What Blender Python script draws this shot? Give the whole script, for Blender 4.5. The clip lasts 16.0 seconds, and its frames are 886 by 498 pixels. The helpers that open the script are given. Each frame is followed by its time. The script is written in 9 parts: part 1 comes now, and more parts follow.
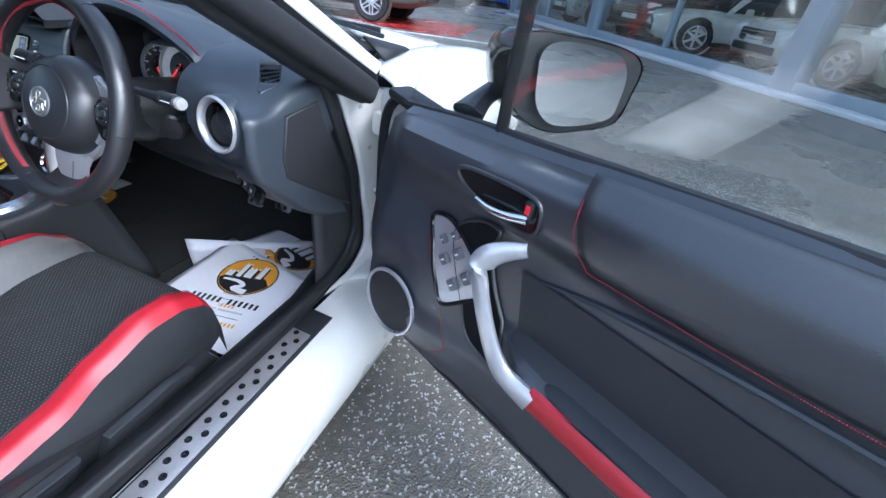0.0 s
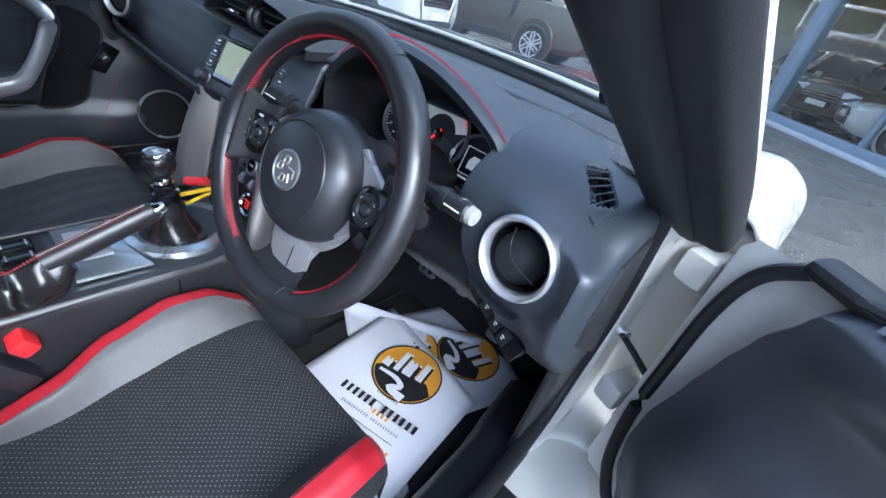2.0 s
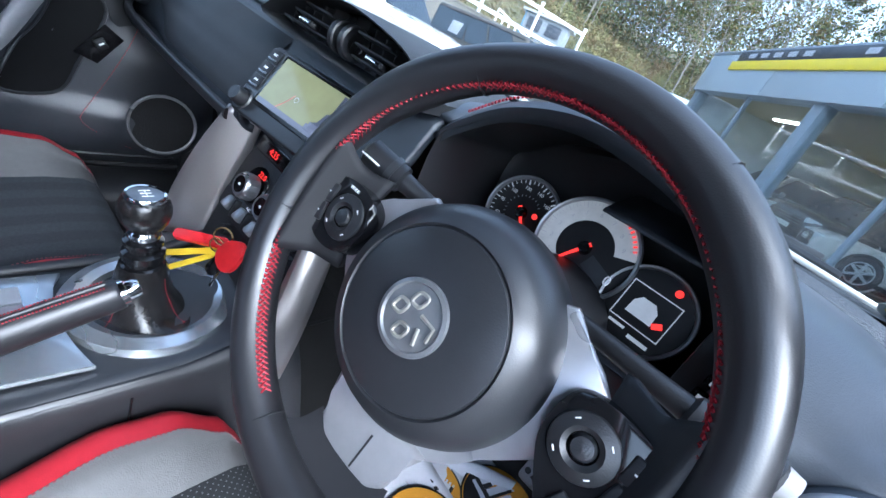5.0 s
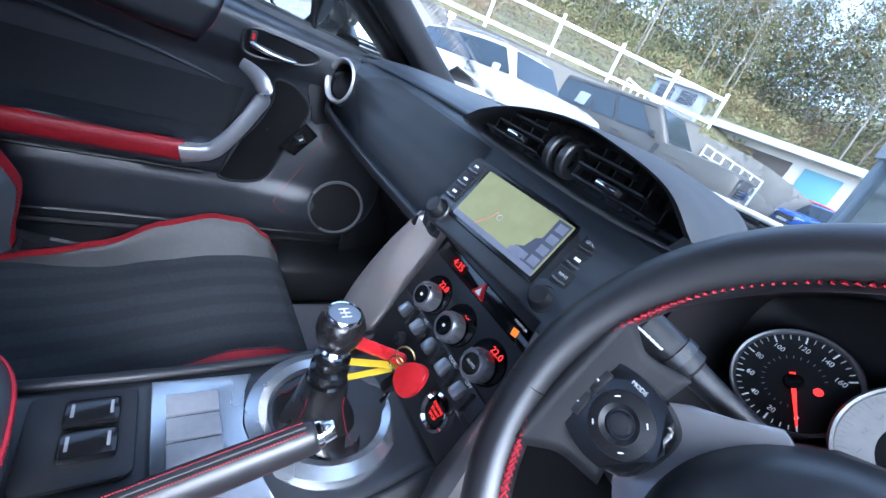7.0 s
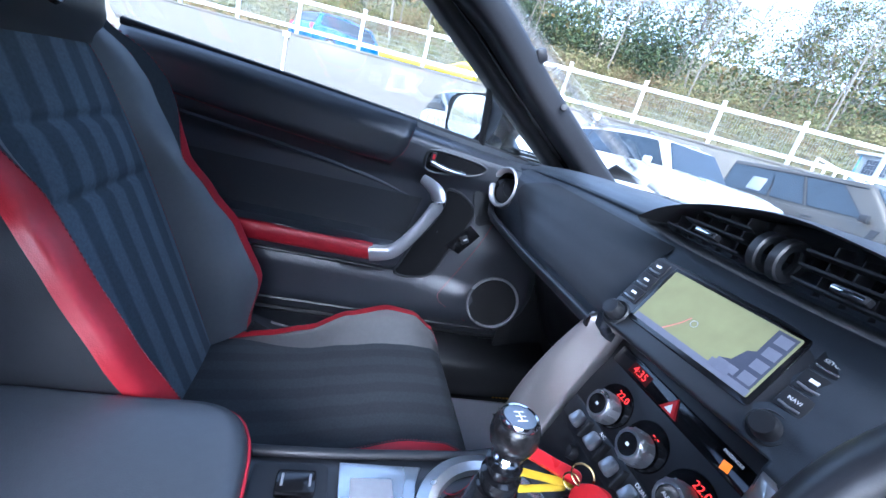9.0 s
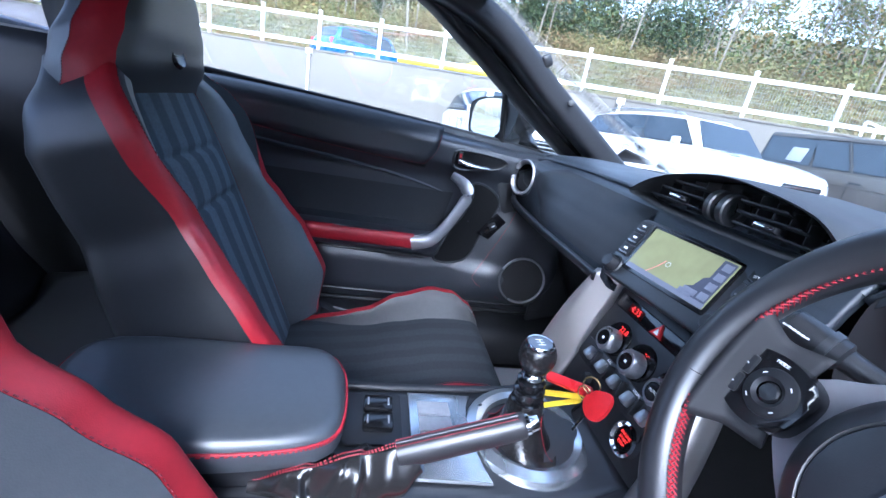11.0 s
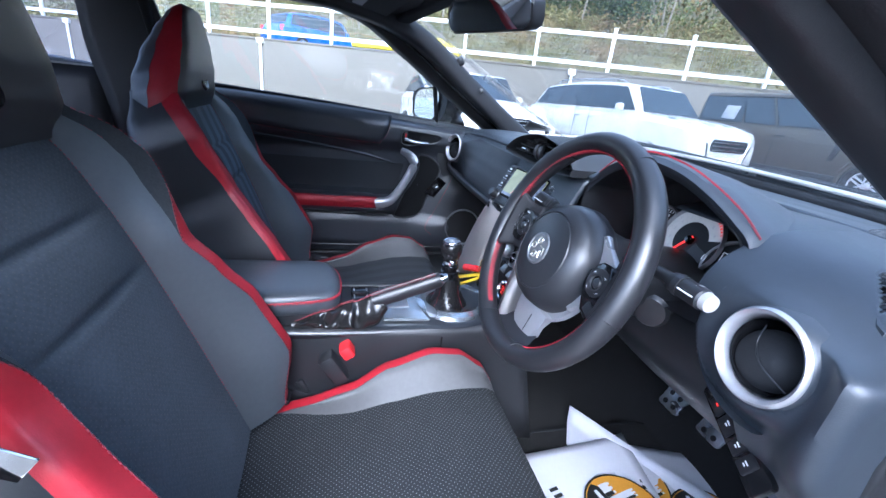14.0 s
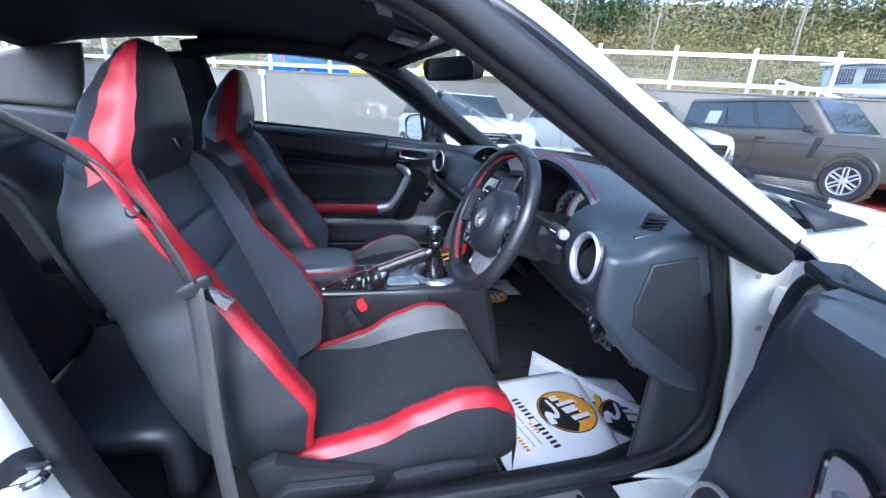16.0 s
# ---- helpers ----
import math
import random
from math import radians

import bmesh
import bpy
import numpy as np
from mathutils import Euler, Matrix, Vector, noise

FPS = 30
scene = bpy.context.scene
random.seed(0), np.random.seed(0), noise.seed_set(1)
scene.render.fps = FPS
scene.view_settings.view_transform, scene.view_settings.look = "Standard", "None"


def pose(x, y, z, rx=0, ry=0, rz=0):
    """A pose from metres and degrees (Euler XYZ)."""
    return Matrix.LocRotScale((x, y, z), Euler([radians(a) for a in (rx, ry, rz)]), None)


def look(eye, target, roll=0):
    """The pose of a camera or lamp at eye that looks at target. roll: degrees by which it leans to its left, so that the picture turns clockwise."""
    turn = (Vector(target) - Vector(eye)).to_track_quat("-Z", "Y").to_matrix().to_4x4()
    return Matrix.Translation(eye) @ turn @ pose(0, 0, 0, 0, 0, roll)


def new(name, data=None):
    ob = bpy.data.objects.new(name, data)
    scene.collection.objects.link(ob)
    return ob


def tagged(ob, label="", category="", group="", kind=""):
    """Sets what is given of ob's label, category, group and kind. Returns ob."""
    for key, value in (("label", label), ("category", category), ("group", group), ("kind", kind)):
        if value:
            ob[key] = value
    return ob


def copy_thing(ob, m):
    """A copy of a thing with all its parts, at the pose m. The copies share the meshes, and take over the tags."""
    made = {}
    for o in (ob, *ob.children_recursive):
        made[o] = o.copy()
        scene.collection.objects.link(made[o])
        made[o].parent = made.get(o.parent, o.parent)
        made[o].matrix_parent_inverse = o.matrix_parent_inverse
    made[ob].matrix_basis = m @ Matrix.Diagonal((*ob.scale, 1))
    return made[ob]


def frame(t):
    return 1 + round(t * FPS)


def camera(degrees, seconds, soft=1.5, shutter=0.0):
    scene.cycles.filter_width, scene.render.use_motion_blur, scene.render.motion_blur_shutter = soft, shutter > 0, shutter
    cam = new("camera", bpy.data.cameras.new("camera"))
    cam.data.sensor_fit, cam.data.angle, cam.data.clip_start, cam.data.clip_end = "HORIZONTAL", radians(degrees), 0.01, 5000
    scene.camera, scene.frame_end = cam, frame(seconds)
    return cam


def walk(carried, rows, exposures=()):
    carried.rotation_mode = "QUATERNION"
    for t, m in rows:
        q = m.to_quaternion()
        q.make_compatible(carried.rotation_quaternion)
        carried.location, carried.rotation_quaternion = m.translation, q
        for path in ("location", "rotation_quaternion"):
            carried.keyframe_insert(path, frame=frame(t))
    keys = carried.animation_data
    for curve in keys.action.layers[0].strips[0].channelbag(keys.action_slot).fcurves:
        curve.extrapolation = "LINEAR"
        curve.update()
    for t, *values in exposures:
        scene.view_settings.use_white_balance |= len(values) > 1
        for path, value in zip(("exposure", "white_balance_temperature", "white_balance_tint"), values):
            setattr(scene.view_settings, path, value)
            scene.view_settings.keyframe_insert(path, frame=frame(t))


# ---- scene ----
cam = camera(94.5, 16.0)
METRES = 2.0
BASE = pose(1.2340, -0.3853, 1.0252, -33.913, -5.501, 23.384)
ROWS = [
    (0.0, 0.0, 0.0, 0.0, 0.0, 0.0, -0.0),
    (0.5, -0.045, 0.0481, 0.0442, 4.31, 0.56, -3.61),
    (1.0, -0.0987, 0.0854, 0.0772, 9.01, 1.58, -7.74),
    (1.5, -0.1476, 0.1207, 0.0968, 13.32, 2.04, -11.9),
    (2.0, -0.1887, 0.13, 0.0927, 11.28, 2.59, -15.53),
    (2.5, -0.223, 0.1492, 0.0936, 8.91, 3.91, -19.0),
    (3.0, -0.2465, 0.1711, 0.0999, 5.61, 6.19, -22.07),
    (5.5, -0.3355, 0.2258, 0.1297, 6.01, 12.25, -26.22),
    (6.0, -0.3581, 0.2295, 0.1369, 9.19, 13.19, -28.41),
    (6.5, -0.3768, 0.2309, 0.1388, 14.73, 12.78, -31.0),
    (7.0, -0.3906, 0.2307, 0.1401, 20.62, 12.09, -32.47),
    (7.5, -0.3991, 0.2297, 0.139, 26.61, 12.08, -33.83),
    (8.0, -0.4023, 0.2275, 0.1388, 31.79, 12.92, -35.69),
    (8.5, -0.4037, 0.2229, 0.1353, 36.93, 13.18, -37.27),
    (9.0, -0.402, 0.217, 0.131, 43.65, 11.68, -37.92),
    (11.5, -0.3175, 0.1685, 0.0966, 49.79, 7.49, -33.96),
    (12.0, -0.2966, 0.1609, 0.0889, 48.9, 7.05, -33.0),
    (12.5, -0.2651, 0.153, 0.0814, 48.28, 6.76, -32.09),
    (13.0, -0.2281, 0.1383, 0.0713, 47.69, 6.7, -31.13),
    (13.5, -0.194, 0.122, 0.0643, 47.11, 6.91, -30.14),
    (14.0, -0.1495, 0.1056, 0.0551, 46.43, 7.27, -29.1),
    (14.5, -0.1036, 0.0819, 0.0395, 46.37, 7.38, -27.89),
    (15.0, -0.0537, 0.0583, 0.023, 46.56, 8.05, -27.16),
    (15.5, -0.01, 0.0398, 0.008, 46.55, 8.88, -26.73),
    (16.0, 0.0169, 0.0327, 0.0027, 47.51, 9.08, -26.47),
]
walk(cam, [(t, BASE @ pose(METRES * x, METRES * y, METRES * z, 90 + pitch, roll, yaw)) for t, x, y, z, yaw, pitch, roll in ROWS],
     [(0.0, 2.12, 5200, 8), (3.0, 2.50, 5200, 6), (6.0, 2.82, 5100, 8), (9.0, 3.09, 4850, 12), (13.0, 2.90, 5000, 12), (16.0, 2.38, 4950, 8)])

# ---- world, sun, exposure ----
world = bpy.data.worlds.new("sky")
scene.world = world
world.use_nodes = True
wn = world.node_tree.nodes
sky = wn.new("ShaderNodeTexSky")
sky.sky_type, sky.sun_disc = "NISHITA", False
SUN_EL, SUN_AZ = radians(38), radians(103)
sky.sun_elevation, sky.sun_rotation = SUN_EL, SUN_AZ
sky.air_density, sky.dust_density, sky.ozone_density = 0.9, 3.0, 1.0
wn["Background"].inputs["Strength"].default_value = 0.15
haze = wn.new("ShaderNodeHueSaturation")
haze.inputs["Saturation"].default_value = 0.6
world.node_tree.links.new(sky.outputs["Color"], haze.inputs["Color"])
world.node_tree.links.new(haze.outputs["Color"], wn["Background"].inputs["Color"])
sun = new("sun", bpy.data.lights.new("sun", "SUN"))
sun.data.energy, sun.data.angle, sun.data.color = 0.50, radians(40), (1.0, 0.97, 0.93)
sun.matrix_world = look((30 * math.sin(SUN_AZ) * math.cos(SUN_EL), 30 * math.cos(SUN_AZ) * math.cos(SUN_EL), 30 * math.sin(SUN_EL)), (0, 0, 0))

# ---- materials ----
def mat(name, col, rough=0.5, metal=0.0, var=0.12, scale=30.0, bump=0.0, bscale=400.0, coat=0.0, rvar=0.08, spec=0.5, island=0.0, emit=None, estr=0.0, vor=False):
    m = bpy.data.materials.new(name)
    m.use_nodes = True
    nt = m.node_tree
    n, l = nt.nodes, nt.links
    b = n["Principled BSDF"]
    b.inputs["Roughness"].default_value = rough
    b.inputs["Metallic"].default_value = metal
    b.inputs["Coat Weight"].default_value = coat
    b.inputs["Coat Roughness"].default_value = 0.06
    b.inputs["Specular IOR Level"].default_value = spec
    tc = n.new("ShaderNodeTexCoord")
    big, fine = n.new("ShaderNodeTexNoise"), n.new("ShaderNodeTexNoise")
    big.inputs["Scale"].default_value, big.inputs["Detail"].default_value = scale * 0.15, 4
    fine.inputs["Scale"].default_value, fine.inputs["Detail"].default_value = scale * 4, 6
    add = n.new("ShaderNodeMath")
    add.operation = "ADD"
    l.new(tc.outputs["Object"], big.inputs["Vector"])
    l.new(tc.outputs["Object"], fine.inputs["Vector"])
    l.new(big.outputs["Fac"], add.inputs[0])
    l.new(fine.outputs["Fac"], add.inputs[1])
    ramp = n.new("ShaderNodeMapRange")
    ramp.inputs["From Min"].default_value, ramp.inputs["From Max"].default_value = 0.6, 1.4
    ramp.inputs["To Min"].default_value, ramp.inputs["To Max"].default_value = 1 - var, 1 + var
    l.new(add.outputs[0], ramp.inputs["Value"])
    mul = n.new("ShaderNodeVectorMath")
    mul.operation = "SCALE"
    mul.inputs[0].default_value = col[:3]
    last = ramp.outputs["Result"]
    if island:
        oi = n.new("ShaderNodeObjectInfo")
        r2 = n.new("ShaderNodeMapRange")
        r2.inputs["To Min"].default_value, r2.inputs["To Max"].default_value = 1 - island, 1 + island
        l.new(oi.outputs["Random"], r2.inputs["Value"])
        mm = n.new("ShaderNodeMath")
        mm.operation = "MULTIPLY"
        l.new(last, mm.inputs[0])
        l.new(r2.outputs["Result"], mm.inputs[1])
        last = mm.outputs[0]
    l.new(last, mul.inputs["Scale"])
    l.new(mul.outputs["Vector"], b.inputs["Base Color"])
    rr = n.new("ShaderNodeMapRange")
    rr.inputs["From Min"].default_value, rr.inputs["From Max"].default_value = 0.35, 0.65
    rr.inputs["To Min"].default_value, rr.inputs["To Max"].default_value = max(0.02, rough - rvar), min(1, rough + rvar)
    l.new(big.outputs["Fac"], rr.inputs["Value"])
    l.new(rr.outputs["Result"], b.inputs["Roughness"])
    if bump:
        src = n.new("ShaderNodeTexVoronoi" if vor else "ShaderNodeTexNoise")
        src.inputs["Scale"].default_value = bscale
        l.new(tc.outputs["Object"], src.inputs["Vector"])
        bp = n.new("ShaderNodeBump")
        bp.inputs["Strength"].default_value, bp.inputs["Distance"].default_value = bump, 0.6 / bscale
        l.new(src.outputs[0], bp.inputs["Height"])
        l.new(bp.outputs["Normal"], b.inputs["Normal"])
    if emit:
        b.inputs["Emission Color"].default_value = (*emit, 1)
        b.inputs["Emission Strength"].default_value = estr
    return m


def glass(name, tint=(1, 1, 1), rough=0.0):
    """A clear thin pane: mirror gloss by Fresnel over what lies behind."""
    m = bpy.data.materials.new(name)
    m.use_nodes = True
    n, l = m.node_tree.nodes, m.node_tree.links
    n.remove(n["Principled BSDF"])
    clear, gloss, mix = n.new("ShaderNodeBsdfTransparent"), n.new("ShaderNodeBsdfGlossy"), n.new("ShaderNodeMixShader")
    clear.inputs["Color"].default_value = (*tint, 1)
    gloss.inputs["Roughness"].default_value = rough
    lw, pw, ma = n.new("ShaderNodeLayerWeight"), n.new("ShaderNodeMath"), n.new("ShaderNodeMath")
    pw.operation, ma.operation = "POWER", "MULTIPLY_ADD"
    pw.inputs[1].default_value = 5.0
    ma.inputs[1].default_value, ma.inputs[2].default_value = 0.85, 0.07
    lw.inputs["Blend"].default_value = 0.5
    l.new(lw.outputs["Facing"], pw.inputs[0])
    l.new(pw.outputs[0], ma.inputs[0])
    l.new(ma.outputs[0], mix.inputs["Fac"])
    l.new(clear.outputs[0], mix.inputs[1])
    l.new(gloss.outputs[0], mix.inputs[2])
    l.new(mix.outputs[0], n["Material Output"].inputs["Surface"])
    return m


M = {
    "plastic": mat("black_soft_plastic", (0.018, 0.019, 0.0215), 0.37, spec=0.85, bump=0.18, bscale=900, vor=True),
    "dashskin": mat("dash_top_skin", (0.025, 0.031, 0.040), 0.46, spec=0.75, bump=0.15, bscale=800, vor=True),
    "plastic2": mat("hard_black_plastic", (0.017, 0.0175, 0.0195), 0.40, bump=0.15, bscale=900, vor=True),
    "gloss": mat("gloss_black", (0.008, 0.008, 0.009), 0.15, var=0.05),
    "leather": mat("black_leather", (0.023, 0.025, 0.028), 0.43, spec=0.75, rvar=0.03, bump=0.1, bscale=700, vor=True),
    "dashleather": mat("soft_black_vinyl", (0.025, 0.028, 0.033), 0.38, spec=0.8, bump=0.2, bscale=700, vor=True),
    "wheel": mat("wheel_leather", (0.014, 0.014, 0.016), 0.40, spec=0.8, bump=0.07, bscale=900, vor=True),
    "greyleather": mat("charcoal_leather", (0.048, 0.054, 0.062), 0.41, spec=0.85, rvar=0.03, bump=0.12, bscale=700, vor=True),
    "bolster": mat("grey_leather", (0.068, 0.067, 0.067), 0.45, bump=0.3, bscale=700, vor=True),
    "red": mat("red_leather", (0.35, 0.012, 0.022), 0.46, spec=0.5, bump=0.12, bscale=700, vor=True),
    "redthread": mat("red_thread", (0.33, 0.012, 0.025), 0.6),
    "suede": mat("black_suede", (0.022, 0.0255, 0.029), 0.92, var=0.35, scale=60, bump=0.4, bscale=1500),
    "carpet": mat("black_carpet", (0.015, 0.0145, 0.014), 0.97, var=0.4, scale=120, bump=0.8, bscale=900),
    "silver": mat("satin_silver", (0.40, 0.41, 0.43), 0.32, 0.8, var=0.05),
    "satin": mat("satin_painted_silver", (0.46, 0.46, 0.475), 0.34, 0.6, var=0.06),
    "pad": mat("matt_grained_pad", (0.021, 0.0225, 0.025), 0.6, bump=0.25, bscale=900, vor=True),
    "brushed": mat("brushed_metal_trim", (0.46, 0.44, 0.43), 0.36, 0.75, var=0.12, scale=80),
    "chrome": mat("chrome", (0.8, 0.81, 0.83), 0.08, 1.0, var=0.02, rvar=0.03),
    "white": mat("white_car_paint", (0.63, 0.615, 0.57), 0.3, var=0.03, coat=0.6),
    "rubber": mat("black_rubber", (0.011, 0.0115, 0.013), 0.55, spec=0.4, bump=0.2, bscale=500),
    "liner": mat("black_headlining", (0.016, 0.017, 0.02), 0.95, var=0.2, bump=0.4, bscale=1200),
    "beige": mat("grey_pillar_trim", (0.2, 0.19, 0.175), 0.7, bump=0.2, bscale=700),
    "paper": mat("white_paper", (0.75, 0.75, 0.8), 0.7, var=0.03),
    "ink": mat("black_ink", (0.015, 0.015, 0.016), 0.6),
    "amber": mat("amber_ink", (0.72, 0.33, 0.03), 0.6, var=0.05),
    "glass": glass("clear_glass", (0.95, 0.97, 0.96)),
    "tint": glass("tinted_glass", (0.72, 0.74, 0.80)),
    "mirror": mat("mirror_glass", (0.85, 0.87, 0.88), 0.02, 1.0, var=0.0, rvar=0.0),
    "belt": mat("seat_belt_webbing", (0.048, 0.046, 0.044), 0.6, bump=0.5, bscale=1200),
    "redglow": mat("red_backlight", (0.3, 0.01, 0.01), 0.5, emit=(1, 0.03, 0.02), estr=0.28),
    "dial": mat("dial_face_black", (0.01, 0.01, 0.011), 0.4),
    "dialwhite": mat("dial_face_grey", (0.42, 0.42, 0.41), 0.5, emit=(1, 0.97, 0.93), estr=0.03),
    "print": mat("white_print", (0.75, 0.75, 0.75), 0.5, emit=(1, 1, 1), estr=0.04),
    "redplastic": mat("red_plastic", (0.65, 0.02, 0.025), 0.35),
    "yellow": mat("yellow_tag", (0.8, 0.55, 0.02), 0.5),
}

M["gloss_leather"] = mat("shiny_black_leather", (0.014, 0.013, 0.013), 0.22, bump=0.1, bscale=900, vor=True)
M["pillarskin"] = mat("black_pillar_skin", (0.016, 0.0165, 0.019), 0.5, spec=0.5, bump=0.15, bscale=900, vor=True)
M["speaker"] = mat("speaker_mesh", (0.012, 0.012, 0.013), 0.6, bump=1.0, bscale=500, vor=True)
M["doorskin"] = mat("door_trim_skin", (0.026, 0.029, 0.036), 0.40, spec=0.9, bump=0.18, bscale=900, vor=True)
M["greyink"] = mat("grey_ink", (0.35, 0.35, 0.37), 0.6)

# ---- mesh helpers ----
def bm_new():
    return bmesh.new()


def part(name, bm, material, parent=None, label="", sharp=40, smooth=True):
    """Link a bmesh as one mesh object, under a thing or under a part."""
    me = bpy.data.meshes.new(name)
    bmesh.ops.recalc_face_normals(bm, faces=bm.faces)
    bm.to_mesh(me)
    bm.free()
    for mm in material if isinstance(material, (list, tuple)) else [material]:
        me.materials.append(mm)
    if smooth:
        me.shade_smooth()
        me.set_sharp_from_angle(angle=radians(sharp))
    ob = new(name, me)
    if parent:
        ob.parent = parent
    if label:
        ob["label"] = label
    return ob


def thing(name, label, category, m=None, group="", kind=""):
    e = new(name)
    e.empty_display_size = 0.1
    if m is not None:
        e.matrix_world = m
    return tagged(e, label, category, group, kind)


def pane(ob, t=0.004):
    """A sheet of glass: a real thickness, and daylight passes it."""
    ob.visible_shadow = False
    return solid(ob, t)


def solid(ob, t, offset=-1.0):
    s = ob.modifiers.new("thickness", "SOLIDIFY")
    s.thickness, s.offset = t, offset
    return ob


def spline(pts, n, closed=False):
    """n points on a smooth curve through pts (tuples of any length)."""
    P = np.array(pts, float)
    k = len(P)
    if k == 2:
        return [P[0] + (P[1] - P[0]) * i / (n - 1) for i in range(n)]
    out = []
    for i in range(n):
        u = i / n * k if closed else i / (n - 1) * (k - 1)
        j = min(int(u), k - 1 if closed else k - 2)
        f = u - j
        if closed:
            a, b, c, d = P[(j - 1) % k], P[j % k], P[(j + 1) % k], P[(j + 2) % k]
        else:
            b, c = P[j], P[j + 1]
            a = P[j - 1] if j else 2 * b - c
            d = P[j + 2] if j + 2 < k else 2 * c - b
        out.append(0.5 * (2 * b + (c - a) * f + (2 * a - 5 * b + 4 * c - d) * f * f + (3 * b - a - 3 * c + d) * f ** 3))
    return out


def rows_bm(rows, closed=False, cap=False, bm=None, wrap=False):
    """Faces between rows of points. closed: each row is a ring; wrap: the last row joins the first."""
    bm = bm or bm_new()
    vs = [[bm.verts.new(Vector(p)) for p in r] for r in rows]
    k = len(vs)
    for i in range(k if wrap else k - 1):
        r, s = vs[i], vs[(i + 1) % k]
        m = len(r)
        for j in range(m if closed else m - 1):
            a, b, c, d = r[j], r[(j + 1) % m], s[(j + 1) % m], s[j]
            bm.faces.new((a, b, c, d))
    if cap:
        bm.faces.new(vs[0])
        bm.faces.new(vs[-1])
    return bm


def surf(ctrl, nu, nv, bm=None, closed=False):
    """A smooth sheet through a small net of control points: ctrl[row][col]."""
    wide = [spline(r, nv, closed) for r in ctrl]
    cols = [spline([w[j] for w in wide], nu) for j in range(nv)]
    return rows_bm([[cols[j][i] for j in range(nv)] for i in range(nu)], closed=closed, bm=bm)


def tube(path, r, n=8, smooth=0, bm=None, flat=1.0, closed=False, cap=True, up=(0, 0, 1)):
    """A round or flattened bar along a path; r may be a list of radii."""
    if smooth:
        if isinstance(r, (list, tuple)):
            r = [float(x[0]) for x in spline([(q,) for q in r], smooth)]
        path = spline(path, smooth, closed)
    path = [Vector(p) for p in path]
    k = len(path)
    rows = []
    side = None
    for i, p in enumerate(path):
        a = path[(i - 1) % k] if closed or i else p
        b = path[(i + 1) % k] if closed or i < k - 1 else p
        d = (b - a).normalized()
        u = Vector(up)
        s = d.cross(u)
        if s.length < 0.05:
            s = side if side is not None else d.cross(Vector((1, 0, 0)))
        side = s = s.normalized()
        w = s.cross(d).normalized()
        rad = r[i] if isinstance(r, (list, tuple)) else r
        rows.append([p + s * rad * math.cos(2 * math.pi * j / n) + w * rad * flat * math.sin(2 * math.pi * j / n) for j in range(n)])
    return rows_bm(rows, closed=True, cap=cap and not closed, bm=bm, wrap=closed)


def lathe(profile, n=32, m=None, bm=None, a0=0.0, a1=2 * math.pi):
    """profile: (radius, height) pairs, turned round z, then posed by m."""
    m = m or Matrix()
    full = abs(a1 - a0 - 2 * math.pi) < 1e-6
    k = n if full else n + 1
    rows = []
    for i in range(k):
        a = a0 + (a1 - a0) * i / n
        rows.append([m @ Vector((r * math.cos(a), r * math.sin(a), h)) for r, h in profile])
    return rows_bm(rows, bm=bm, wrap=full)


def box(sx, sy, sz, m=None, b=0.0, seg=2, bm=None):
    """A box with rounded edges, centred, posed by m."""
    t = bm_new()
    bmesh.ops.create_cube(t, size=1.0, matrix=Matrix.Diagonal((sx, sy, sz, 1)))
    if b:
        bmesh.ops.bevel(t, geom=list(t.edges), offset=b, segments=seg, affect="EDGES", profile=0.5)
    if m is not None:
        bmesh.ops.transform(t, matrix=m, verts=t.verts)
    return join(bm, t)


def join(bm, t):
    if bm is None:
        return t
    me = bpy.data.meshes.new("tmp")
    t.to_mesh(me)
    t.free()
    bm.from_mesh(me)
    bpy.data.meshes.remove(me)
    return bm


def prism(outline, depth, m=None, b=0.0, seg=2, bm=None):
    """A flat outline (x, y) with a thickness along z, its rims rounded."""
    t = bm_new()
    lo = [t.verts.new((x, y, 0)) for x, y in outline]
    hi = [t.verts.new((x, y, depth)) for x, y in outline]
    k = len(lo)
    t.faces.new(lo[::-1])
    top = t.faces.new(hi)
    for i in range(k):
        t.faces.new((lo[i], lo[(i + 1) % k], hi[(i + 1) % k], hi[i]))
    if b:
        bmesh.ops.bevel(t, geom=list(top.edges), offset=b, segments=seg, affect="EDGES", profile=0.5)
    if m is not None:
        bmesh.ops.transform(t, matrix=m, verts=t.verts)
    return join(bm, t)


def rrect(w, h, r, n=4):
    out = []
    for cx, cy, a in ((w / 2 - r, h / 2 - r, 0), (-w / 2 + r, h / 2 - r, 90), (-w / 2 + r, -h / 2 + r, 180), (w / 2 - r, -h / 2 + r, 270)):
        out += [(cx + r * math.cos(radians(a + 90 * i / n)), cy + r * math.sin(radians(a + 90 * i / n))) for i in range(n + 1)]
    return out


def facing(o, n, up=(0, 0, 1)):
    """A pose at o whose z axis is n and whose y axis leans to up."""
    z = Vector(n).normalized()
    x = Vector(up).cross(z).normalized()
    y = z.cross(x)
    return Matrix.Translation(o) @ Matrix((x, y, z)).transposed().to_4x4()


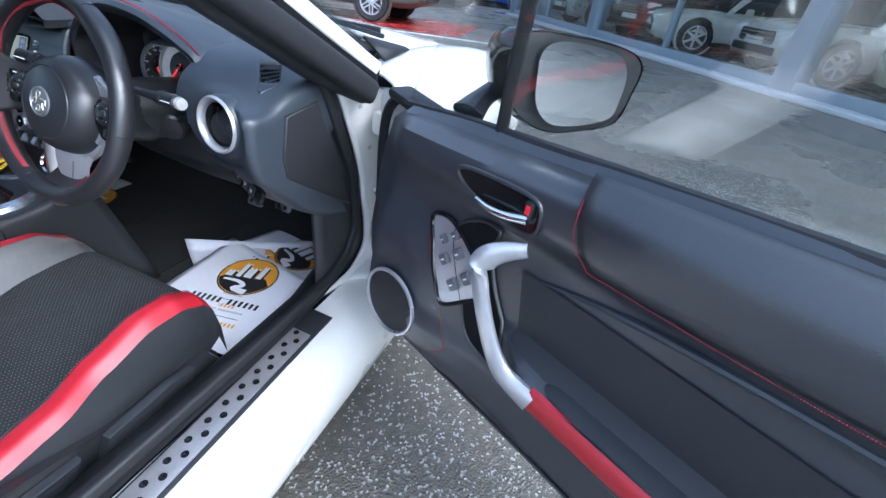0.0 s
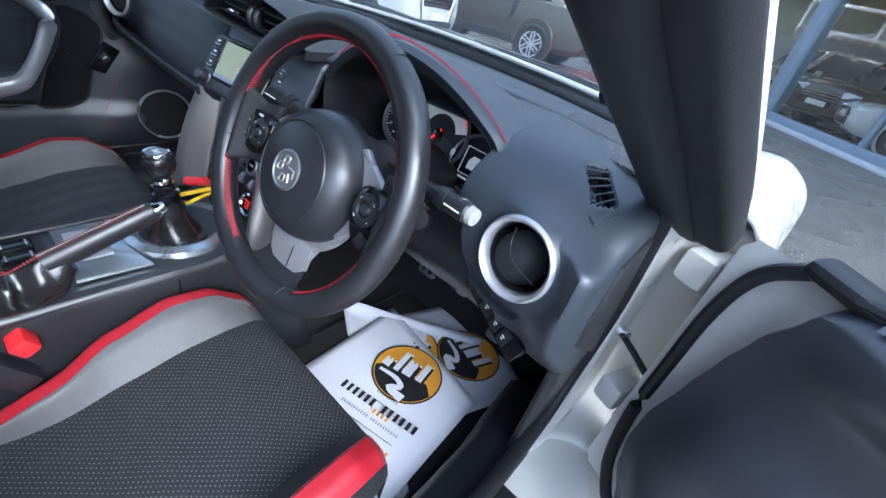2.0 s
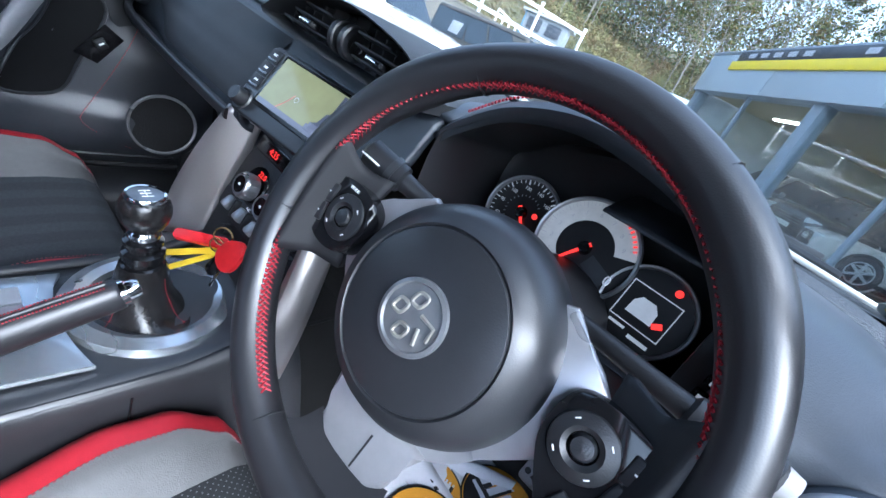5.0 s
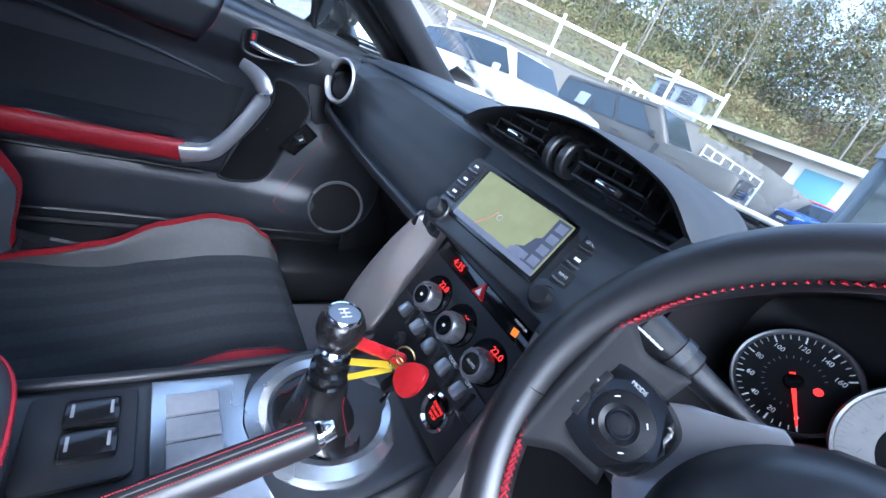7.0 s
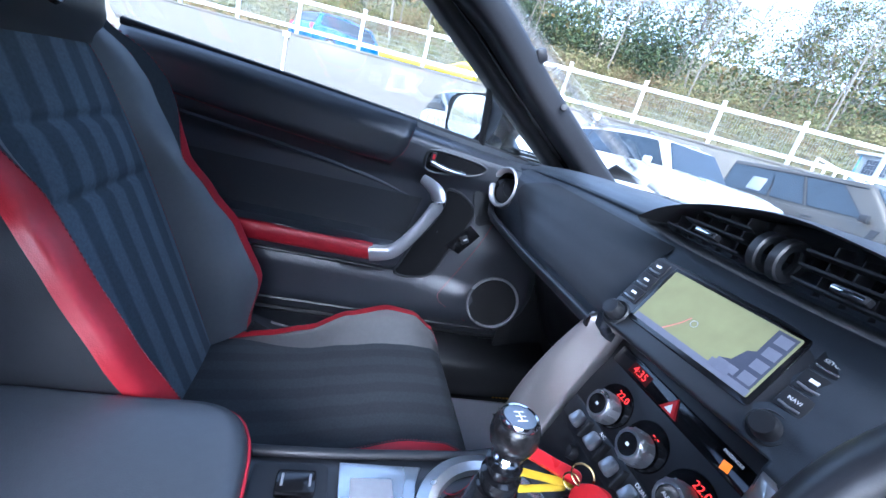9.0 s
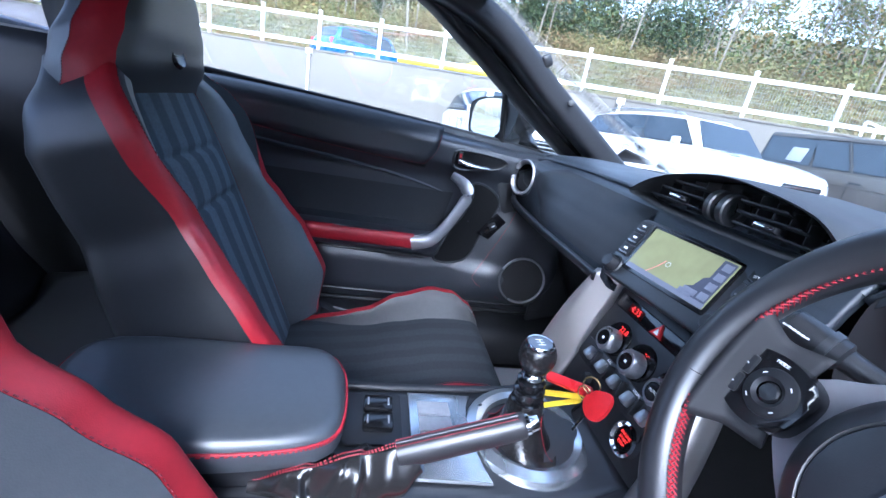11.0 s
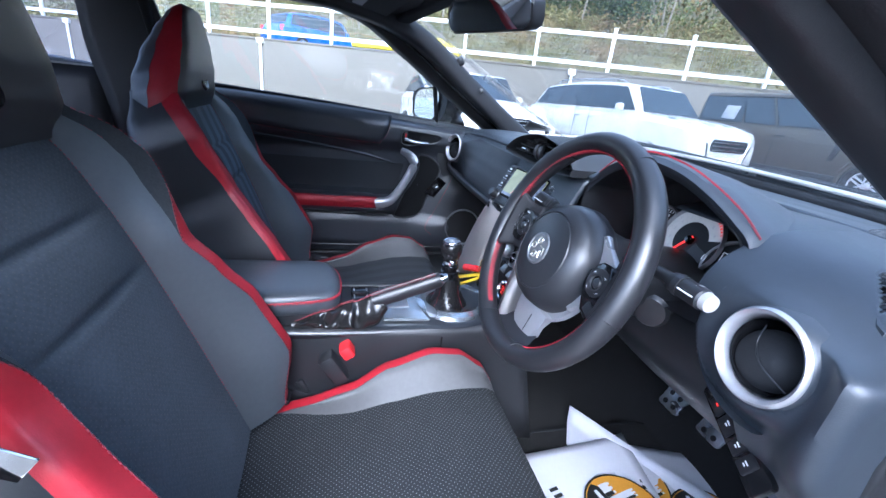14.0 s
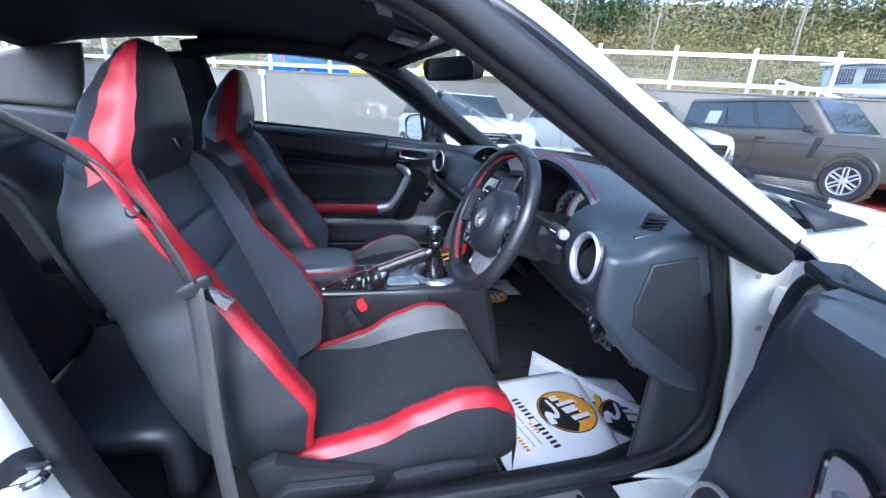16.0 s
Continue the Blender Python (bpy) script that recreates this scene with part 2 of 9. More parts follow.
def words(name, text, size, m, material, parent, depth=0.0004, align="CENTER"):
    c = bpy.data.curves.new(name, "FONT")
    c.body, c.size, c.extrude, c.align_x, c.align_y = text, size, depth, align, "CENTER"
    t = new("tmp_text", c)
    me = bpy.data.meshes.new_from_object(t.evaluated_get(bpy.context.evaluated_depsgraph_get()))
    bpy.data.objects.remove(t)
    bpy.data.curves.remove(c)
    me.transform(m)
    me.materials.append(material)
    ob = new(name, me)
    ob.parent = parent
    return ob


def stitch(path, n, r, material, parent, w=0.0022, name="stitching"):
    """A row of short thread stitches lying along a path."""
    pts = [Vector(p) for p in spline(path, n * 2)]
    bm = bm_new()
    for i in range(0, len(pts) - 1, 2):
        tube([pts[i], pts[i + 1]], r, 5, bm=bm)
    return part(name, bm, material, parent)


def smoothstep(a, b, x):
    t = max(0.0, min(1.0, (x - a) / (b - a)))
    return t * t * (3 - 2 * t)


def lerp_table(tab, x):
    """Smooth value of a small table of (x, values...) at x."""
    xs = [r[0] for r in tab]
    if x <= xs[0]:
        return np.array(tab[0][1:], float)
    if x >= xs[-1]:
        return np.array(tab[-1][1:], float)
    i = next(j for j in range(len(xs) - 1) if xs[j] <= x <= xs[j + 1])
    f = (x - xs[i]) / (xs[i + 1] - xs[i])
    f = f * f * (3 - 2 * f) * 0.5 + f * 0.5
    a, b = np.array(tab[i][1:], float), np.array(tab[i + 1][1:], float)
    return a + (b - a) * f


# The car leans a little on the sloping yard.
CAR = Matrix.Translation((0.355, 0, 0.785)) @ Matrix.Rotation(radians(1.5), 4, "Y") @ Matrix.Translation((-0.355, 0, -0.785))

# ---- the yard ----
WN, WD = Vector((-0.9205, 0.3907, 0)), Vector((0.3907, 0.9205, 0))
WALL_D = 13.0


def on_wall(s, q, z):
    """A place s along the retaining wall and q behind its face."""
    p = WN * (WALL_D + q) + WD * s
    return Vector((p.x, p.y, z))


def asphalt():
    """Dark wet tarmac with pale chippings and damp patches."""
    m = mat("wet_asphalt", (0.105, 0.097, 0.080), 0.34, var=0.35, scale=8, bump=0.0)
    n, l = m.node_tree.nodes, m.node_tree.links
    b = n["Principled BSDF"]
    old = b.inputs["Base Color"].links[0].from_socket
    tc, vo, lt, mix, noi, mr, bp = n.new("ShaderNodeTexCoord"), n.new("ShaderNodeTexVoronoi"), n.new("ShaderNodeMath"), n.new("ShaderNodeMix"), n.new("ShaderNodeTexNoise"), n.new("ShaderNodeMapRange"), n.new("ShaderNodeBump")
    vo.inputs["Scale"].default_value = 165
    lt.operation = "GREATER_THAN"
    sep = n.new("ShaderNodeSeparateColor")
    lt.inputs[1].default_value = 0.90
    mix.data_type = "RGBA"
    mix.inputs["B"].default_value = (0.34, 0.33, 0.30, 1)
    l.new(tc.outputs["Object"], vo.inputs["Vector"])
    l.new(vo.outputs["Color"], sep.inputs[0])
    l.new(sep.outputs[0], lt.inputs[0])
    l.new(lt.outputs[0], mix.inputs["Factor"])
    l.new(old, mix.inputs["A"])
    l.new(mix.outputs["Result"], b.inputs["Base Color"])
    noi.inputs["Scale"].default_value, noi.inputs["Detail"].default_value = 0.6, 5
    mr.inputs["From Min"].default_value, mr.inputs["From Max"].default_value = 0.40, 0.62
    mr.inputs["To Min"].default_value, mr.inputs["To Max"].default_value = 0.16, 0.5
    l.new(tc.outputs["Object"], noi.inputs["Vector"])
    l.new(noi.outputs["Fac"], mr.inputs["Value"])
    l.new(mr.outputs["Result"], b.inputs["Roughness"])
    bp.inputs["Strength"].default_value, bp.inputs["Distance"].default_value = 0.8, 0.005
    l.new(vo.outputs["Distance"], bp.inputs["Height"])
    l.new(bp.outputs["Normal"], b.inputs["Normal"])
    return m


def leafy(name, cols, rough=0.8, patch=0.0):
    """Foliage whose colour varies from clump to clump."""
    m = bpy.data.materials.new(name)
    m.use_nodes = True
    n, l = m.node_tree.nodes, m.node_tree.links
    b = n["Principled BSDF"]
    b.inputs["Roughness"].default_value = rough
    g, ramp = n.new("ShaderNodeNewGeometry"), n.new("ShaderNodeValToRGB")
    el = ramp.color_ramp.elements
    while len(el) < len(cols):
        el.new(0.5)
    for i, c in enumerate(cols):
        el[i].position = i / (len(cols) - 1)
        el[i].color = (*c, 1)
    l.new(g.outputs["Random Per Island"], ramp.inputs["Fac"])
    if patch:
        tc, noi, mx = n.new("ShaderNodeTexCoord"), n.new("ShaderNodeTexNoise"), n.new("ShaderNodeMapRange")
        noi.inputs["Scale"].default_value, noi.inputs["Detail"].default_value = patch, 3
        add, sub = n.new("ShaderNodeMath"), n.new("ShaderNodeMath")
        add.operation, sub.operation = "MULTIPLY_ADD", "MULTIPLY"
        sub.inputs[1].default_value = 0.35
        mx.inputs["From Min"].default_value, mx.inputs["From Max"].default_value = 0.33, 0.67
        l.new(tc.outputs["Object"], noi.inputs["Vector"])
        l.new(noi.outputs["Fac"], mx.inputs["Value"])
        l.new(g.outputs["Random Per Island"], sub.inputs[0])
        l.new(mx.outputs["Result"], add.inputs[0])
        add.inputs[1].default_value = 0.68
        l.new(sub.outputs[0], add.inputs[2])
        l.new(add.outputs[0], ramp.inputs["Fac"])
    l.new(ramp.outputs["Color"], b.inputs["Base Color"])
    return m


M["asphalt"] = asphalt()
M["bank"] = mat("grassy_bank", (0.12, 0.105, 0.05), 0.95, var=0.6, scale=3, bump=0.6, bscale=8)
M["concrete"] = mat("cream_rendered_wall", (0.132, 0.121, 0.104), 0.85, var=0.10, scale=4, bump=0.2, bscale=80)
M["whitepaint"] = mat("white_painted_steel", (0.8, 0.8, 0.79), 0.45, var=0.05)
M["fascia"] = mat("blue_grey_cladding", (0.36, 0.42, 0.47), 0.4, var=0.04)
M["frame"] = mat("grey_window_frame", (0.20, 0.24, 0.28), 0.4)
M["yellowsign"] = mat("yellow_sign", (0.85, 0.66, 0.02), 0.5)
M["darksign"] = mat("dark_sign_band", (0.03, 0.035, 0.05), 0.4)
M["bark"] = mat("grey_bark", (0.17, 0.15, 0.12), 0.9, var=0.4, scale=8, bump=0.6, bscale=30)
M["autumn"] = leafy("autumn_leaves", ((0.06, 0.075, 0.02), (0.12, 0.115, 0.03), (0.16, 0.10, 0.03), (0.05, 0.08, 0.02), (0.09, 0.10, 0.03)))
M["evergreen"] = leafy("dark_evergreen_leaves", ((0.02, 0.035, 0.012), (0.05, 0.075, 0.02), (0.035, 0.05, 0.02)))
M["scrub"] = leafy("bank_scrub_leaves", ((0.065, 0.075, 0.026), (0.105, 0.115, 0.036), (0.16, 0.145, 0.05), (0.17, 0.115, 0.05), (0.20, 0.12, 0.055)), patch=0.22)


def ground_h(x, y):
    q = Vector((x, y, 0)).dot(WN) - WALL_D
    s = Vector((x, y, 0)).dot(WD)
    up = (2.1 * smoothstep(0.05, 0.25, q) + smoothstep(4, 26, q) * 5.0 + smoothstep(20, 70, q) * 14) * (1 - smoothstep(13, 26, s) * (1 - smoothstep(6, 16, q))) if q > 0 else 0.0
    hill = (smoothstep(36, 60, y + 0.25 * abs(x)) * 8 + smoothstep(50, 110, y) * 12) if y > 0 else 0.0
    return max(up, hill)


def axis(fine, far, step, grow):
    out, x = [0.0], 0.0
    while x < far:
        step = step if x < fine else step * grow
        x += step
        out.append(x)
    return [-v for v in out[:0:-1]] + out


gs = axis(70, 900, 1.5, 1.35)
rows = [[on_wall(s, q, 0) for s in gs] for q in [-900, -400, -150, -60] + [-45 + 1.5 * i for i in range(30)] + [0.05, 0.25] + [0.25 + 1.5 * i for i in range(1, 40)] + [70, 90, 130, 250, 500, 900]]
for r in rows:
    for p in r:
        p.z = ground_h(p.x, p.y)
gm = rows_bm(rows)
for f in gm.faces:
    c = f.calc_center_median()
    f.material_index = 1 if c.z > 2.6 or (c.z > 0.4 and c.y > 30) else 0
ground = tagged(part("ground", gm, [M["asphalt"], M["bank"]]), "wet grey asphalt yard rising to a wooded bank", "ground", kind="structure")

ROTW = Matrix.Rotation(math.atan2(-WD.x, WD.y), 4, "Z")
wall = part("wall_retaining", box(0.25, 60, 2.28, Matrix.Translation(on_wall(-19, 0.125, 1.14)) @ ROTW, 0.01), M["concrete"])
tagged(wall, "cream rendered concrete retaining wall along the yard", "wall", kind="structure")
part("wall_coping", box(0.30, 60, 0.06, Matrix.Translation(on_wall(-19, 0.12, 2.28)) @ ROTW, 0.01), M["concrete"], wall)
for s in (-8.6, 1.55, -16.0):
    pipe = thing("drain_pipe", "white plastic drain pipe on the wall", "pipe", Matrix.Translation(on_wall(s, -0.05, 0)) @ ROTW, "drain pipes")
    part("pipe", tube([(0, 0, 0.0), (0, 0, 2.20)], 0.045, 12), M["whitepaint"], pipe)
    part("hopper", box(0.14, 0.22, 0.16, pose(0, 0, 2.22), 0.02), M["whitepaint"], pipe)

fence = thing("fence", "white steel post and rail fence with wire mesh on the wall", "fence", Matrix.Translation(on_wall(0, 0.12, 2.31)) @ ROTW)
PM = box(0.09, 0.09, 1.18, Matrix.Translation((0, 0, 0.59)), 0.008)
box(0.11, 0.11, 0.03, Matrix.Translation((0, 0, 1.19)), 0.006, bm=PM)
first = None
for k in range(-9, 6):
    if first is None:
        first = part("post", PM, M["whitepaint"], fence)
        ob = first
    else:
        ob = new("post", first.data)
        ob.parent = fence
    ob.location = (0, 0.39 + 2.19 * k, 0)
for z in (0.20, 1.00):
    part("rail", box(0.05, 33.0, 0.11, Matrix.Translation((-0.02, -5.2, z)), 0.006), M["whitepaint"], fence)
bm = bm_new()
for i in range(420):
    y = -20 + 31.3 * i / 419
    tube([(0.035, y, 0.22), (0.035, y, 1.0)], 0.0035, 3, bm=bm, cap=False)
for i in range(6):
    tube([(0.039, -20, 0.27 + 0.14 * i), (0.039, 11.3, 0.27 + 0.14 * i)], 0.0035, 3, bm=bm, cap=False)
part("mesh_panel", bm, mat("galvanised_wire", (0.35, 0.36, 0.35), 0.5, 0.5), fence, "thin grey wire mesh infill")

# ramp, its railing, and the stair rail behind the end of the fence
A, B = Vector((-7.5, 15.9, 0.85)), Vector((-5.6, 16.85, 0.42))
ramp = thing("ramp_railing", "white steel railing along a short ramp", "railing")
for i in range(7):
    p = A.lerp(B, i / 6)
    part("post", box(0.06, 0.06, 1.0, Matrix.Translation(p + Vector((0, 0, 0.5))), 0.006), M["whitepaint"], ramp)
for h in (0.34, 0.66, 0.98):
    part("rail", tube([A + Vector((0, 0, h)), B + Vector((0, 0, h))], 0.026, 6), M["whitepaint"], ramp)
RU = (B - A).normalized()
RN = RU.cross(Vector((0, 0, 1))).normalized()
bm = bm_new()
vs = [bm.verts.new(p) for p in (A - RN * 0.1, B - RN * 0.1, Vector((B.x, B.y, -0.05)) - RN * 0.1, Vector((A.x, A.y, -0.05)) - RN * 0.1, A - RN * 2.2, B - RN * 2.2, Vector((B.x, B.y, -0.05)) - RN * 2.2, Vector((A.x, A.y, -0.05)) - RN * 2.2)]
for f in ((0, 1, 2, 3), (4, 7, 6, 5), (0, 4, 5, 1), (3, 2, 6, 7), (0, 3, 7, 4), (1, 5, 6, 2)):
    bm.faces.new([vs[i] for i in f])
tagged(part("ramp", bm, M["concrete"], smooth=False), "pale concrete ramp beside the wall", "ramp", kind="structure")
stair = thing("stair_railing", "white balustrade of steps behind the fence", "railing")
S0, S1 = on_wall(8.6, 1.8, 2.85), on_wall(11.2, 1.8, 2.25)
for i in range(9):
    p = S0.lerp(S1, i / 8)
    part("post", box(0.06, 0.06, 0.75, Matrix.Translation(p + Vector((0, 0, -0.32))), 0.006), M["whitepaint"], stair)
part("rail", tube([S0 + Vector((0, 0, 0.06)), S1 + Vector((0, 0, 0.06))], 0.035, 6), M["whitepaint"], stair)
D2 = Vector((-8.6, 24.5, 0.6))
yard2 = thing("yard_railing", "white steel railing round the upper parking", "railing")
for i in range(9):
    p = D2.lerp(Vector((2.5, 27.5, 0.6)), i / 8)
    part("post", box(0.07, 0.07, 1.2, Matrix.Translation(p + Vector((0, 0, 0.2))), 0.008), M["whitepaint"], yard2)
for h in (0.35, 0.75):
    part("rail", tube([D2 + Vector((0, 0, h - 0.1)), Vector((2.5, 27.5, 0.5 + h))], 0.03, 6), M["whitepaint"], yard2)

# painted bay: a red strip and a white line under the estate car
bay = tagged(part("road_marking", box(2.6, 6.2, 0.012, pose(-5.3, 9.0, 0.0, 0, 0, -80)), mat("red_painted_asphalt", (0.30, 0.03, 0.025), 0.22, var=0.35, scale=10, bump=0.3, bscale=90)), "wet red painted parking bay on the asphalt", "marking", kind="structure")
tagged(part("road_line", box(0.10, 8.5, 0.014, pose(-4.6, 7.45, 0.0, 0, 0, -80)), mat("worn_white_line", (0.6, 0.58, 0.55), 0.5, var=0.3)), "worn white line on the asphalt", "marking", kind="structure")

# ---- the showroom ----
SA, SD = Vector((-3.2, 16.6, 0)), Vector((0.592, -0.806, 0))
SHOW = Matrix.Translation(SA) @ Matrix.Rotation(math.atan2(SD.y, SD.x), 4, "Z")
show = thing("showroom", "glass fronted car showroom with blue-grey fascia", "building", SHOW)
for i in range(8):
    part("fascia_panel", box(3.68, 0.5, 1.12, Matrix.Translation((1.65 + 3.7 * i, 0.05, 3.62)), 0.012), M["fascia"], show)
part("fascia_cap", box(29.8, 0.56, 0.10, Matrix.Translation((14.7, 0.05, 4.22)), 0.02), M["frame"], show)
sg = part("sign_band", box(14.0, 0.06, 0.24, Matrix.Translation((8.3, -0.23, 3.83)), 0.01), M["yellowsign"], show, "yellow sign band")
part("dark_band", box(14.0, 0.05, 0.26, Matrix.Translation((8.5, -0.225, 4.10 - 0.02)), 0.01), M["darksign"], show, "dark sign band with plain pale bars")
for i in range(9):
    part("sign_bar", box(0.30, 0.02, 0.12, Matrix.Translation((2.2 + 0.55 * i + (1.2 if i > 4 else 0), -0.26, 4.08))), mat("sign_bar_grey", (0.45, 0.46, 0.5), 0.5), sg)
for s in (0, 5.6, 11.2, 16.8, 22.4):
    part("column", box(0.34, 0.32, 3.08, Matrix.Translation((s, 0.08, 1.54)), 0.01), M["frame"], show)
for s in (2.8, 8.4, 14.0, 19.6):
    part("mullion", box(0.08, 0.12, 2.95, Matrix.Translation((s, 0.06, 1.58)), 0.006), M["frame"], show)
part("bottom_rail", box(28, 0.16, 0.22, Matrix.Translation((14.0, 0.06, 0.11)), 0.01), M["frame"], show)
part("bottom_kerb", box(28, 0.3, 0.07, Matrix.Translation((14.0, -0.14, 0.035)), 0.01), mat("pale_kerb", (0.45, 0.46, 0.47), 0.6), show)
for i in range(8):
    w = pane(part("shop_pane", box(2.7, 0.012, 2.84, Matrix.Translation((1.4 + 2.8 * i, 0.06, 1.62))), M["glass"], show), 0.0)
    w.modifiers.clear()
part("shop_floor", box(28, 11, 0.06, Matrix.Translation((14.0, 5.7, 0.05))), mat("pale_shop_floor", (0.35, 0.31, 0.25), 0.25, var=0.1), show)
part("shop_ceiling", box(28.4, 11.4, 0.1, Matrix.Translation((14.0, 5.7, 3.15))), mat("shop_ceiling", (0.4, 0.36, 0.28), 0.8), show)
part("shop_back", box(28, 0.15, 3.0, Matrix.Translation((14.0, 11.2, 1.6))), mat("ochre_shop_wall", (0.5, 0.38, 0.18), 0.8, var=0.15), show)
for x in (-0.05, 28.05):
    part("shop_end", box(0.2, 11, 3.0, Matrix.Translation((x, 5.7, 1.6))), M["fascia"], show)
part("shop_roof", box(28.6, 11.6, 0.5, Matrix.Translation((14.0, 5.8, 3.9)), 0.02), M["frame"], show)
for i in range(9):
    part("strip_light", box(1.5, 0.12, 0.04, Matrix.Translation((2.0 + 3.0 * i, 2.0 + 2.4 * (i % 3), 3.07))), mat("strip_light", (0.9, 0.9, 0.88), 0.5, emit=(1, 0.96, 0.88), estr=4.0), show, "lit white ceiling strip")
for i in range(6):
    part("poster", box(1.1, 0.02, 1.7, Matrix.Translation((3.0 + 4.2 * i, 11.1, 1.75))), mat("poster_paper", ((0.5, 0.1, 0.05), (0.15, 0.2, 0.25), (0.6, 0.55, 0.5))[i % 3], 0.6, var=0.4, scale=4), show)

# ---- the long outbuilding beyond the ramp ----
hut = thing("outbuilding", "long low white outbuilding with a grey roof edge", "building", pose(-15.5, 33.5, 0, 0, 0, 18))
part("wall", box(26, 0.3, 4.2, Matrix.Translation((6, 0, 2.1)), 0.02), mat("pale_render", (0.5, 0.49, 0.46), 0.85, var=0.08), hut)
part("roof_edge", box(26.6, 1.6, 0.45, Matrix.Translation((6, -0.4, 4.35)), 0.03), mat("grey_roof_edge", (0.45, 0.48, 0.48), 0.6), hut)
part("roof", box(26.6, 9, 0.2, Matrix.Translation((6, 4.2, 4.6)), 0.03), M["frame"], hut)
part("bay", box(5.5, 0.34, 2.5, Matrix.Translation((2.0, -0.02, 2.4)), 0.01), mat("dark_bay", (0.05, 0.04, 0.03), 0.8), hut)
part("door", box(2.2, 0.36, 2.8, Matrix.Translation((6.6, -0.02, 2.2)), 0.01), mat("teal_door", (0.10, 0.25, 0.30), 0.5), hut)
cab = thing("site_cabin", "small blue shed with a white roof behind the fence", "shed", pose(-13.9, 21.4, 2.95, 0, 0, 22))
part("wall", box(2.4, 1.8, 1.3, pose(1.0, 0, 0.65), 0.03), mat("cabin_pale_wall", (0.22, 0.24, 0.26), 0.6), cab)
part("end_wall", box(0.06, 1.82, 1.3, pose(-0.22, 0, 0.66), 0.01), mat("cabin_blue", (0.08, 0.22, 0.36), 0.6, var=0.2), cab, "blue painted end wall")
part("roof", box(2.9, 2.2, 0.12, pose(1.0, 0, 1.36, 0, 0, 0), 0.03), mat("pale_shed_roof", (0.45, 0.45, 0.44), 0.6), cab)
for x in (0.4, 1.5):
    part("window", box(0.8, 0.06, 0.6, pose(x, -0.9, 0.85), 0.02), M["darksign"], cab)
dig = thing("plant_trailer", "yellow plant trailer on the upper yard", "trailer", Matrix.Translation(on_wall(-4.2, 1.6, 2.1)) @ ROTW)
part("bed", box(1.0, 3.4, 0.16, pose(0, 0, 0.42), 0.03), M["yellowsign"], dig)
part("arm", tube([(0, 0.6, 0.5), (0, 1.3, 0.80), (0, 2.1, 0.45)], 0.10, 8, 10), M["yellowsign"], dig)
for y in (-1.0, 0.9):
    part("wheel", lathe([(0.05, 0.09), (0.2, 0.10), (0.26, 0.06), (0.26, -0.06), (0.2, -0.1)], 20, pose(-0.45, y, 0.26, 0, 90, 0)), M["rubber"], dig)

# ---- cars ----
M["tyre"] = mat("tyre_rubber", (0.02, 0.02, 0.021), 0.75)
M["alloy"] = mat("alloy_rim", (0.55, 0.56, 0.58), 0.35, 0.7)
M["carglass"] = mat("dark_car_window", (0.022, 0.032, 0.042), 0.04, var=0.4, scale=1.5, spec=0.6)
M["lamp"] = mat("clear_headlamp", (0.65, 0.68, 0.72), 0.1, var=0.2, scale=20)
M["rimdark"] = mat("dark_alloy_barrel", (0.12, 0.12, 0.13), 0.4, 0.6)
M["plate"] = mat("number_plate", (0.7, 0.7, 0.66), 0.5)


def long_rect(w, l, r):
    """A rounded rectangle with its long sides cut into short steps."""
    pts = rrect(w, l, r, 4)
    out = []
    for i, a in enumerate(pts):
        b = pts[(i + 1) % len(pts)]
        n = 10 if math.hypot(b[0] - a[0], b[1] - a[1]) > 0.6 * l else 1
        out += [(a[0] + (b[0] - a[0]) * k / n, a[1] + (b[1] - a[1]) * k / n) for k in range(n)]
    return out


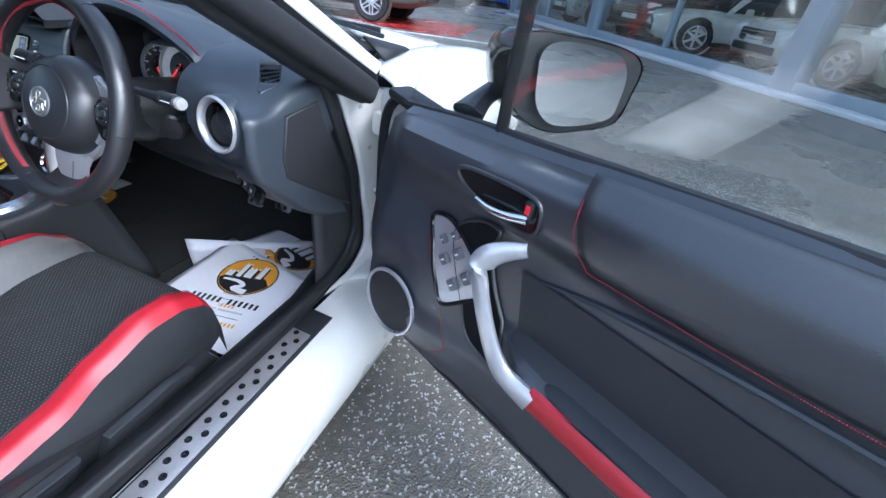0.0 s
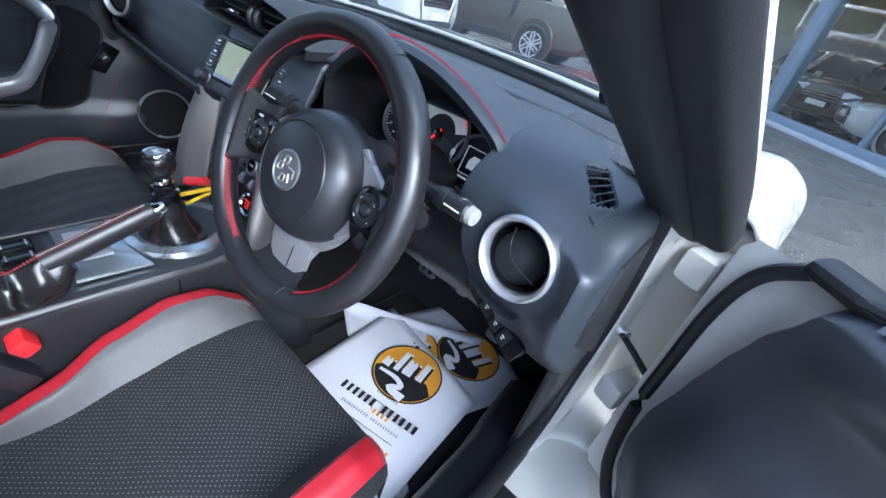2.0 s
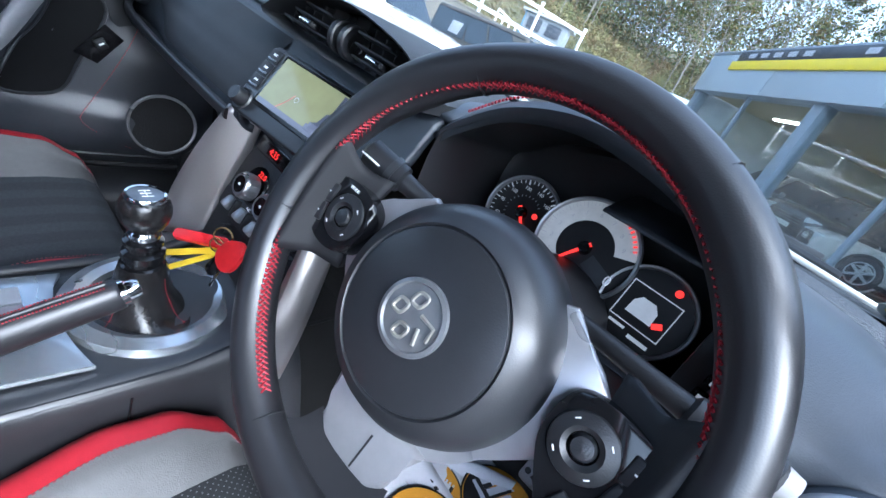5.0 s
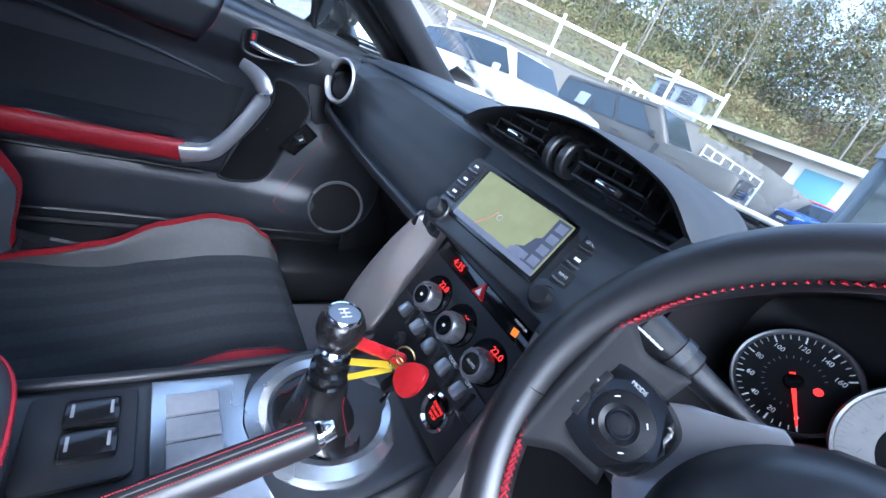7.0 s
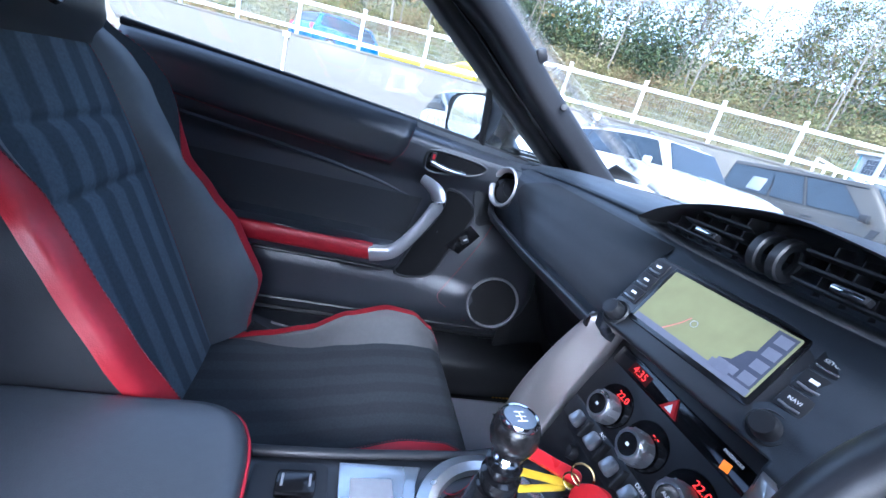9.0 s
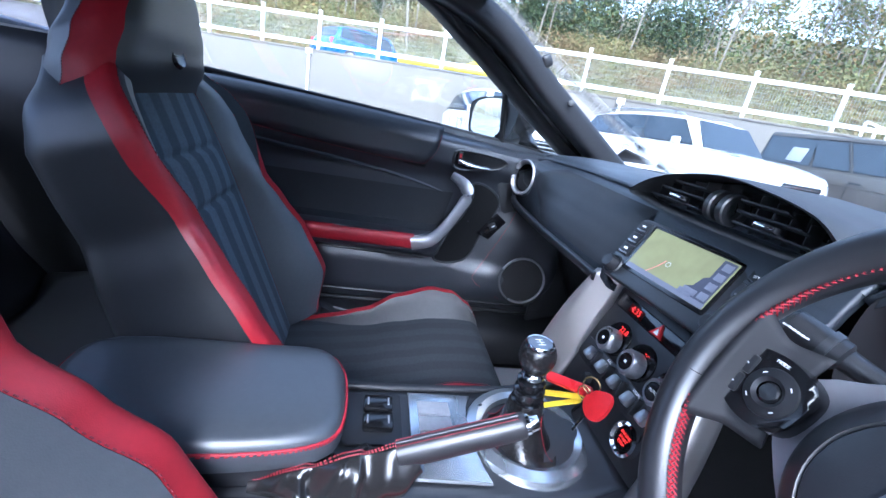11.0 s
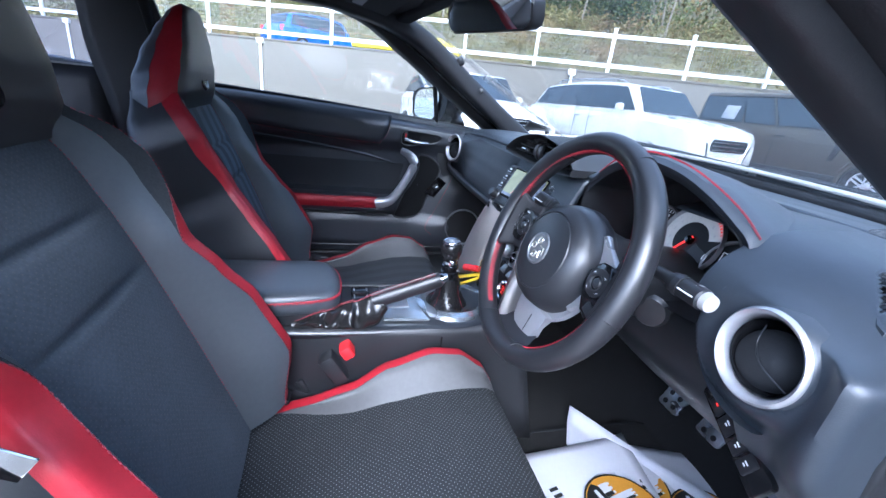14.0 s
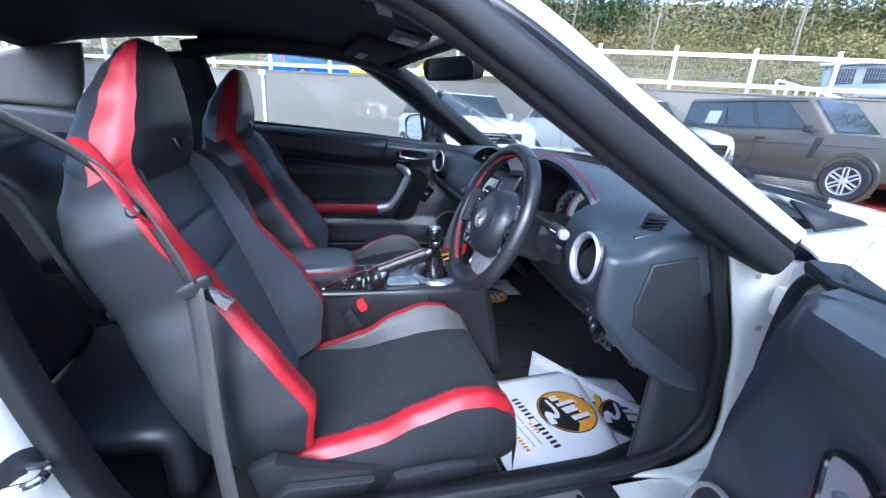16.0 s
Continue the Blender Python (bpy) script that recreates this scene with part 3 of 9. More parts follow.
def vehicle(label, L, W, H, paint, m, belt=0.60, bonnet=0.55, hood=0.27, rake=0.62, rear=0.10, clear=0.22, wheel=0.34, boxy=0.0, kind="car", group="parked cars", wheels=None, cowl=None, header=None, panes=None, double=False):
    """A parked car: nose along +y. belt, bonnet: heights as parts of H; hood, rear: lengths as parts of L."""
    t = thing("parked_car", label, kind, m, group)
    w, y0, y1 = W / 2, -L / 2, L / 2
    zb, zh = H * belt, H * bonnet
    ya, yb = (cowl if cowl is not None else y1 - hood * L), y0 + rear * L * 0.4
    axles = wheels or (y1 - 0.19 * L, y0 + 0.19 * L)
    st = [(y0, 0.86, clear + 0.22, zb * 0.80), (y0 + 0.10, 0.95, clear + 0.08, zb * 0.98), (y0 + 0.5, 1.0, clear, zb), (0.0, 1.0, clear, zb), (ya - 0.1, 1.0, clear, zb), (ya + 0.15, 1.0, clear, zb * 0.5 + zh * 0.5 + 0.02),
          (y1 - 0.45, 0.98, clear + 0.02, zh), (y1 - 0.12, 0.93, clear + 0.06, zh * (0.92 + 0.06 * boxy)), (y1, 0.80 + 0.1 * boxy, clear + 0.16, zh * (0.72 + 0.2 * boxy))]
    rws = []
    for y, k, zl, zt in spline(st, 44):
        ww = w * min(k, 1.0)
        half = [(0, zl), (ww * 0.86, zl), (ww * 0.97, zl + 0.10), (ww, zl + 0.4 * (zt - zl)), (ww * 0.985, zt - 0.12 * (zt - zl)), (ww * (0.90 + 0.06 * boxy), zt - 0.01), (ww * 0.5, zt + 0.025), (0, zt + 0.03)]
        rws.append([(x, y, z) for x, z in half] + [(-x, y, z) for x, z in half[-2:0:-1]])
    part("body", rows_bm(rws, closed=True, cap=True), paint, t, sharp=35)
    # cabin
    tf, tr = ya - rake * (H - zb) * (1 - 0.55 * boxy), yb + 0.42 * (H - zb) * (1 - 0.8 * boxy)
    tf = header if header is not None else tf
    lo = [(-w * 0.93, yb), (w * 0.93, yb), (w * 0.93, ya), (-w * 0.93, ya)]
    k = 0.74 + 0.10 * boxy
    hi = [(-w * k, tr), (w * k, tr), (w * k, tf), (-w * k, tf)]

    def droop(y, v):
        """The roof's arch: it falls towards both ends."""
        m = (tr + tf) / 2 + 0.12 * (tf - tr)
        return 0.17 * (1 - boxy) * max(0.0, v) ** 1.5 * min(1.6, abs(y - m) / (0.5 * (tf - tr) + 0.1)) ** 2.2 * (H - zb)

    def cabin(u, v, side):
        """u along the side from rear to front, v from belt to roof."""
        a, b, c, d = {1: (lo[1], lo[2], hi[1], hi[2]), -1: (lo[0], lo[3], hi[0], hi[3]), 2: (lo[3], lo[2], hi[3], hi[2]), 3: (lo[1], lo[0], hi[1], hi[0])}[side]
        p = Vector((*a, zb)).lerp(Vector((*b, zb)), u)
        q = Vector((*c, H)).lerp(Vector((*d, H)), u)
        r = p.lerp(q, v)
        return r - Vector((0, 0, droop(r.y, v)))
    cb = bm_new()
    ringz = []
    for v, inset in ((0.0, 0.0), (0.35, 0.0), (0.7, 0.0), (0.88, 0.004), (0.95, 0.02), (0.985, 0.05), (1.0, 0.10), (1.012, 0.4), (1.016, 0.97)):
        a4 = [(lo[i][0] + (hi[i][0] - lo[i][0]) * min(v, 1), lo[i][1] + (hi[i][1] - lo[i][1]) * min(v, 1)) for i in range(4)]
        cy, hl, hw = (a4[0][1] + a4[2][1]) / 2, (a4[2][1] - a4[0][1]) / 2, a4[1][0]
        ringz.append([(x * (1 - inset), cy + y * (1 - inset * 0.6), zb - 0.02 + (H - zb + 0.02) * v - droop(cy + y, v)) for x, y in long_rect(2 * hw, 2 * hl, 0.13)])
    part("cabin", rows_bm(ringz, closed=True, cap=True, bm=cb), paint, t, sharp=60)

    def win(name, side, u0, u1, v0, v1, slant=0.0, glazing=None, proud=0.012):
        K = 7
        P = [cabin(u0 + (u1 - u0) * i / K, v0, side) for i in range(K + 1)] + [cabin(u0 + (u1 - slant - u0) * i / K, v1, side) for i in range(K + 1)]
        n = (P[K] - P[0]).cross(P[K + 1] - P[0]).normalized()
        c = sum(P, Vector()) / len(P)
        if n.dot(c - Vector((0, c.y if abs(side) == 1 else 0, c.z))) < 0:
            n = -n
        bmw = bm_new()
        vs = [bmw.verts.new(p + n * proud) for p in P] + [bmw.verts.new(p - n * 0.02) for p in P]
        J, Q = K + 1, 2 * K + 2
        for i in range(K):
            for f in ((i, i + 1, J + i + 1, J + i), (Q + J + i, Q + J + i + 1, Q + i + 1, Q + i), (i + 1, i, Q + i, Q + i + 1), (J + i, J + i + 1, Q + J + i + 1, Q + J + i)):
                bmw.faces.new([vs[k] for k in f])
        for a in (0, K):
            bmw.faces.new([vs[k] for k in (a, J + a, Q + J + a, Q + a)])
        part(name, bmw, glazing or M["carglass"], t, smooth=False)
    for sd in (1, -1):
        for nm, (u0, u1, sl) in zip(("rear_quarter_window", "rear_window", "front_window"), panes or ((0.06, 0.295, 0.0), (0.305, 0.595, 0.0), (0.605, 0.95, 0.04))):
            win(nm, sd, u0, u1, 0.10, 0.84, sl)
            win("window_seal", sd, u0 - 0.008, u1 + 0.008, 0.07, 0.875, sl, M["tyre"], 0.006)
        for yy in axles:
            part("wheel_arch", lathe([(wheel * 1.02, -0.01), (wheel * 1.05, 0.012), (wheel * 1.16, 0.016), (wheel * 1.2, -0.02)], 28, pose(sd * w * 0.985, yy, wheel + 0.02, 0, sd * 90, 0), a0=0, a1=2 * math.pi), paint, t)
            part("arch_gap", lathe([(0, 0.006), (wheel * 1.06, 0.006)], 28, pose(sd * w * 0.985, yy, wheel + 0.02, 0, sd * 90, 0)), M["tyre"], t)
            wh = part("wheel", lathe([(wheel * 0.62, 0.03), (wheel * 0.68, 0.05), (wheel * 0.93, 0.055), (wheel, 0.02), (wheel, -0.18), (wheel * 0.9, -0.2)], 32, pose(sd * (w - 0.02), yy, wheel, 0, sd * 90, 0)), M["tyre"], t)
            part("rim", lathe([(0.03, 0.035), (0.06, 0.03), (0.07, 0.015), (wheel * 0.5, 0.008), (wheel * 0.6, 0.03), (wheel * 0.66, 0.05)], 28, pose(sd * (w - 0.025), yy, wheel, 0, sd * 90, 0)), M["rimdark"], wh)
            hubm = pose(sd * (w + 0.005), yy, wheel, 0, sd * 90, 0)
            for i in range(6):
                for off in ((-0.032, 0.032) if double else (0.0,)):
                    part("spoke", box(wheel * 0.56, 0.032 if double else 0.05, 0.02, hubm @ Matrix.Rotation(math.pi / 3 * i, 4, "Z") @ Matrix.Translation((wheel * 0.36, off, 0.012)), 0.006), M["alloy"], wh)
            part("hub_cap", lathe([(0, 0.03), (0.05, 0.028), (0.062, 0.015), (0.07, 0.0)], 20, hubm), M["alloy"], wh)
            part("rim_lip", lathe([(wheel * 0.60, 0.015), (wheel * 0.615, 0.032), (wheel * 0.65, 0.034), (wheel * 0.67, 0.02)], 32, hubm), M["alloy"], wh)
        hm = part("mirror", box(0.10, 0.14, 0.13, pose(sd * (w + 0.10), ya - 0.38, zb + 0.07, 0, 0, 0), 0.03), M["tyre"] if boxy else paint, t)
        for yy in (0.32 * L - hood * L, -0.02 * L if wheels is None else -0.98):
            part("door_handle", box(0.02, 0.17, 0.03, pose(sd * (w + 0.004), yy - 0.28, zb - 0.13), 0.008), paint if not boxy else M["tyre"], t)
            part("door_gap", box(0.006, 0.010, zb - clear - 0.2, pose(sd * (w - 0.001), yy - 0.38, (zb + clear) / 2)), M["tyre"], t)
        part("headlamp", box(0.36 if not boxy else 0.24, 0.16, 0.13 if not boxy else 0.2, pose(sd * w * 0.68, y1 - 0.10, zh * 0.80, -12, 0, sd * -18), 0.03), M["lamp"], t)
        part("tail_lamp", box(0.16, 0.1, 0.22, pose(sd * w * 0.80, y0 + 0.06, zb * 0.86), 0.02), M["redplastic"], t)
        part("sill", box(0.05, L * 0.52, 0.09, pose(sd * w * 0.98, 0, clear + 0.05), 0.02), M["tyre"], t)
    win("windscreen", 2, 0.05, 0.95, 0.06, 0.92)
    win("back_window", 3, 0.08, 0.92, 0.15, 0.88)
    g = part("grille", box(W * 0.52, 0.05, 0.20, pose(0, y1 + 0.0, zh * 0.70, -6, 0, 0), 0.03), M["gloss"], t)
    for i in range(3):
        part("grille_bar", box(W * 0.50, 0.02, 0.018, pose(0, y1 + 0.028, zh * 0.70 - 0.06 + 0.06 * i, -6, 0, 0), 0.005), M["chrome"], g)
    part("lower_grille", box(W * 0.66, 0.06, 0.13, pose(0, y1 - 0.02, clear + 0.20), 0.03), M["tyre"], t)
    part("number_plate", box(0.50, 0.02, 0.11, pose(0, y1 + 0.025, clear + 0.32), 0.006), M["plate"], t)
    return t


def at_az(az, r, x0=1.0, y0=-0.3):
    return x0 + r * math.sin(radians(az)), y0 + r * math.cos(radians(az))


P_WHITE = mat("parked_white_paint", (0.52, 0.515, 0.50), 0.3, var=0.04, coat=0.6)
P_BROWN = mat("grey_bronze_paint", (0.085, 0.074, 0.058), 0.36, 0.35, var=0.06, coat=0.3)
P_SILVER = mat("silver_paint", (0.42, 0.44, 0.46), 0.3, 0.5, var=0.05, coat=0.5)
P_BLUE = mat("blue_paint", (0.02, 0.10, 0.5), 0.3, var=0.05, coat=0.5)
P_RED = mat("red_paint", (0.45, 0.02, 0.03), 0.3, var=0.05, coat=0.5)
P_BLACK = mat("black_paint", (0.015, 0.015, 0.017), 0.2, var=0.05, coat=0.5)
P_CREAM = mat("champagne_paint", (0.5, 0.46, 0.38), 0.3, 0.3, var=0.05, coat=0.5)
suv = vehicle("white family SUV parked on the wet yard", 4.65, 1.80, 1.70, P_WHITE, pose(-7.05, 5.50, 0, 0, 0, -79), 0.685, 0.65, 0.25, 0.75, 0.12)
for sd in (1, -1):
    part("roof_rail", tube([(sd * 0.62, -1.5, 1.66), (sd * 0.62, -1.2, 1.73), (sd * 0.62, 0.2, 1.74), (sd * 0.62, 0.5, 1.68)], 0.016, 6, 14), M["silver"], suv)
    part("front_blade", box(0.05, 0.05, 0.42, pose(sd * 0.52, 2.31, 0.62, 0, sd * 18, 0), 0.015), M["chrome"], suv)
vehicle("white compact SUV parked nose out before the wall", 4.45, 1.82, 1.60, P_WHITE, pose(-8.2, 2.3, 0, 0, 0, -85), 0.68, 0.66, 0.27, 0.7, 0.12)
dfd = vehicle("grey-bronze boxy off-roader parked on a red bay", 4.70, 1.92, 1.86, P_BROWN, pose(-5.62, 9.22, 0, 0, 0, -80), 0.64, 0.62, 0.33, 0.55, 0.03, 0.30, 0.38, 1.0, "off-roader",
              wheels=(1.24, -1.66), cowl=0.88, header=0.30, panes=((0.04, 0.345, -0.03), (0.372, 0.565, 0.0), (0.592, 0.865, 0.05)), double=True)
for sd in (1, -1):
    part("side_vent", prism([(-0.10, -0.21), (-0.01, -0.19), (0.09, 0.19), (-0.03, 0.20)], 0.014, Matrix(((0, 0, sd, sd * 0.957), (1, 0, 0, 0.66), (0, 1, 0, 0.92), (0, 0, 0, 1))), 0.004), M["tyre"], dfd)
    part("side_panel", prism([(-0.17, -0.13), (0.13, -0.14), (0.17, 0.14), (-0.13, 0.14)], 0.008, Matrix(((0, 0, sd, sd * 0.874), (1, 0, 0, -1.50), (0, 1, 0, 1.44), (0, 0, 0, 1))) @ Matrix.Rotation(radians(-9), 4, "X"), 0.002), mat("pale_window_panel", (0.30, 0.31, 0.33), 0.5), dfd)
    part("sill_cladding", box(0.05, 2.0, 0.14, pose(sd * 0.945, -0.22, 0.40), 0.02), M["tyre"], dfd, "dark sill cladding")
    part("roof_gutter", tube([(sd * 0.815, -2.15, 1.765), (sd * 0.82, -0.8, 1.785), (sd * 0.815, 0.26, 1.765)], 0.014, 6, 10), M["tyre"], dfd)
    part("lamp_ring", lathe([(0.055, 0.0), (0.06, 0.02), (0.08, 0.02), (0.085, 0.0)], 20, pose(sd * 0.72, 2.30, 0.98, -90, 0, 0)), M["chrome"], dfd)
part("bonnet_panel", box(0.9, 0.62, 0.03, pose(0, 1.45, 1.18, -1.5, 0, 0), 0.012), P_BROWN, dfd)
for sd in (1, -1):
    for yy in (1.24, -1.66):
        part("arch_flare", lathe([(0.40, 0.0), (0.41, 0.035), (0.455, 0.040), (0.475, 0.0)], 32, pose(sd * 0.945, yy, 0.42, 0, sd * 90, 0), a0=radians(-8) + (math.pi / 2 if sd < 0 else math.pi / 2), a1=radians(188) + math.pi / 2), P_BROWN, dfd, "flared wheel arch")
    part("body_crease", box(0.012, 3.6, 0.02, pose(sd * 0.957, -0.25, 0.98), 0.005), P_BROWN, dfd)
    part("mirror_stalk", box(0.14, 0.05, 0.05, pose(sd * 1.02, 0.55, 1.21), 0.015), M["tyre"], dfd)
part("wiper", tube([(0.5, 0.90, 1.21), (0.1, 0.94, 1.22), (-0.4, 0.90, 1.22)], 0.012, 5), M["tyre"], dfd)
vehicle("small silver hatchback parked by the ramp", 3.85, 1.72, 1.42, P_SILVER, pose(*at_az(-17.3, 24.0), 0, 0, 0, 160), 0.62, 0.60, 0.24, 0.5, 0.1, 0.18, 0.31)
vehicle("bright blue hatchback parked by the ramp", 4.0, 1.75, 1.45, P_BLUE, pose(*at_az(-13.6, 22.5), 0, 0, 0, 150), 0.62, 0.60, 0.24, 0.6, 0.1, 0.18, 0.31)
vehicle("red hatchback on the upper parking", 4.0, 1.75, 1.5, P_RED, pose(*at_az(-15.5, 31.0), 0.25, 0, 0, 100), 0.62, 0.60, 0.24, 0.6, 0.1, 0.18, 0.31)
vehicle("dark blue car on the upper yard behind the fence", 4.2, 1.8, 1.5, P_BLUE, Matrix.Translation(on_wall(-8.5, 4.0, 2.1)) @ ROTW @ Matrix.Rotation(radians(60), 4, "Z"), 0.62, 0.60, 0.24, 0.6, 0.1, 0.18, 0.31)
vehicle("dark grey saloon parked behind in the yard", 4.6, 1.85, 1.45, P_SILVER, pose(5.4, -6.5, 0, 0, 0, 30), 0.62, 0.60, 0.27, 0.7, 0.16, 0.18, 0.33)
for s, dd, ang, paint, lab, hh in ((2.6, 2.8, 175, P_SILVER, "silver SUV inside the showroom", 1.7), (5.2, 3.2, 190, P_BLACK, "black SUV inside the showroom", 1.7), (8.0, 2.6, 150, P_WHITE, "pearl white coupe inside the showroom", 1.35), (10.4, 2.8, 165, P_WHITE, "white luxury saloon inside the showroom", 1.45), (13.4, 2.4, 120, P_CREAM, "champagne coloured SUV inside the showroom", 1.65), (4.2, 7.0, 180, P_RED, "red car deep inside the showroom", 1.5), (9.2, 7.2, 200, P_BLACK, "black car deep inside the showroom", 1.5)):
    vehicle(lab, 4.5, 1.85, hh, paint, SHOW @ pose(s, dd, 0.08, 0, 0, ang), 0.60, 0.58, 0.28, 0.75, 0.14, 0.2, 0.34, group="showroom cars")

# ---- trees ----
def tree_meshes(rng, h, leaves, spread, start):
    """A bare-limbed tree: one mesh for trunk and limbs, one for its scattered leaves."""
    wood, crown = bm_new(), bm_new()
    bend = [Vector((rng.uniform(-1, 1), rng.uniform(-1, 1), 0)) * 0.045 * h * i for i in range(4)]
    stem = [Vector((0, 0, -0.3)), Vector((0, 0, h * 0.33)) + bend[1] * 0.4, Vector((0, 0, h * 0.66)) + bend[2] * 0.5, Vector((0, 0, h)) + bend[3] * 0.6]
    tube(stem, [0.0065 * h, 0.005 * h, 0.0032 * h, 0.001 * h], 6, 12, bm=wood)
    sm = [Vector(p) for p in spline(stem, 24)]
    tips = []
    for i in range(16):
        k = rng.randint(int(24 * start), 22)
        a = rng.uniform(0, 2 * math.pi)
        ln = h * rng.uniform(0.12, 0.28) * spread * (1.15 - k / 26)
        p0 = sm[k]
        p2 = p0 + Vector((math.cos(a) * ln, math.sin(a) * ln, ln * rng.uniform(0.5, 1.3)))
        p1 = p0.lerp(p2, 0.5) + Vector((0, 0, -0.06 * ln))
        tube([p0, p1, p2], [0.0035 * h, 0.0022 * h, 0.0006 * h], 4, 6, bm=wood)
        for j in range(3):
            q0 = p0.lerp(p2, rng.uniform(0.35, 0.9))
            q1 = q0 + Vector((rng.uniform(-1, 1), rng.uniform(-1, 1), rng.uniform(0.2, 1.2))) * ln * 0.38
            tube([q0, q1], [0.0012 * h, 0.0004 * h], 3, bm=wood, cap=False)
            tips.append((q0, q1))
        tips.append((p1, p2))
    for i in range(leaves):
        a, b = tips[rng.randrange(len(tips))]
        c = a.lerp(b, rng.uniform(0.2, 1.1)) + Vector((rng.gauss(0, 1), rng.gauss(0, 1), rng.gauss(0, 1))) * 0.022 * h
        s = rng.uniform(0.05, 0.11)
        u = Vector((rng.gauss(0, 1), rng.gauss(0, 1), rng.gauss(0, 0.6))).normalized()
        v = u.cross(Vector((rng.gauss(0, 1), rng.gauss(0, 1), rng.gauss(0, 1)))).normalized()
        crown.faces.new([crown.verts.new(c + u * s), crown.verts.new(c + v * s * 0.6), crown.verts.new(c - u * s), crown.verts.new(c - v * s * 0.6)])
    return wood, crown


rng = random.Random(7)
protos = []
for i, (h, lv, sp, stt, lm, lab) in enumerate(((13, 1100, 1.0, 0.35, "autumn", "tall thin bare woodland tree with a few yellow leaves"), (11, 1900, 1.1, 0.3, "autumn", "slender woodland tree with thin autumn leaves"), (14, 600, 0.9, 0.45, "autumn", "tall nearly leafless woodland tree"), (9, 7000, 1.5, 0.15, "evergreen", "dense dark evergreen tree"), (10, 6000, 1.3, 0.2, "autumn", "leafy olive and gold woodland tree"))):
    wood, crown = tree_meshes(rng, h, lv, sp, stt)
    t = thing("tree", lab, "tree", pose(0, 0, -60), "woodland trees")
    part("trunk", wood, M["bark"], t)
    part("crown", crown, M[lm], t, smooth=False)
    protos.append(t)
spots = []
for i in range(105):
    s, q = rng.uniform(-34, 52), rng.uniform(14, 44)
    p = on_wall(s, q, 0)
    k = rng.choice((0, 0, 1, 2, 2, 4, 3)) if s < 8 else rng.choice((0, 0, 2, 2, 1))
    spots.append((p.x, p.y, k, rng.uniform(0.75, 1.15)))
for i in range(70):
    x, y = rng.uniform(-34, 34), rng.uniform(42, 70)
    spots.append((x, y, rng.choice((0, 0, 1, 2, 2, 4)), rng.uniform(0.9, 1.3)))
used = set()
for x, y, k, sc in spots:
    mt = pose(x, y, ground_h(x, y) - 0.1, rng.gauss(0, 3), rng.gauss(0, 3), rng.uniform(0, 360)) @ Matrix.Scale(sc, 4)
    if k not in used:
        used.add(k)
        protos[k].matrix_world = mt
    else:
        c = copy_thing(protos[k], mt)
        c.scale = (sc, sc, sc)


def leaf_stuff(name, C, S, material, seed, label, category):
    """Many loose leaves as one mesh: C their places, S their sizes."""
    g = np.random.default_rng(seed)
    n = len(C)
    u = g.normal(size=(n, 3)) * (1, 1, 0.7)
    u /= np.linalg.norm(u, axis=1, keepdims=True)
    v = np.cross(u, g.normal(size=(n, 3)))
    v /= np.linalg.norm(v, axis=1, keepdims=True)
    S = S[:, None]
    V = np.stack([C + u * S, C + v * S * 0.55, C - u * S, C - v * S * 0.55], 1).reshape(-1, 3)
    me = bpy.data.meshes.new(name)
    me.from_pydata(V.tolist(), [], np.arange(4 * n).reshape(-1, 4).tolist())
    me.materials.append(material)
    return tagged(new(name, me), label, category, kind="stuff")


def clumps(seed, count, place, rad, per, flat=0.8, lift=0.5):
    """Leaf places scattered over the shells of many rounded clumps."""
    g = random.Random(seed)
    out = []
    for i in range(count):
        x, y = place(g)
        h = ground_h(x, y)
        if h < 1.2:
            continue
        r = g.uniform(*rad)
        for j in range(int(per * r * r)):
            w = Vector((g.gauss(0, 1), g.gauss(0, 1), g.gauss(0, 1))).normalized() * r * g.uniform(0.55, 1.05)
            out.append((x + w.x, y + w.y, h + lift * r + flat * w.z))
    return np.array(out)


def on_bank(q0, q1, s0=-34, s1=46):
    def place(g):
        p = on_wall(g.uniform(s0, s1), q0 + (q1 - q0) * g.random(), 0)
        return p.x, p.y
    return place


def on_hill(g):
    return g.uniform(-42, 30), g.uniform(38, 70)


sc_c = np.concatenate([clumps(1, 1000, on_bank(3, 20), (0.35, 0.9), 300, 0.7, 0.3), clumps(2, 420, on_bank(14, 36), (0.8, 1.7), 130), clumps(3, 420, on_hill, (0.7, 1.7), 120)])
sc_d = np.linalg.norm(sc_c, axis=1)
leaf_stuff("bank_scrub", sc_c, np.random.default_rng(5).uniform(0.5, 1.3, len(sc_c)) * np.clip(sc_d * 0.0026, 0.04, 0.12), M["scrub"], 6, "green and rust coloured scrub covering the bank", "undergrowth")
wd_c = np.concatenate([clumps(8, 260, on_bank(24, 50), (1.2, 2.8), 26, 1.5, 1.5), clumps(9, 420, lambda g: (g.uniform(-46, 30), g.uniform(50, 82)), (1.4, 3.4), 24, 2.0, 2.2)])
leaf_stuff("far_woods", wd_c, np.random.default_rng(7).uniform(0.10, 0.24, len(wd_c)), M["autumn"], 9, "thick brown and olive wood on the ridge", "woods")
ev_c = clumps(11, 60, on_bank(24, 34, -6, 9), (1.2, 2.4), 60, 1.0, 1.6)
leaf_stuff("evergreen_copse", ev_c, np.random.default_rng(3).uniform(0.08, 0.2, len(ev_c)), M["evergreen"], 4, "dark evergreen copse on the ridge", "woods")

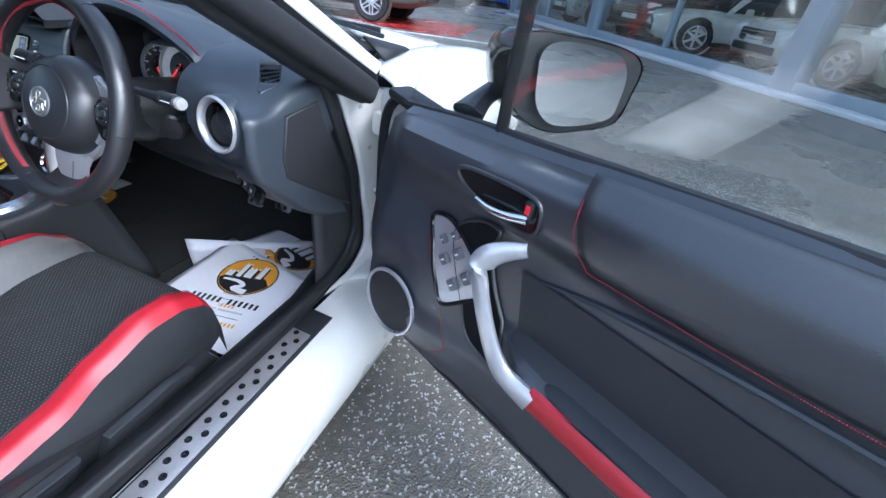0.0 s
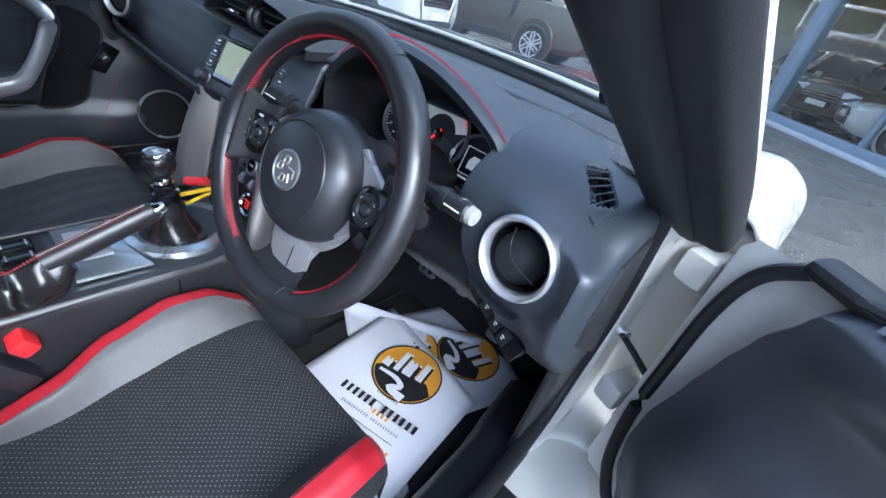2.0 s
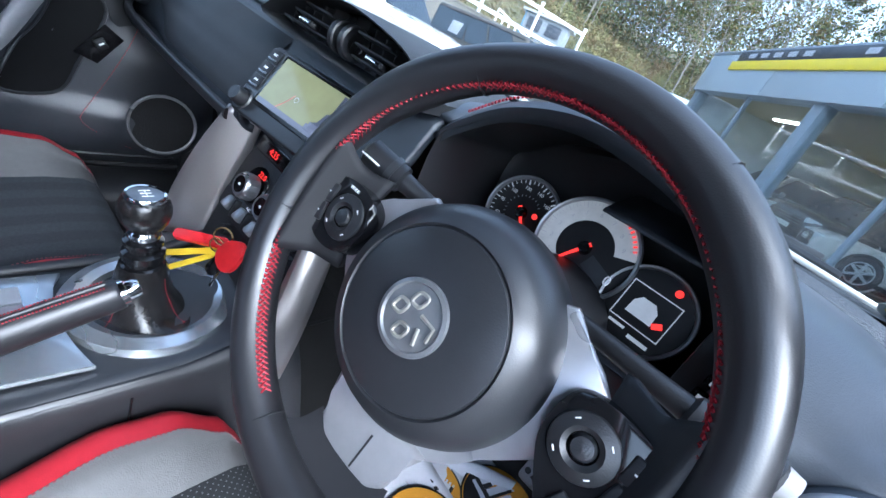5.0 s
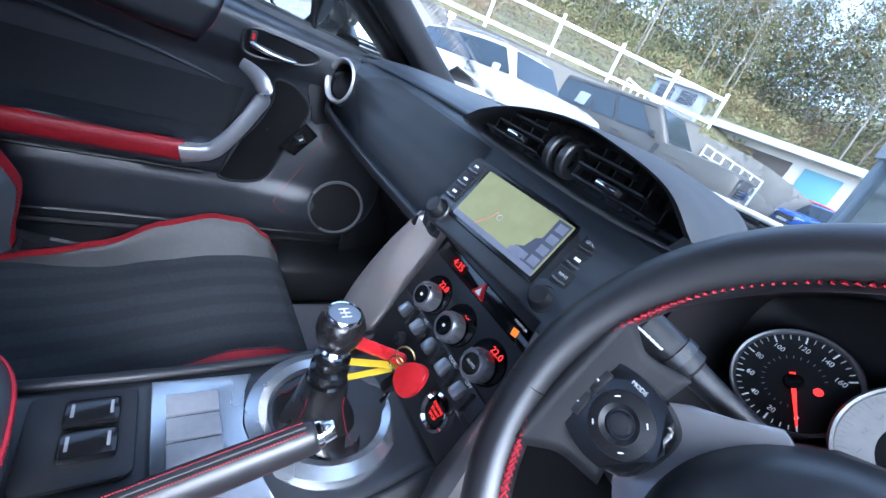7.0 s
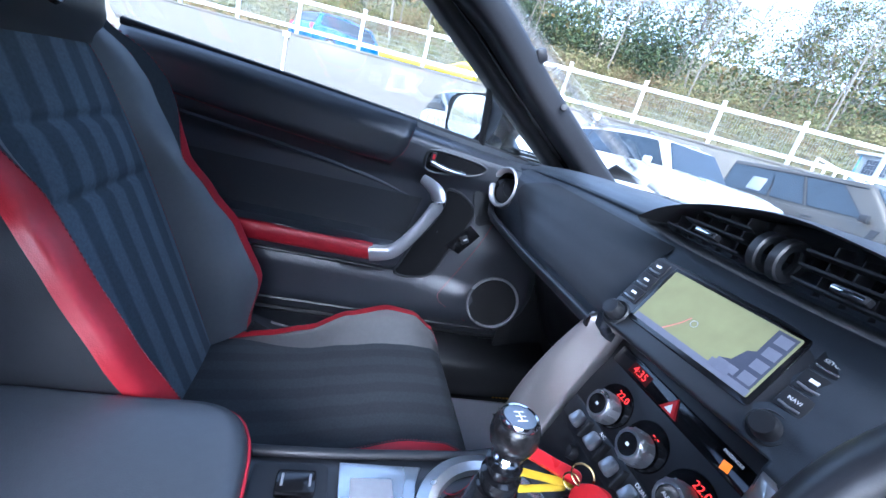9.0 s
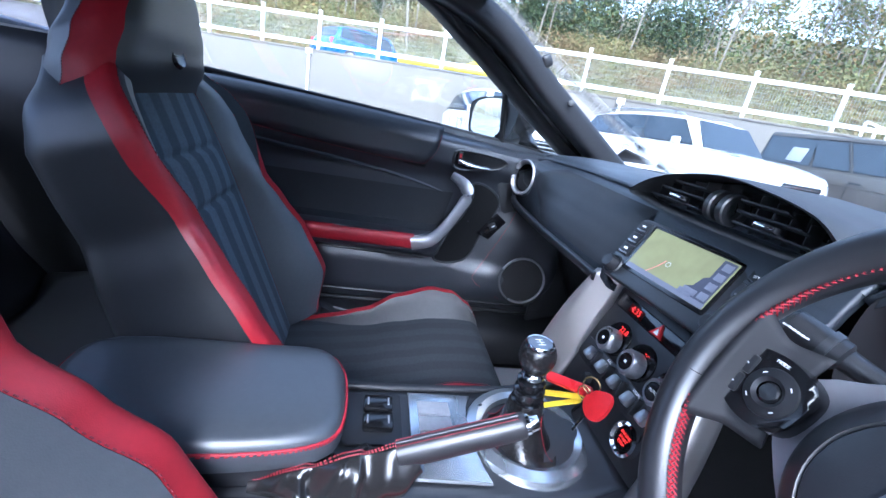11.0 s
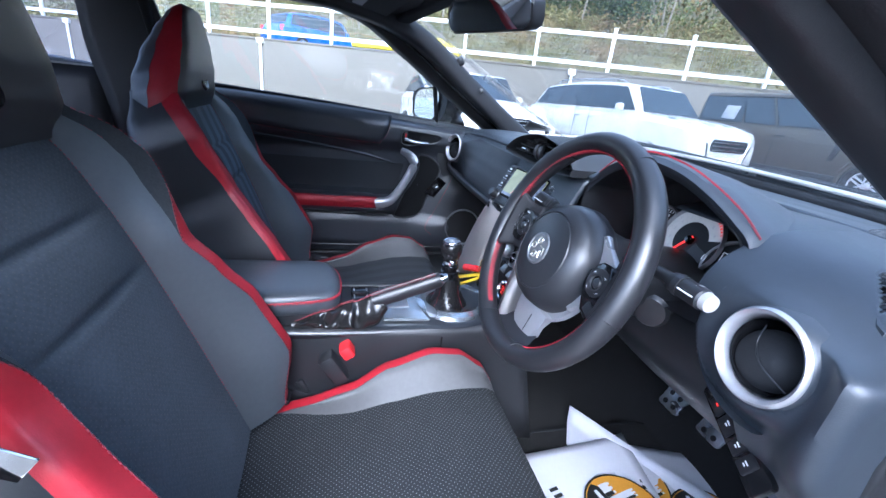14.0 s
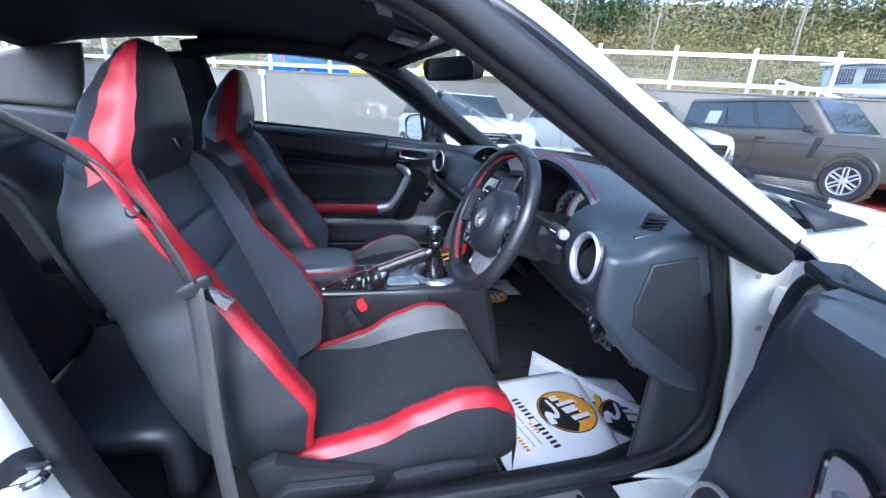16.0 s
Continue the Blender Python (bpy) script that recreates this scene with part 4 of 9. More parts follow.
# ---- the coupe: body ----
body = thing("coupe", "white two-door coupe standing with its driver door open", "car", CAR)


def bar(name, path, w, h, material, n=14, up=(0, 0, 1), r=0.3, owner=None):
    """A rounded trim bar along a path; w across, h along up."""
    pts = [Vector(p) for p in spline(path, n)]
    rws = []
    for i, p in enumerate(pts):
        d = (pts[min(i + 1, n - 1)] - pts[max(i - 1, 0)]).normalized()
        s = d.cross(Vector(up)).normalized()
        u = s.cross(d)
        rws.append([p + s * x + u * y for x, y in rrect(w, h, r * min(w, h), 3)])
    return part(name, rows_bm(rws, closed=True, cap=True), material, owner or body)


def sheet(name, ctrl, nu, nv, material, t, owner=None, off=1.0, label=""):
    return solid(part(name, surf(ctrl, nu, nv), material, owner or body, label), t, off)


for sd in (1, -1):
    # pillar trim inside, the painted pillar outside it, the rubber seals between
    bar("pillar_trim", [(0.725, 0.40, 0.815), (0.702, 0.30, 0.862), (0.686, 0.20, 0.922), (0.669, 0.10, 0.982), (0.648, -0.01, 1.05), (0.615, -0.14, 1.13), (0.578, -0.30, 1.192), (0.56, -0.60, 1.20), (0.57, -0.85, 1.16)] if sd > 0 else [(sd * 0.66, 0.40, 0.845), (sd * 0.63, 0.15, 1.005), (sd * 0.60, -0.05, 1.135), (sd * 0.57, -0.28, 1.195), (sd * 0.56, -0.60, 1.20), (sd * 0.57, -0.85, 1.16)], 0.06 if sd > 0 else 0.08, 0.06, M["pillarskin"], 30)
    bar("pillar_paint", [(sd * 0.758, 0.40, 0.862), (sd * 0.727, 0.245, 0.957), (sd * 0.692, 0.085, 1.057), (sd * 0.657, -0.075, 1.157), (sd * 0.628, -0.29, 1.24), (sd * 0.61, -0.62, 1.275), (sd * 0.62, -1.0, 1.24), (sd * 0.64, -1.5, 1.08)], 0.022, 0.028, M["white"], 40)
    bar("screen_edge_band", [(sd * x, y, z) for x, y, z in ((0.742, 0.40, 0.84), (0.720, 0.30, 0.893), (0.701, 0.20, 0.955), (0.682, 0.10, 1.016), (0.661, 0.0, 1.078), (0.633, -0.13, 1.152), (0.60, -0.29, 1.215))], 0.05, 0.056, M["gloss"], 26)
    bar("door_seal", [(sd * 0.748, 0.375, 0.82), (sd * 0.724, 0.235, 0.905), (sd * 0.690, 0.08, 1.00), (sd * 0.655, -0.08, 1.10), (sd * 0.620, -0.26, 1.19), (sd * 0.590, -0.61, 1.228), (sd * 0.60, -0.80, 1.19)], 0.07, 0.048, M["rubber"], 26)
    bar("drip_seal", [(sd * 0.762, 0.36, 0.845), (sd * 0.735, 0.20, 0.94), (sd * 0.699, 0.04, 1.04), (sd * 0.663, -0.12, 1.14), (sd * 0.622, -0.30, 1.222), (sd * 0.604, -0.61, 1.243), (sd * 0.61, -0.80, 1.215)], 0.018, 0.018, M["gloss"], 26)
net = [[(x * 0.60, y, z - 0.03 * abs(x) ** 2.5) for x in (-1, -0.6, 0, 0.6, 1)] for y, z in ((-0.08, 1.195), (-0.35, 1.235), (-0.75, 1.245), (-1.15, 1.20), (-1.35, 1.15))]
sheet("headlining", net, 16, 16, M["liner"], 0.012)
net = [[(x * 0.64, y, z - 0.035 * abs(x) ** 2.5) for x in (-1, -0.6, 0, 0.6, 1)] for y, z in ((-0.06, 1.225), (-0.35, 1.28), (-0.75, 1.295), (-1.15, 1.255), (-1.38, 1.20))]
sheet("roof", net, 16, 16, M["white"], 0.01)
bar("header_trim", [(-0.56, -0.10, 1.175), (-0.3, -0.03, 1.20), (0, 0.0, 1.205), (0.3, -0.03, 1.20), (0.56, -0.10, 1.175)], 0.05, 0.03, M["liner"], 18)
# visors lie against the roof lining
for sd in (1, -1):
    v = part("sun_visor", box(0.36, 0.15, 0.018, pose(sd * 0.33, -0.20, 1.193, -9, sd * 3, sd * -8), 0.007), M["liner"], body)
    part("visor_label", box(0.11, 0.028, 0.002, pose(sd * 0.40, -0.235, 1.179, -9, sd * 3, sd * -8)), mat("visor_sticker", (0.3, 0.31, 0.33), 0.6), v, "pale grey warning sticker")
lamp = part("roof_lamp", box(0.14, 0.10, 0.018, pose(0.0, -0.13, 1.197, -8, 0, 0), 0.006), M["plastic"], body)
for x in (-0.03, 0.03):
    part("lamp_lens", box(0.035, 0.05, 0.004, pose(x, -0.13, 1.186, -8, 0, 0), 0.001), mat("lamp_lens", (0.4, 0.42, 0.45), 0.25), lamp)
# floor
net = [[(x, y, z) for x in (-0.66, 0, 0.66)] for y, z in ((-1.5, 0.30), (-0.9, 0.24), (-0.2, 0.185), (0.35, 0.185), (0.52, 0.19), (0.66, 0.27), (0.80, 0.42), (0.90, 0.75))]
sheet("floor_carpet", net, 24, 8, M["carpet"], 0.02, off=-1)
part("floor_pan", box(1.64, 2.6, 0.03, pose(0, -0.35, 0.145), 0.01), M["rubber"], body)
for sd in (1, -1):
    ys = (-1.0, -0.5, 0, 0.25, 0.36, 0.42)
    prof = [(0.60, 0.20), (0.612, 0.280), (0.630, 0.300), (0.655, 0.310), (0.700, 0.324), (0.714, 0.321)]
    part("sill_trim", rows_bm([[(sd * (x - 0.02 * smoothstep(0.2, 0.42, y)), y, z + 0.03 * smoothstep(0.2, 0.45, y)) for x, z in prof] for y in ys]), M["plastic2"], body)
    prof = [(0.712, 0.312), (0.735, 0.314), (0.775, 0.313), (0.80, 0.31), (0.83, 0.295), (0.862, 0.265), (0.875, 0.22), (0.86, 0.15), (0.80, 0.13)]
    part("sill_paint", rows_bm([[(sd * x, y, z) for x, z in prof] for y in (-1.0, -0.5, 0, 0.3, 0.62)]), M["white"], body)
    if sd > 0:
        bar("sill_seal", [(0.695, -0.75, 0.345), (0.70, -0.3, 0.345), (0.70, 0.15, 0.345), (0.697, 0.33, 0.36), (0.694, 0.41, 0.43), (0.696, 0.416, 0.51), (0.699, 0.395, 0.62), (0.70, 0.36, 0.70), (0.70, 0.322, 0.79), (0.70, 0.30, 0.84)], 0.026, 0.026, M["rubber"], 50, up=(1, 0, 0.2))
        # drilled tread plate
        pl = part("tread_plate", box(0.048, 0.62, 0.004, pose(0.748, -0.175, 0.3215, 0, 3, 1.5), 0.0015), M["brushed"], body, "brushed steel plate with round holes")
        for i in range(30):
            part("plate_hole", lathe([(0, 0.0026), (0.0050, 0.0026), (0.0062, 0.0031), (0.0068, 0.0022)], 10, pose(0.748 + (0.008 if i % 2 else -0.008) - (-0.175 + 0.3 - i * 0.0205 + 0.175) * 0.026, 0.125 - i * 0.0205, 0.3215, 0, 3, 0)), M["gloss"], pl)
        part("plate_base", box(0.062, 0.72, 0.005, pose(0.748, -0.15, 0.317, 0, 3, 1.5), 0.002), M["plastic2"], body)
part("firewall", box(1.44, 0.03, 0.66, pose(0, 0.80, 0.52, 12, 0, 0), 0.01), M["carpet"], body)
for sd in (1, -1):
    sheet("kick_panel", [[(sd * 0.675, 0.27, z), (sd * 0.685, 0.45, z), (sd * 0.67, 0.86, z)] for z in (0.17, 0.5, 0.84)], 6, 8, M["plastic2"], 0.012)
# screen, bonnet, wings
net = [[(x * w, y + 0.13 * (1 - x * x), z) for x in (-1, -0.5, 0, 0.5, 1)] for y, z, w in ((0.60, 0.845, 0.70), (0.2, 1.045, 0.665), (-0.12, 1.215, 0.58))]
pane(part("windscreen", surf(net, 12, 16), M["glass"], body))
bar("scuttle", [(-0.68, 0.60, 0.845), (-0.35, 0.70, 0.85), (0, 0.735, 0.852), (0.35, 0.70, 0.85), (0.68, 0.60, 0.845)], 0.10, 0.03, M["rubber"], 20)
for x0, x1 in ((0.60, 0.02), (0.05, -0.52)):
    w = part("wiper_arm", tube([(x0, 0.70 if x0 > 0.3 else 0.80, 0.875), ((x0 + x1) / 2, 0.76, 0.885), (x1, 0.755, 0.885)], 0.007, 6, 10), M["rubber"], body)
    part("wiper_blade", box(abs(x0 - x1) * 0.9, 0.012, 0.022, pose((x0 + x1) / 2, 0.735, 0.88), 0.004), M["rubber"], w)
net = [[(x * 0.71, y + 0.05 * (1 - x * x), z + 0.025 * (1 - x * x)) for x in (-1, -0.5, 0, 0.5, 1)] for y, z in ((0.66, 0.855), (1.0, 0.825), (1.4, 0.74), (1.72, 0.60))]
sheet("bonnet", net, 14, 14, M["white"], 0.01)
for sd in (1, -1):
    net = [[(sd * x, y, z) for x, y, z in r] for r in ([(0.715, 0.43, 0.858), (0.71, 0.72, 0.868), (0.71, 1.05, 0.835), (0.68, 1.45, 0.74), (0.60, 1.70, 0.62)],
           [(0.795, 0.42, 0.835), (0.79, 0.75, 0.86), (0.80, 1.05, 0.835), (0.79, 1.45, 0.74), (0.68, 1.74, 0.58)], [(0.845, 0.44, 0.74), (0.85, 0.75, 0.78), (0.87, 1.05, 0.78), (0.86, 1.45, 0.68), (0.72, 1.77, 0.50)],
           [(0.872, 0.48, 0.58), (0.868, 0.72, 0.60), (0.885, 1.05, 0.68), (0.88, 1.45, 0.60), (0.74, 1.78, 0.40)], [(0.86, 0.52, 0.28), (0.86, 0.66, 0.30), (0.86, 0.80, 0.50), (0.86, 1.45, 0.45), (0.72, 1.76, 0.25)])]
    sheet("front_wing", net, 18, 22, M["white"], 0.008, off=-1)
    solid(part("wing_vent", rows_bm([[(sd * 0.699, 0.446, 0.908), (sd * 0.727, 0.445, 0.890), (sd * 0.755, 0.445, 0.870)], [(sd * 0.712, 0.50, 0.897), (sd * 0.729, 0.505, 0.886), (sd * 0.750, 0.51, 0.874)], [(sd * 0.730, 0.58, 0.880), (sd * 0.736, 0.58, 0.878), (sd * 0.742, 0.58, 0.876)]]), M["rubber"], body, "black triangular trim behind the bonnet"), 0.006, 0)
    wheel = part("front_wheel", lathe([(0.20, 0.10), (0.29, 0.105), (0.312, 0.09), (0.316, 0.0), (0.312, -0.09), (0.22, -0.1)], 40, pose(sd * 0.77, 1.10, 0.31, 0, 90, 0)), M["rubber"], body)
    part("rim", lathe([(0.02, 0.07), (0.10, 0.06), (0.19, 0.08), (0.215, 0.10)], 30, pose(sd * 0.77, 1.10, 0.31, 0, sd * 90, 0)), M["silver"], wheel)
part("bumper", surf([[(-0.74, 1.70, z), (-0.5, 1.86 + d, z), (0, 1.93 + d, z), (0.5, 1.86 + d, z), (0.74, 1.70, z)] for z, d in ((0.60, -0.12), (0.50, 0), (0.35, 0.02), (0.2, -0.05))], 10, 16), M["white"], body)
# hinge pillar with bolts and door check strap
prof = [(0.812, 0.342), (0.74, 0.372), (0.66, 0.405), (0.60, 0.424), (0.53, 0.435), (0.44, 0.452), (0.37, 0.443), (0.325, 0.37), (0.312, 0.26)]
net = [[(x + e, y + d, z) for z, y in prof] for x, d, e in ((0.700, 0.0, 0), (0.712, 0.05, 0), (0.722, 0.09, 0.0), (0.76, 0.125, 0), (0.81, 0.14, 0.0))]
sheet("hinge_pillar", net, 14, 40, M["white"], 0.012, off=-1)
for y, z in ((0.402, 0.777), (0.445, 0.669)):
    part("hinge_bolt", lathe([(0, 0.010), (0.006, 0.010), (0.0075, 0.004), (0.013, 0.003), (0.014, 0.0)], 12, facing((0.7135, y, z), (1, -0.25, 0))), M["silver"], body)
for z in (0.74, 0.45):
    h = part("door_hinge", box(0.05, 0.09, 0.055, pose(0.775, 0.455, z, 0, 0, -20), 0.01), M["white"], body)
    part("hinge_pin", lathe([(0, 0.04), (0.011, 0.038), (0.011, -0.038), (0, -0.04)], 12, pose(0.80, 0.42, z)), M["silver"], h)
strap = part("check_strap", tube([(0.722, 0.470, 0.545), (0.76, 0.45, 0.535), (0.83, 0.40, 0.52)], 0.008, 8, flat=0.5), M["plastic2"], body)
part("strap_pivot", lathe([(0, 0.016), (0.009, 0.016), (0.012, 0.0)], 12, facing((0.722, 0.470, 0.547), (1, -0.4, 0.1))), M["chrome"], strap)
stk = part("lock_striker", lathe([(0, 0.006), (0.022, 0.005), (0.030, 0.0)], 20, facing((0.752, -0.702, 0.567), (0.5, 0.85, 0))), M["plastic2"], body)
part("striker_loop", tube([(0.745, -0.702, 0.567), (0.752, -0.672, 0.572), (0.775, -0.672, 0.570), (0.778, -0.702, 0.565)], 0.006, 8, 12), M["chrome"], stk)
# rear: lock pillar, quarter trim, windows, rear seat
for sd in (1, -1):
    net = [[(sd * x, y, z) for x, y, z in r] for r in ([(0.585, -0.80, 1.17), (0.63, -0.76, 0.98), (0.66, -0.73, 0.80), (0.675, -0.70, 0.55), (0.67, -0.68, 0.36)], [(0.60, -0.98, 1.14), (0.62, -0.98, 0.98), (0.63, -0.95, 0.80), (0.64, -0.95, 0.55), (0.63, -0.95, 0.36)])]
    sheet("lock_pillar_trim", net, 8, 20, M["plastic"], 0.012)
    net = [[(sd * x, y, z) for x, y, z in r] for r in ([(0.64, -0.800, 0.93), (0.690, -0.758, 0.80), (0.714, -0.710, 0.65), (0.720, -0.666, 0.48), (0.71, -0.64, 0.36), (0.70, -0.605, 0.318)], [(0.655, -0.812, 0.93), (0.705, -0.770, 0.80), (0.745, -0.722, 0.65), (0.775, -0.682, 0.48), (0.775, -0.65, 0.36), (0.775, -0.605, 0.312)], [(0.67, -0.85, 0.93), (0.73, -0.82, 0.80), (0.79, -0.78, 0.65), (0.85, -0.75, 0.48), (0.86, -0.73, 0.36), (0.85, -0.70, 0.27)])]
    sheet("lock_pillar", net, 12, 20, M["white"], 0.01, off=-1)
    bar("lock_seal", [(sd * 0.598, -0.82, 1.175), (sd * 0.638, -0.790, 0.96), (sd * 0.684, -0.745, 0.80), (sd * 0.706, -0.694, 0.62), (sd * 0.708, -0.648, 0.45), (sd * 0.70, -0.60, 0.345)], 0.050, 0.026, M["rubber"], 30, up=(0, 1, 0))
    net = [[(sd * x, y, z) for x, y, z in r] for r in ([(0.64, -0.95, 0.93), (0.62, -1.2, 0.93), (0.60, -1.5, 0.95), (0.56, -1.75, 0.95)], [(0.62, -0.95, 0.70), (0.60, -1.2, 0.70), (0.58, -1.5, 0.75), (0.55, -1.75, 0.8)], [(0.62, -0.95, 0.34), (0.60, -1.2, 0.30), (0.58, -1.5, 0.30), (0.55, -1.75, 0.34)])]
    sheet("quarter_trim", net, 12, 16, M["plastic2"], 0.02)
    net = [[(sd * x, y, z) for x, y, z in r] for r in ([(0.585, -1.18, 1.155), (0.57, -1.35, 1.12), (0.55, -1.55, 1.05)], [(0.60, -1.20, 1.04), (0.585, -1.38, 1.03), (0.56, -1.6, 1.0)], [(0.62, -1.24, 0.93), (0.60, -1.42, 0.94), (0.57, -1.7, 0.95)])]
    sheet("rear_pillar_trim", net, 10, 10, M["beige"], 0.02, label="pale grey rear pillar trim")
    pane(part("quarter_window", surf([[(sd * 0.60, -0.97, 1.15), (sd * 0.605, -1.19, 1.14)], [(sd * 0.65, -0.97, 0.935), (sd * 0.64, -1.25, 0.935)]], 6, 6), M["tint"], body))
    sheet("rear_wing", [[(sd * x, y, z) for x, y, z in r] for r in ([(0.66, -0.95, 0.93), (0.66, -1.3, 0.95), (0.62, -1.9, 0.93)], [(0.86, -0.80, 0.75), (0.88, -1.3, 0.78), (0.80, -2.0, 0.8)], [(0.86, -0.78, 0.35), (0.86, -1.0, 0.40), (0.78, -2.0, 0.4)])], 12, 12, M["white"], 0.01)
pane(part("rear_window", surf([[(-0.50, -1.36, 1.16), (0, -1.38, 1.19), (0.50, -1.36, 1.16)], [(-0.52, -1.85, 0.96), (0, -1.9, 0.98), (0.52, -1.85, 0.96)]], 8, 10), M["tint"], body))
sheet("boot_lid", [[(-0.62, -1.85, 0.95), (0, -1.9, 0.97), (0.62, -1.85, 0.95)], [(-0.62, -2.1, 0.96), (0, -2.2, 0.98), (0.62, -2.1, 0.96)], [(-0.6, -2.15, 0.5), (0, -2.25, 0.5), (0.6, -2.15, 0.5)]], 10, 12, M["white"], 0.01)
sheet("parcel_shelf", [[(-0.58, -1.28, 0.82), (0, -1.28, 0.82), (0.58, -1.28, 0.82)], [(-0.55, -1.85, 0.93), (0, -1.9, 0.93), (0.55, -1.85, 0.93)]], 6, 6, M["carpet"], 0.02)
bench = thing("rear_bench", "black leather rear seat in two moulded halves", "car seat", CAR)
for sd in (1, -1):
    net = [[(sd * x, y, z) for x, y, z in r] for r in ([(0.05, -1.24, 0.84), (0.18, -1.20, 0.865), (0.42, -1.20, 0.865), (0.57, -1.26, 0.82)], [(0.05, -1.13, 0.74), (0.18, -1.07, 0.74), (0.42, -1.07, 0.74), (0.57, -1.16, 0.72)],
           [(0.05, -1.05, 0.52), (0.18, -0.99, 0.52), (0.42, -0.99, 0.52), (0.57, -1.08, 0.5)], [(0.05, -0.98, 0.38), (0.18, -0.96, 0.38), (0.42, -0.96, 0.38), (0.57, -1.0, 0.38)])]
    sheet("rear_backrest", net, 16, 16, M["leather"], 0.05, bench, -1)
    net = [[(sd * x, y, z) for x, y, z in r] for r in ([(0.05, -1.0, 0.38), (0.2, -1.0, 0.36), (0.40, -1.0, 0.36), (0.56, -1.0, 0.40)], [(0.05, -0.75, 0.43), (0.2, -0.75, 0.41), (0.40, -0.75, 0.41), (0.56, -0.75, 0.44)],
           [(0.05, -0.62, 0.42), (0.2, -0.60, 0.42), (0.40, -0.60, 0.42), (0.56, -0.62, 0.42)], [(0.05, -0.60, 0.27), (0.2, -0.58, 0.27), (0.40, -0.58, 0.27), (0.56, -0.60, 0.27)])]
    sheet("rear_cushion", net, 16, 16, M["leather"], 0.04, bench, -1)
    stitch([(sd * 0.22, -1.045, 0.70), (sd * 0.24, -0.985, 0.52), (sd * 0.24, -0.94, 0.40)], 40, 0.0009, M["redthread"], bench)
bk = part("rear_buckle", box(0.03, 0.028, 0.05, pose(0.02, -0.90, 0.44, 30, 0, 0), 0.006), M["redplastic"], bench, "red rear belt buckle")

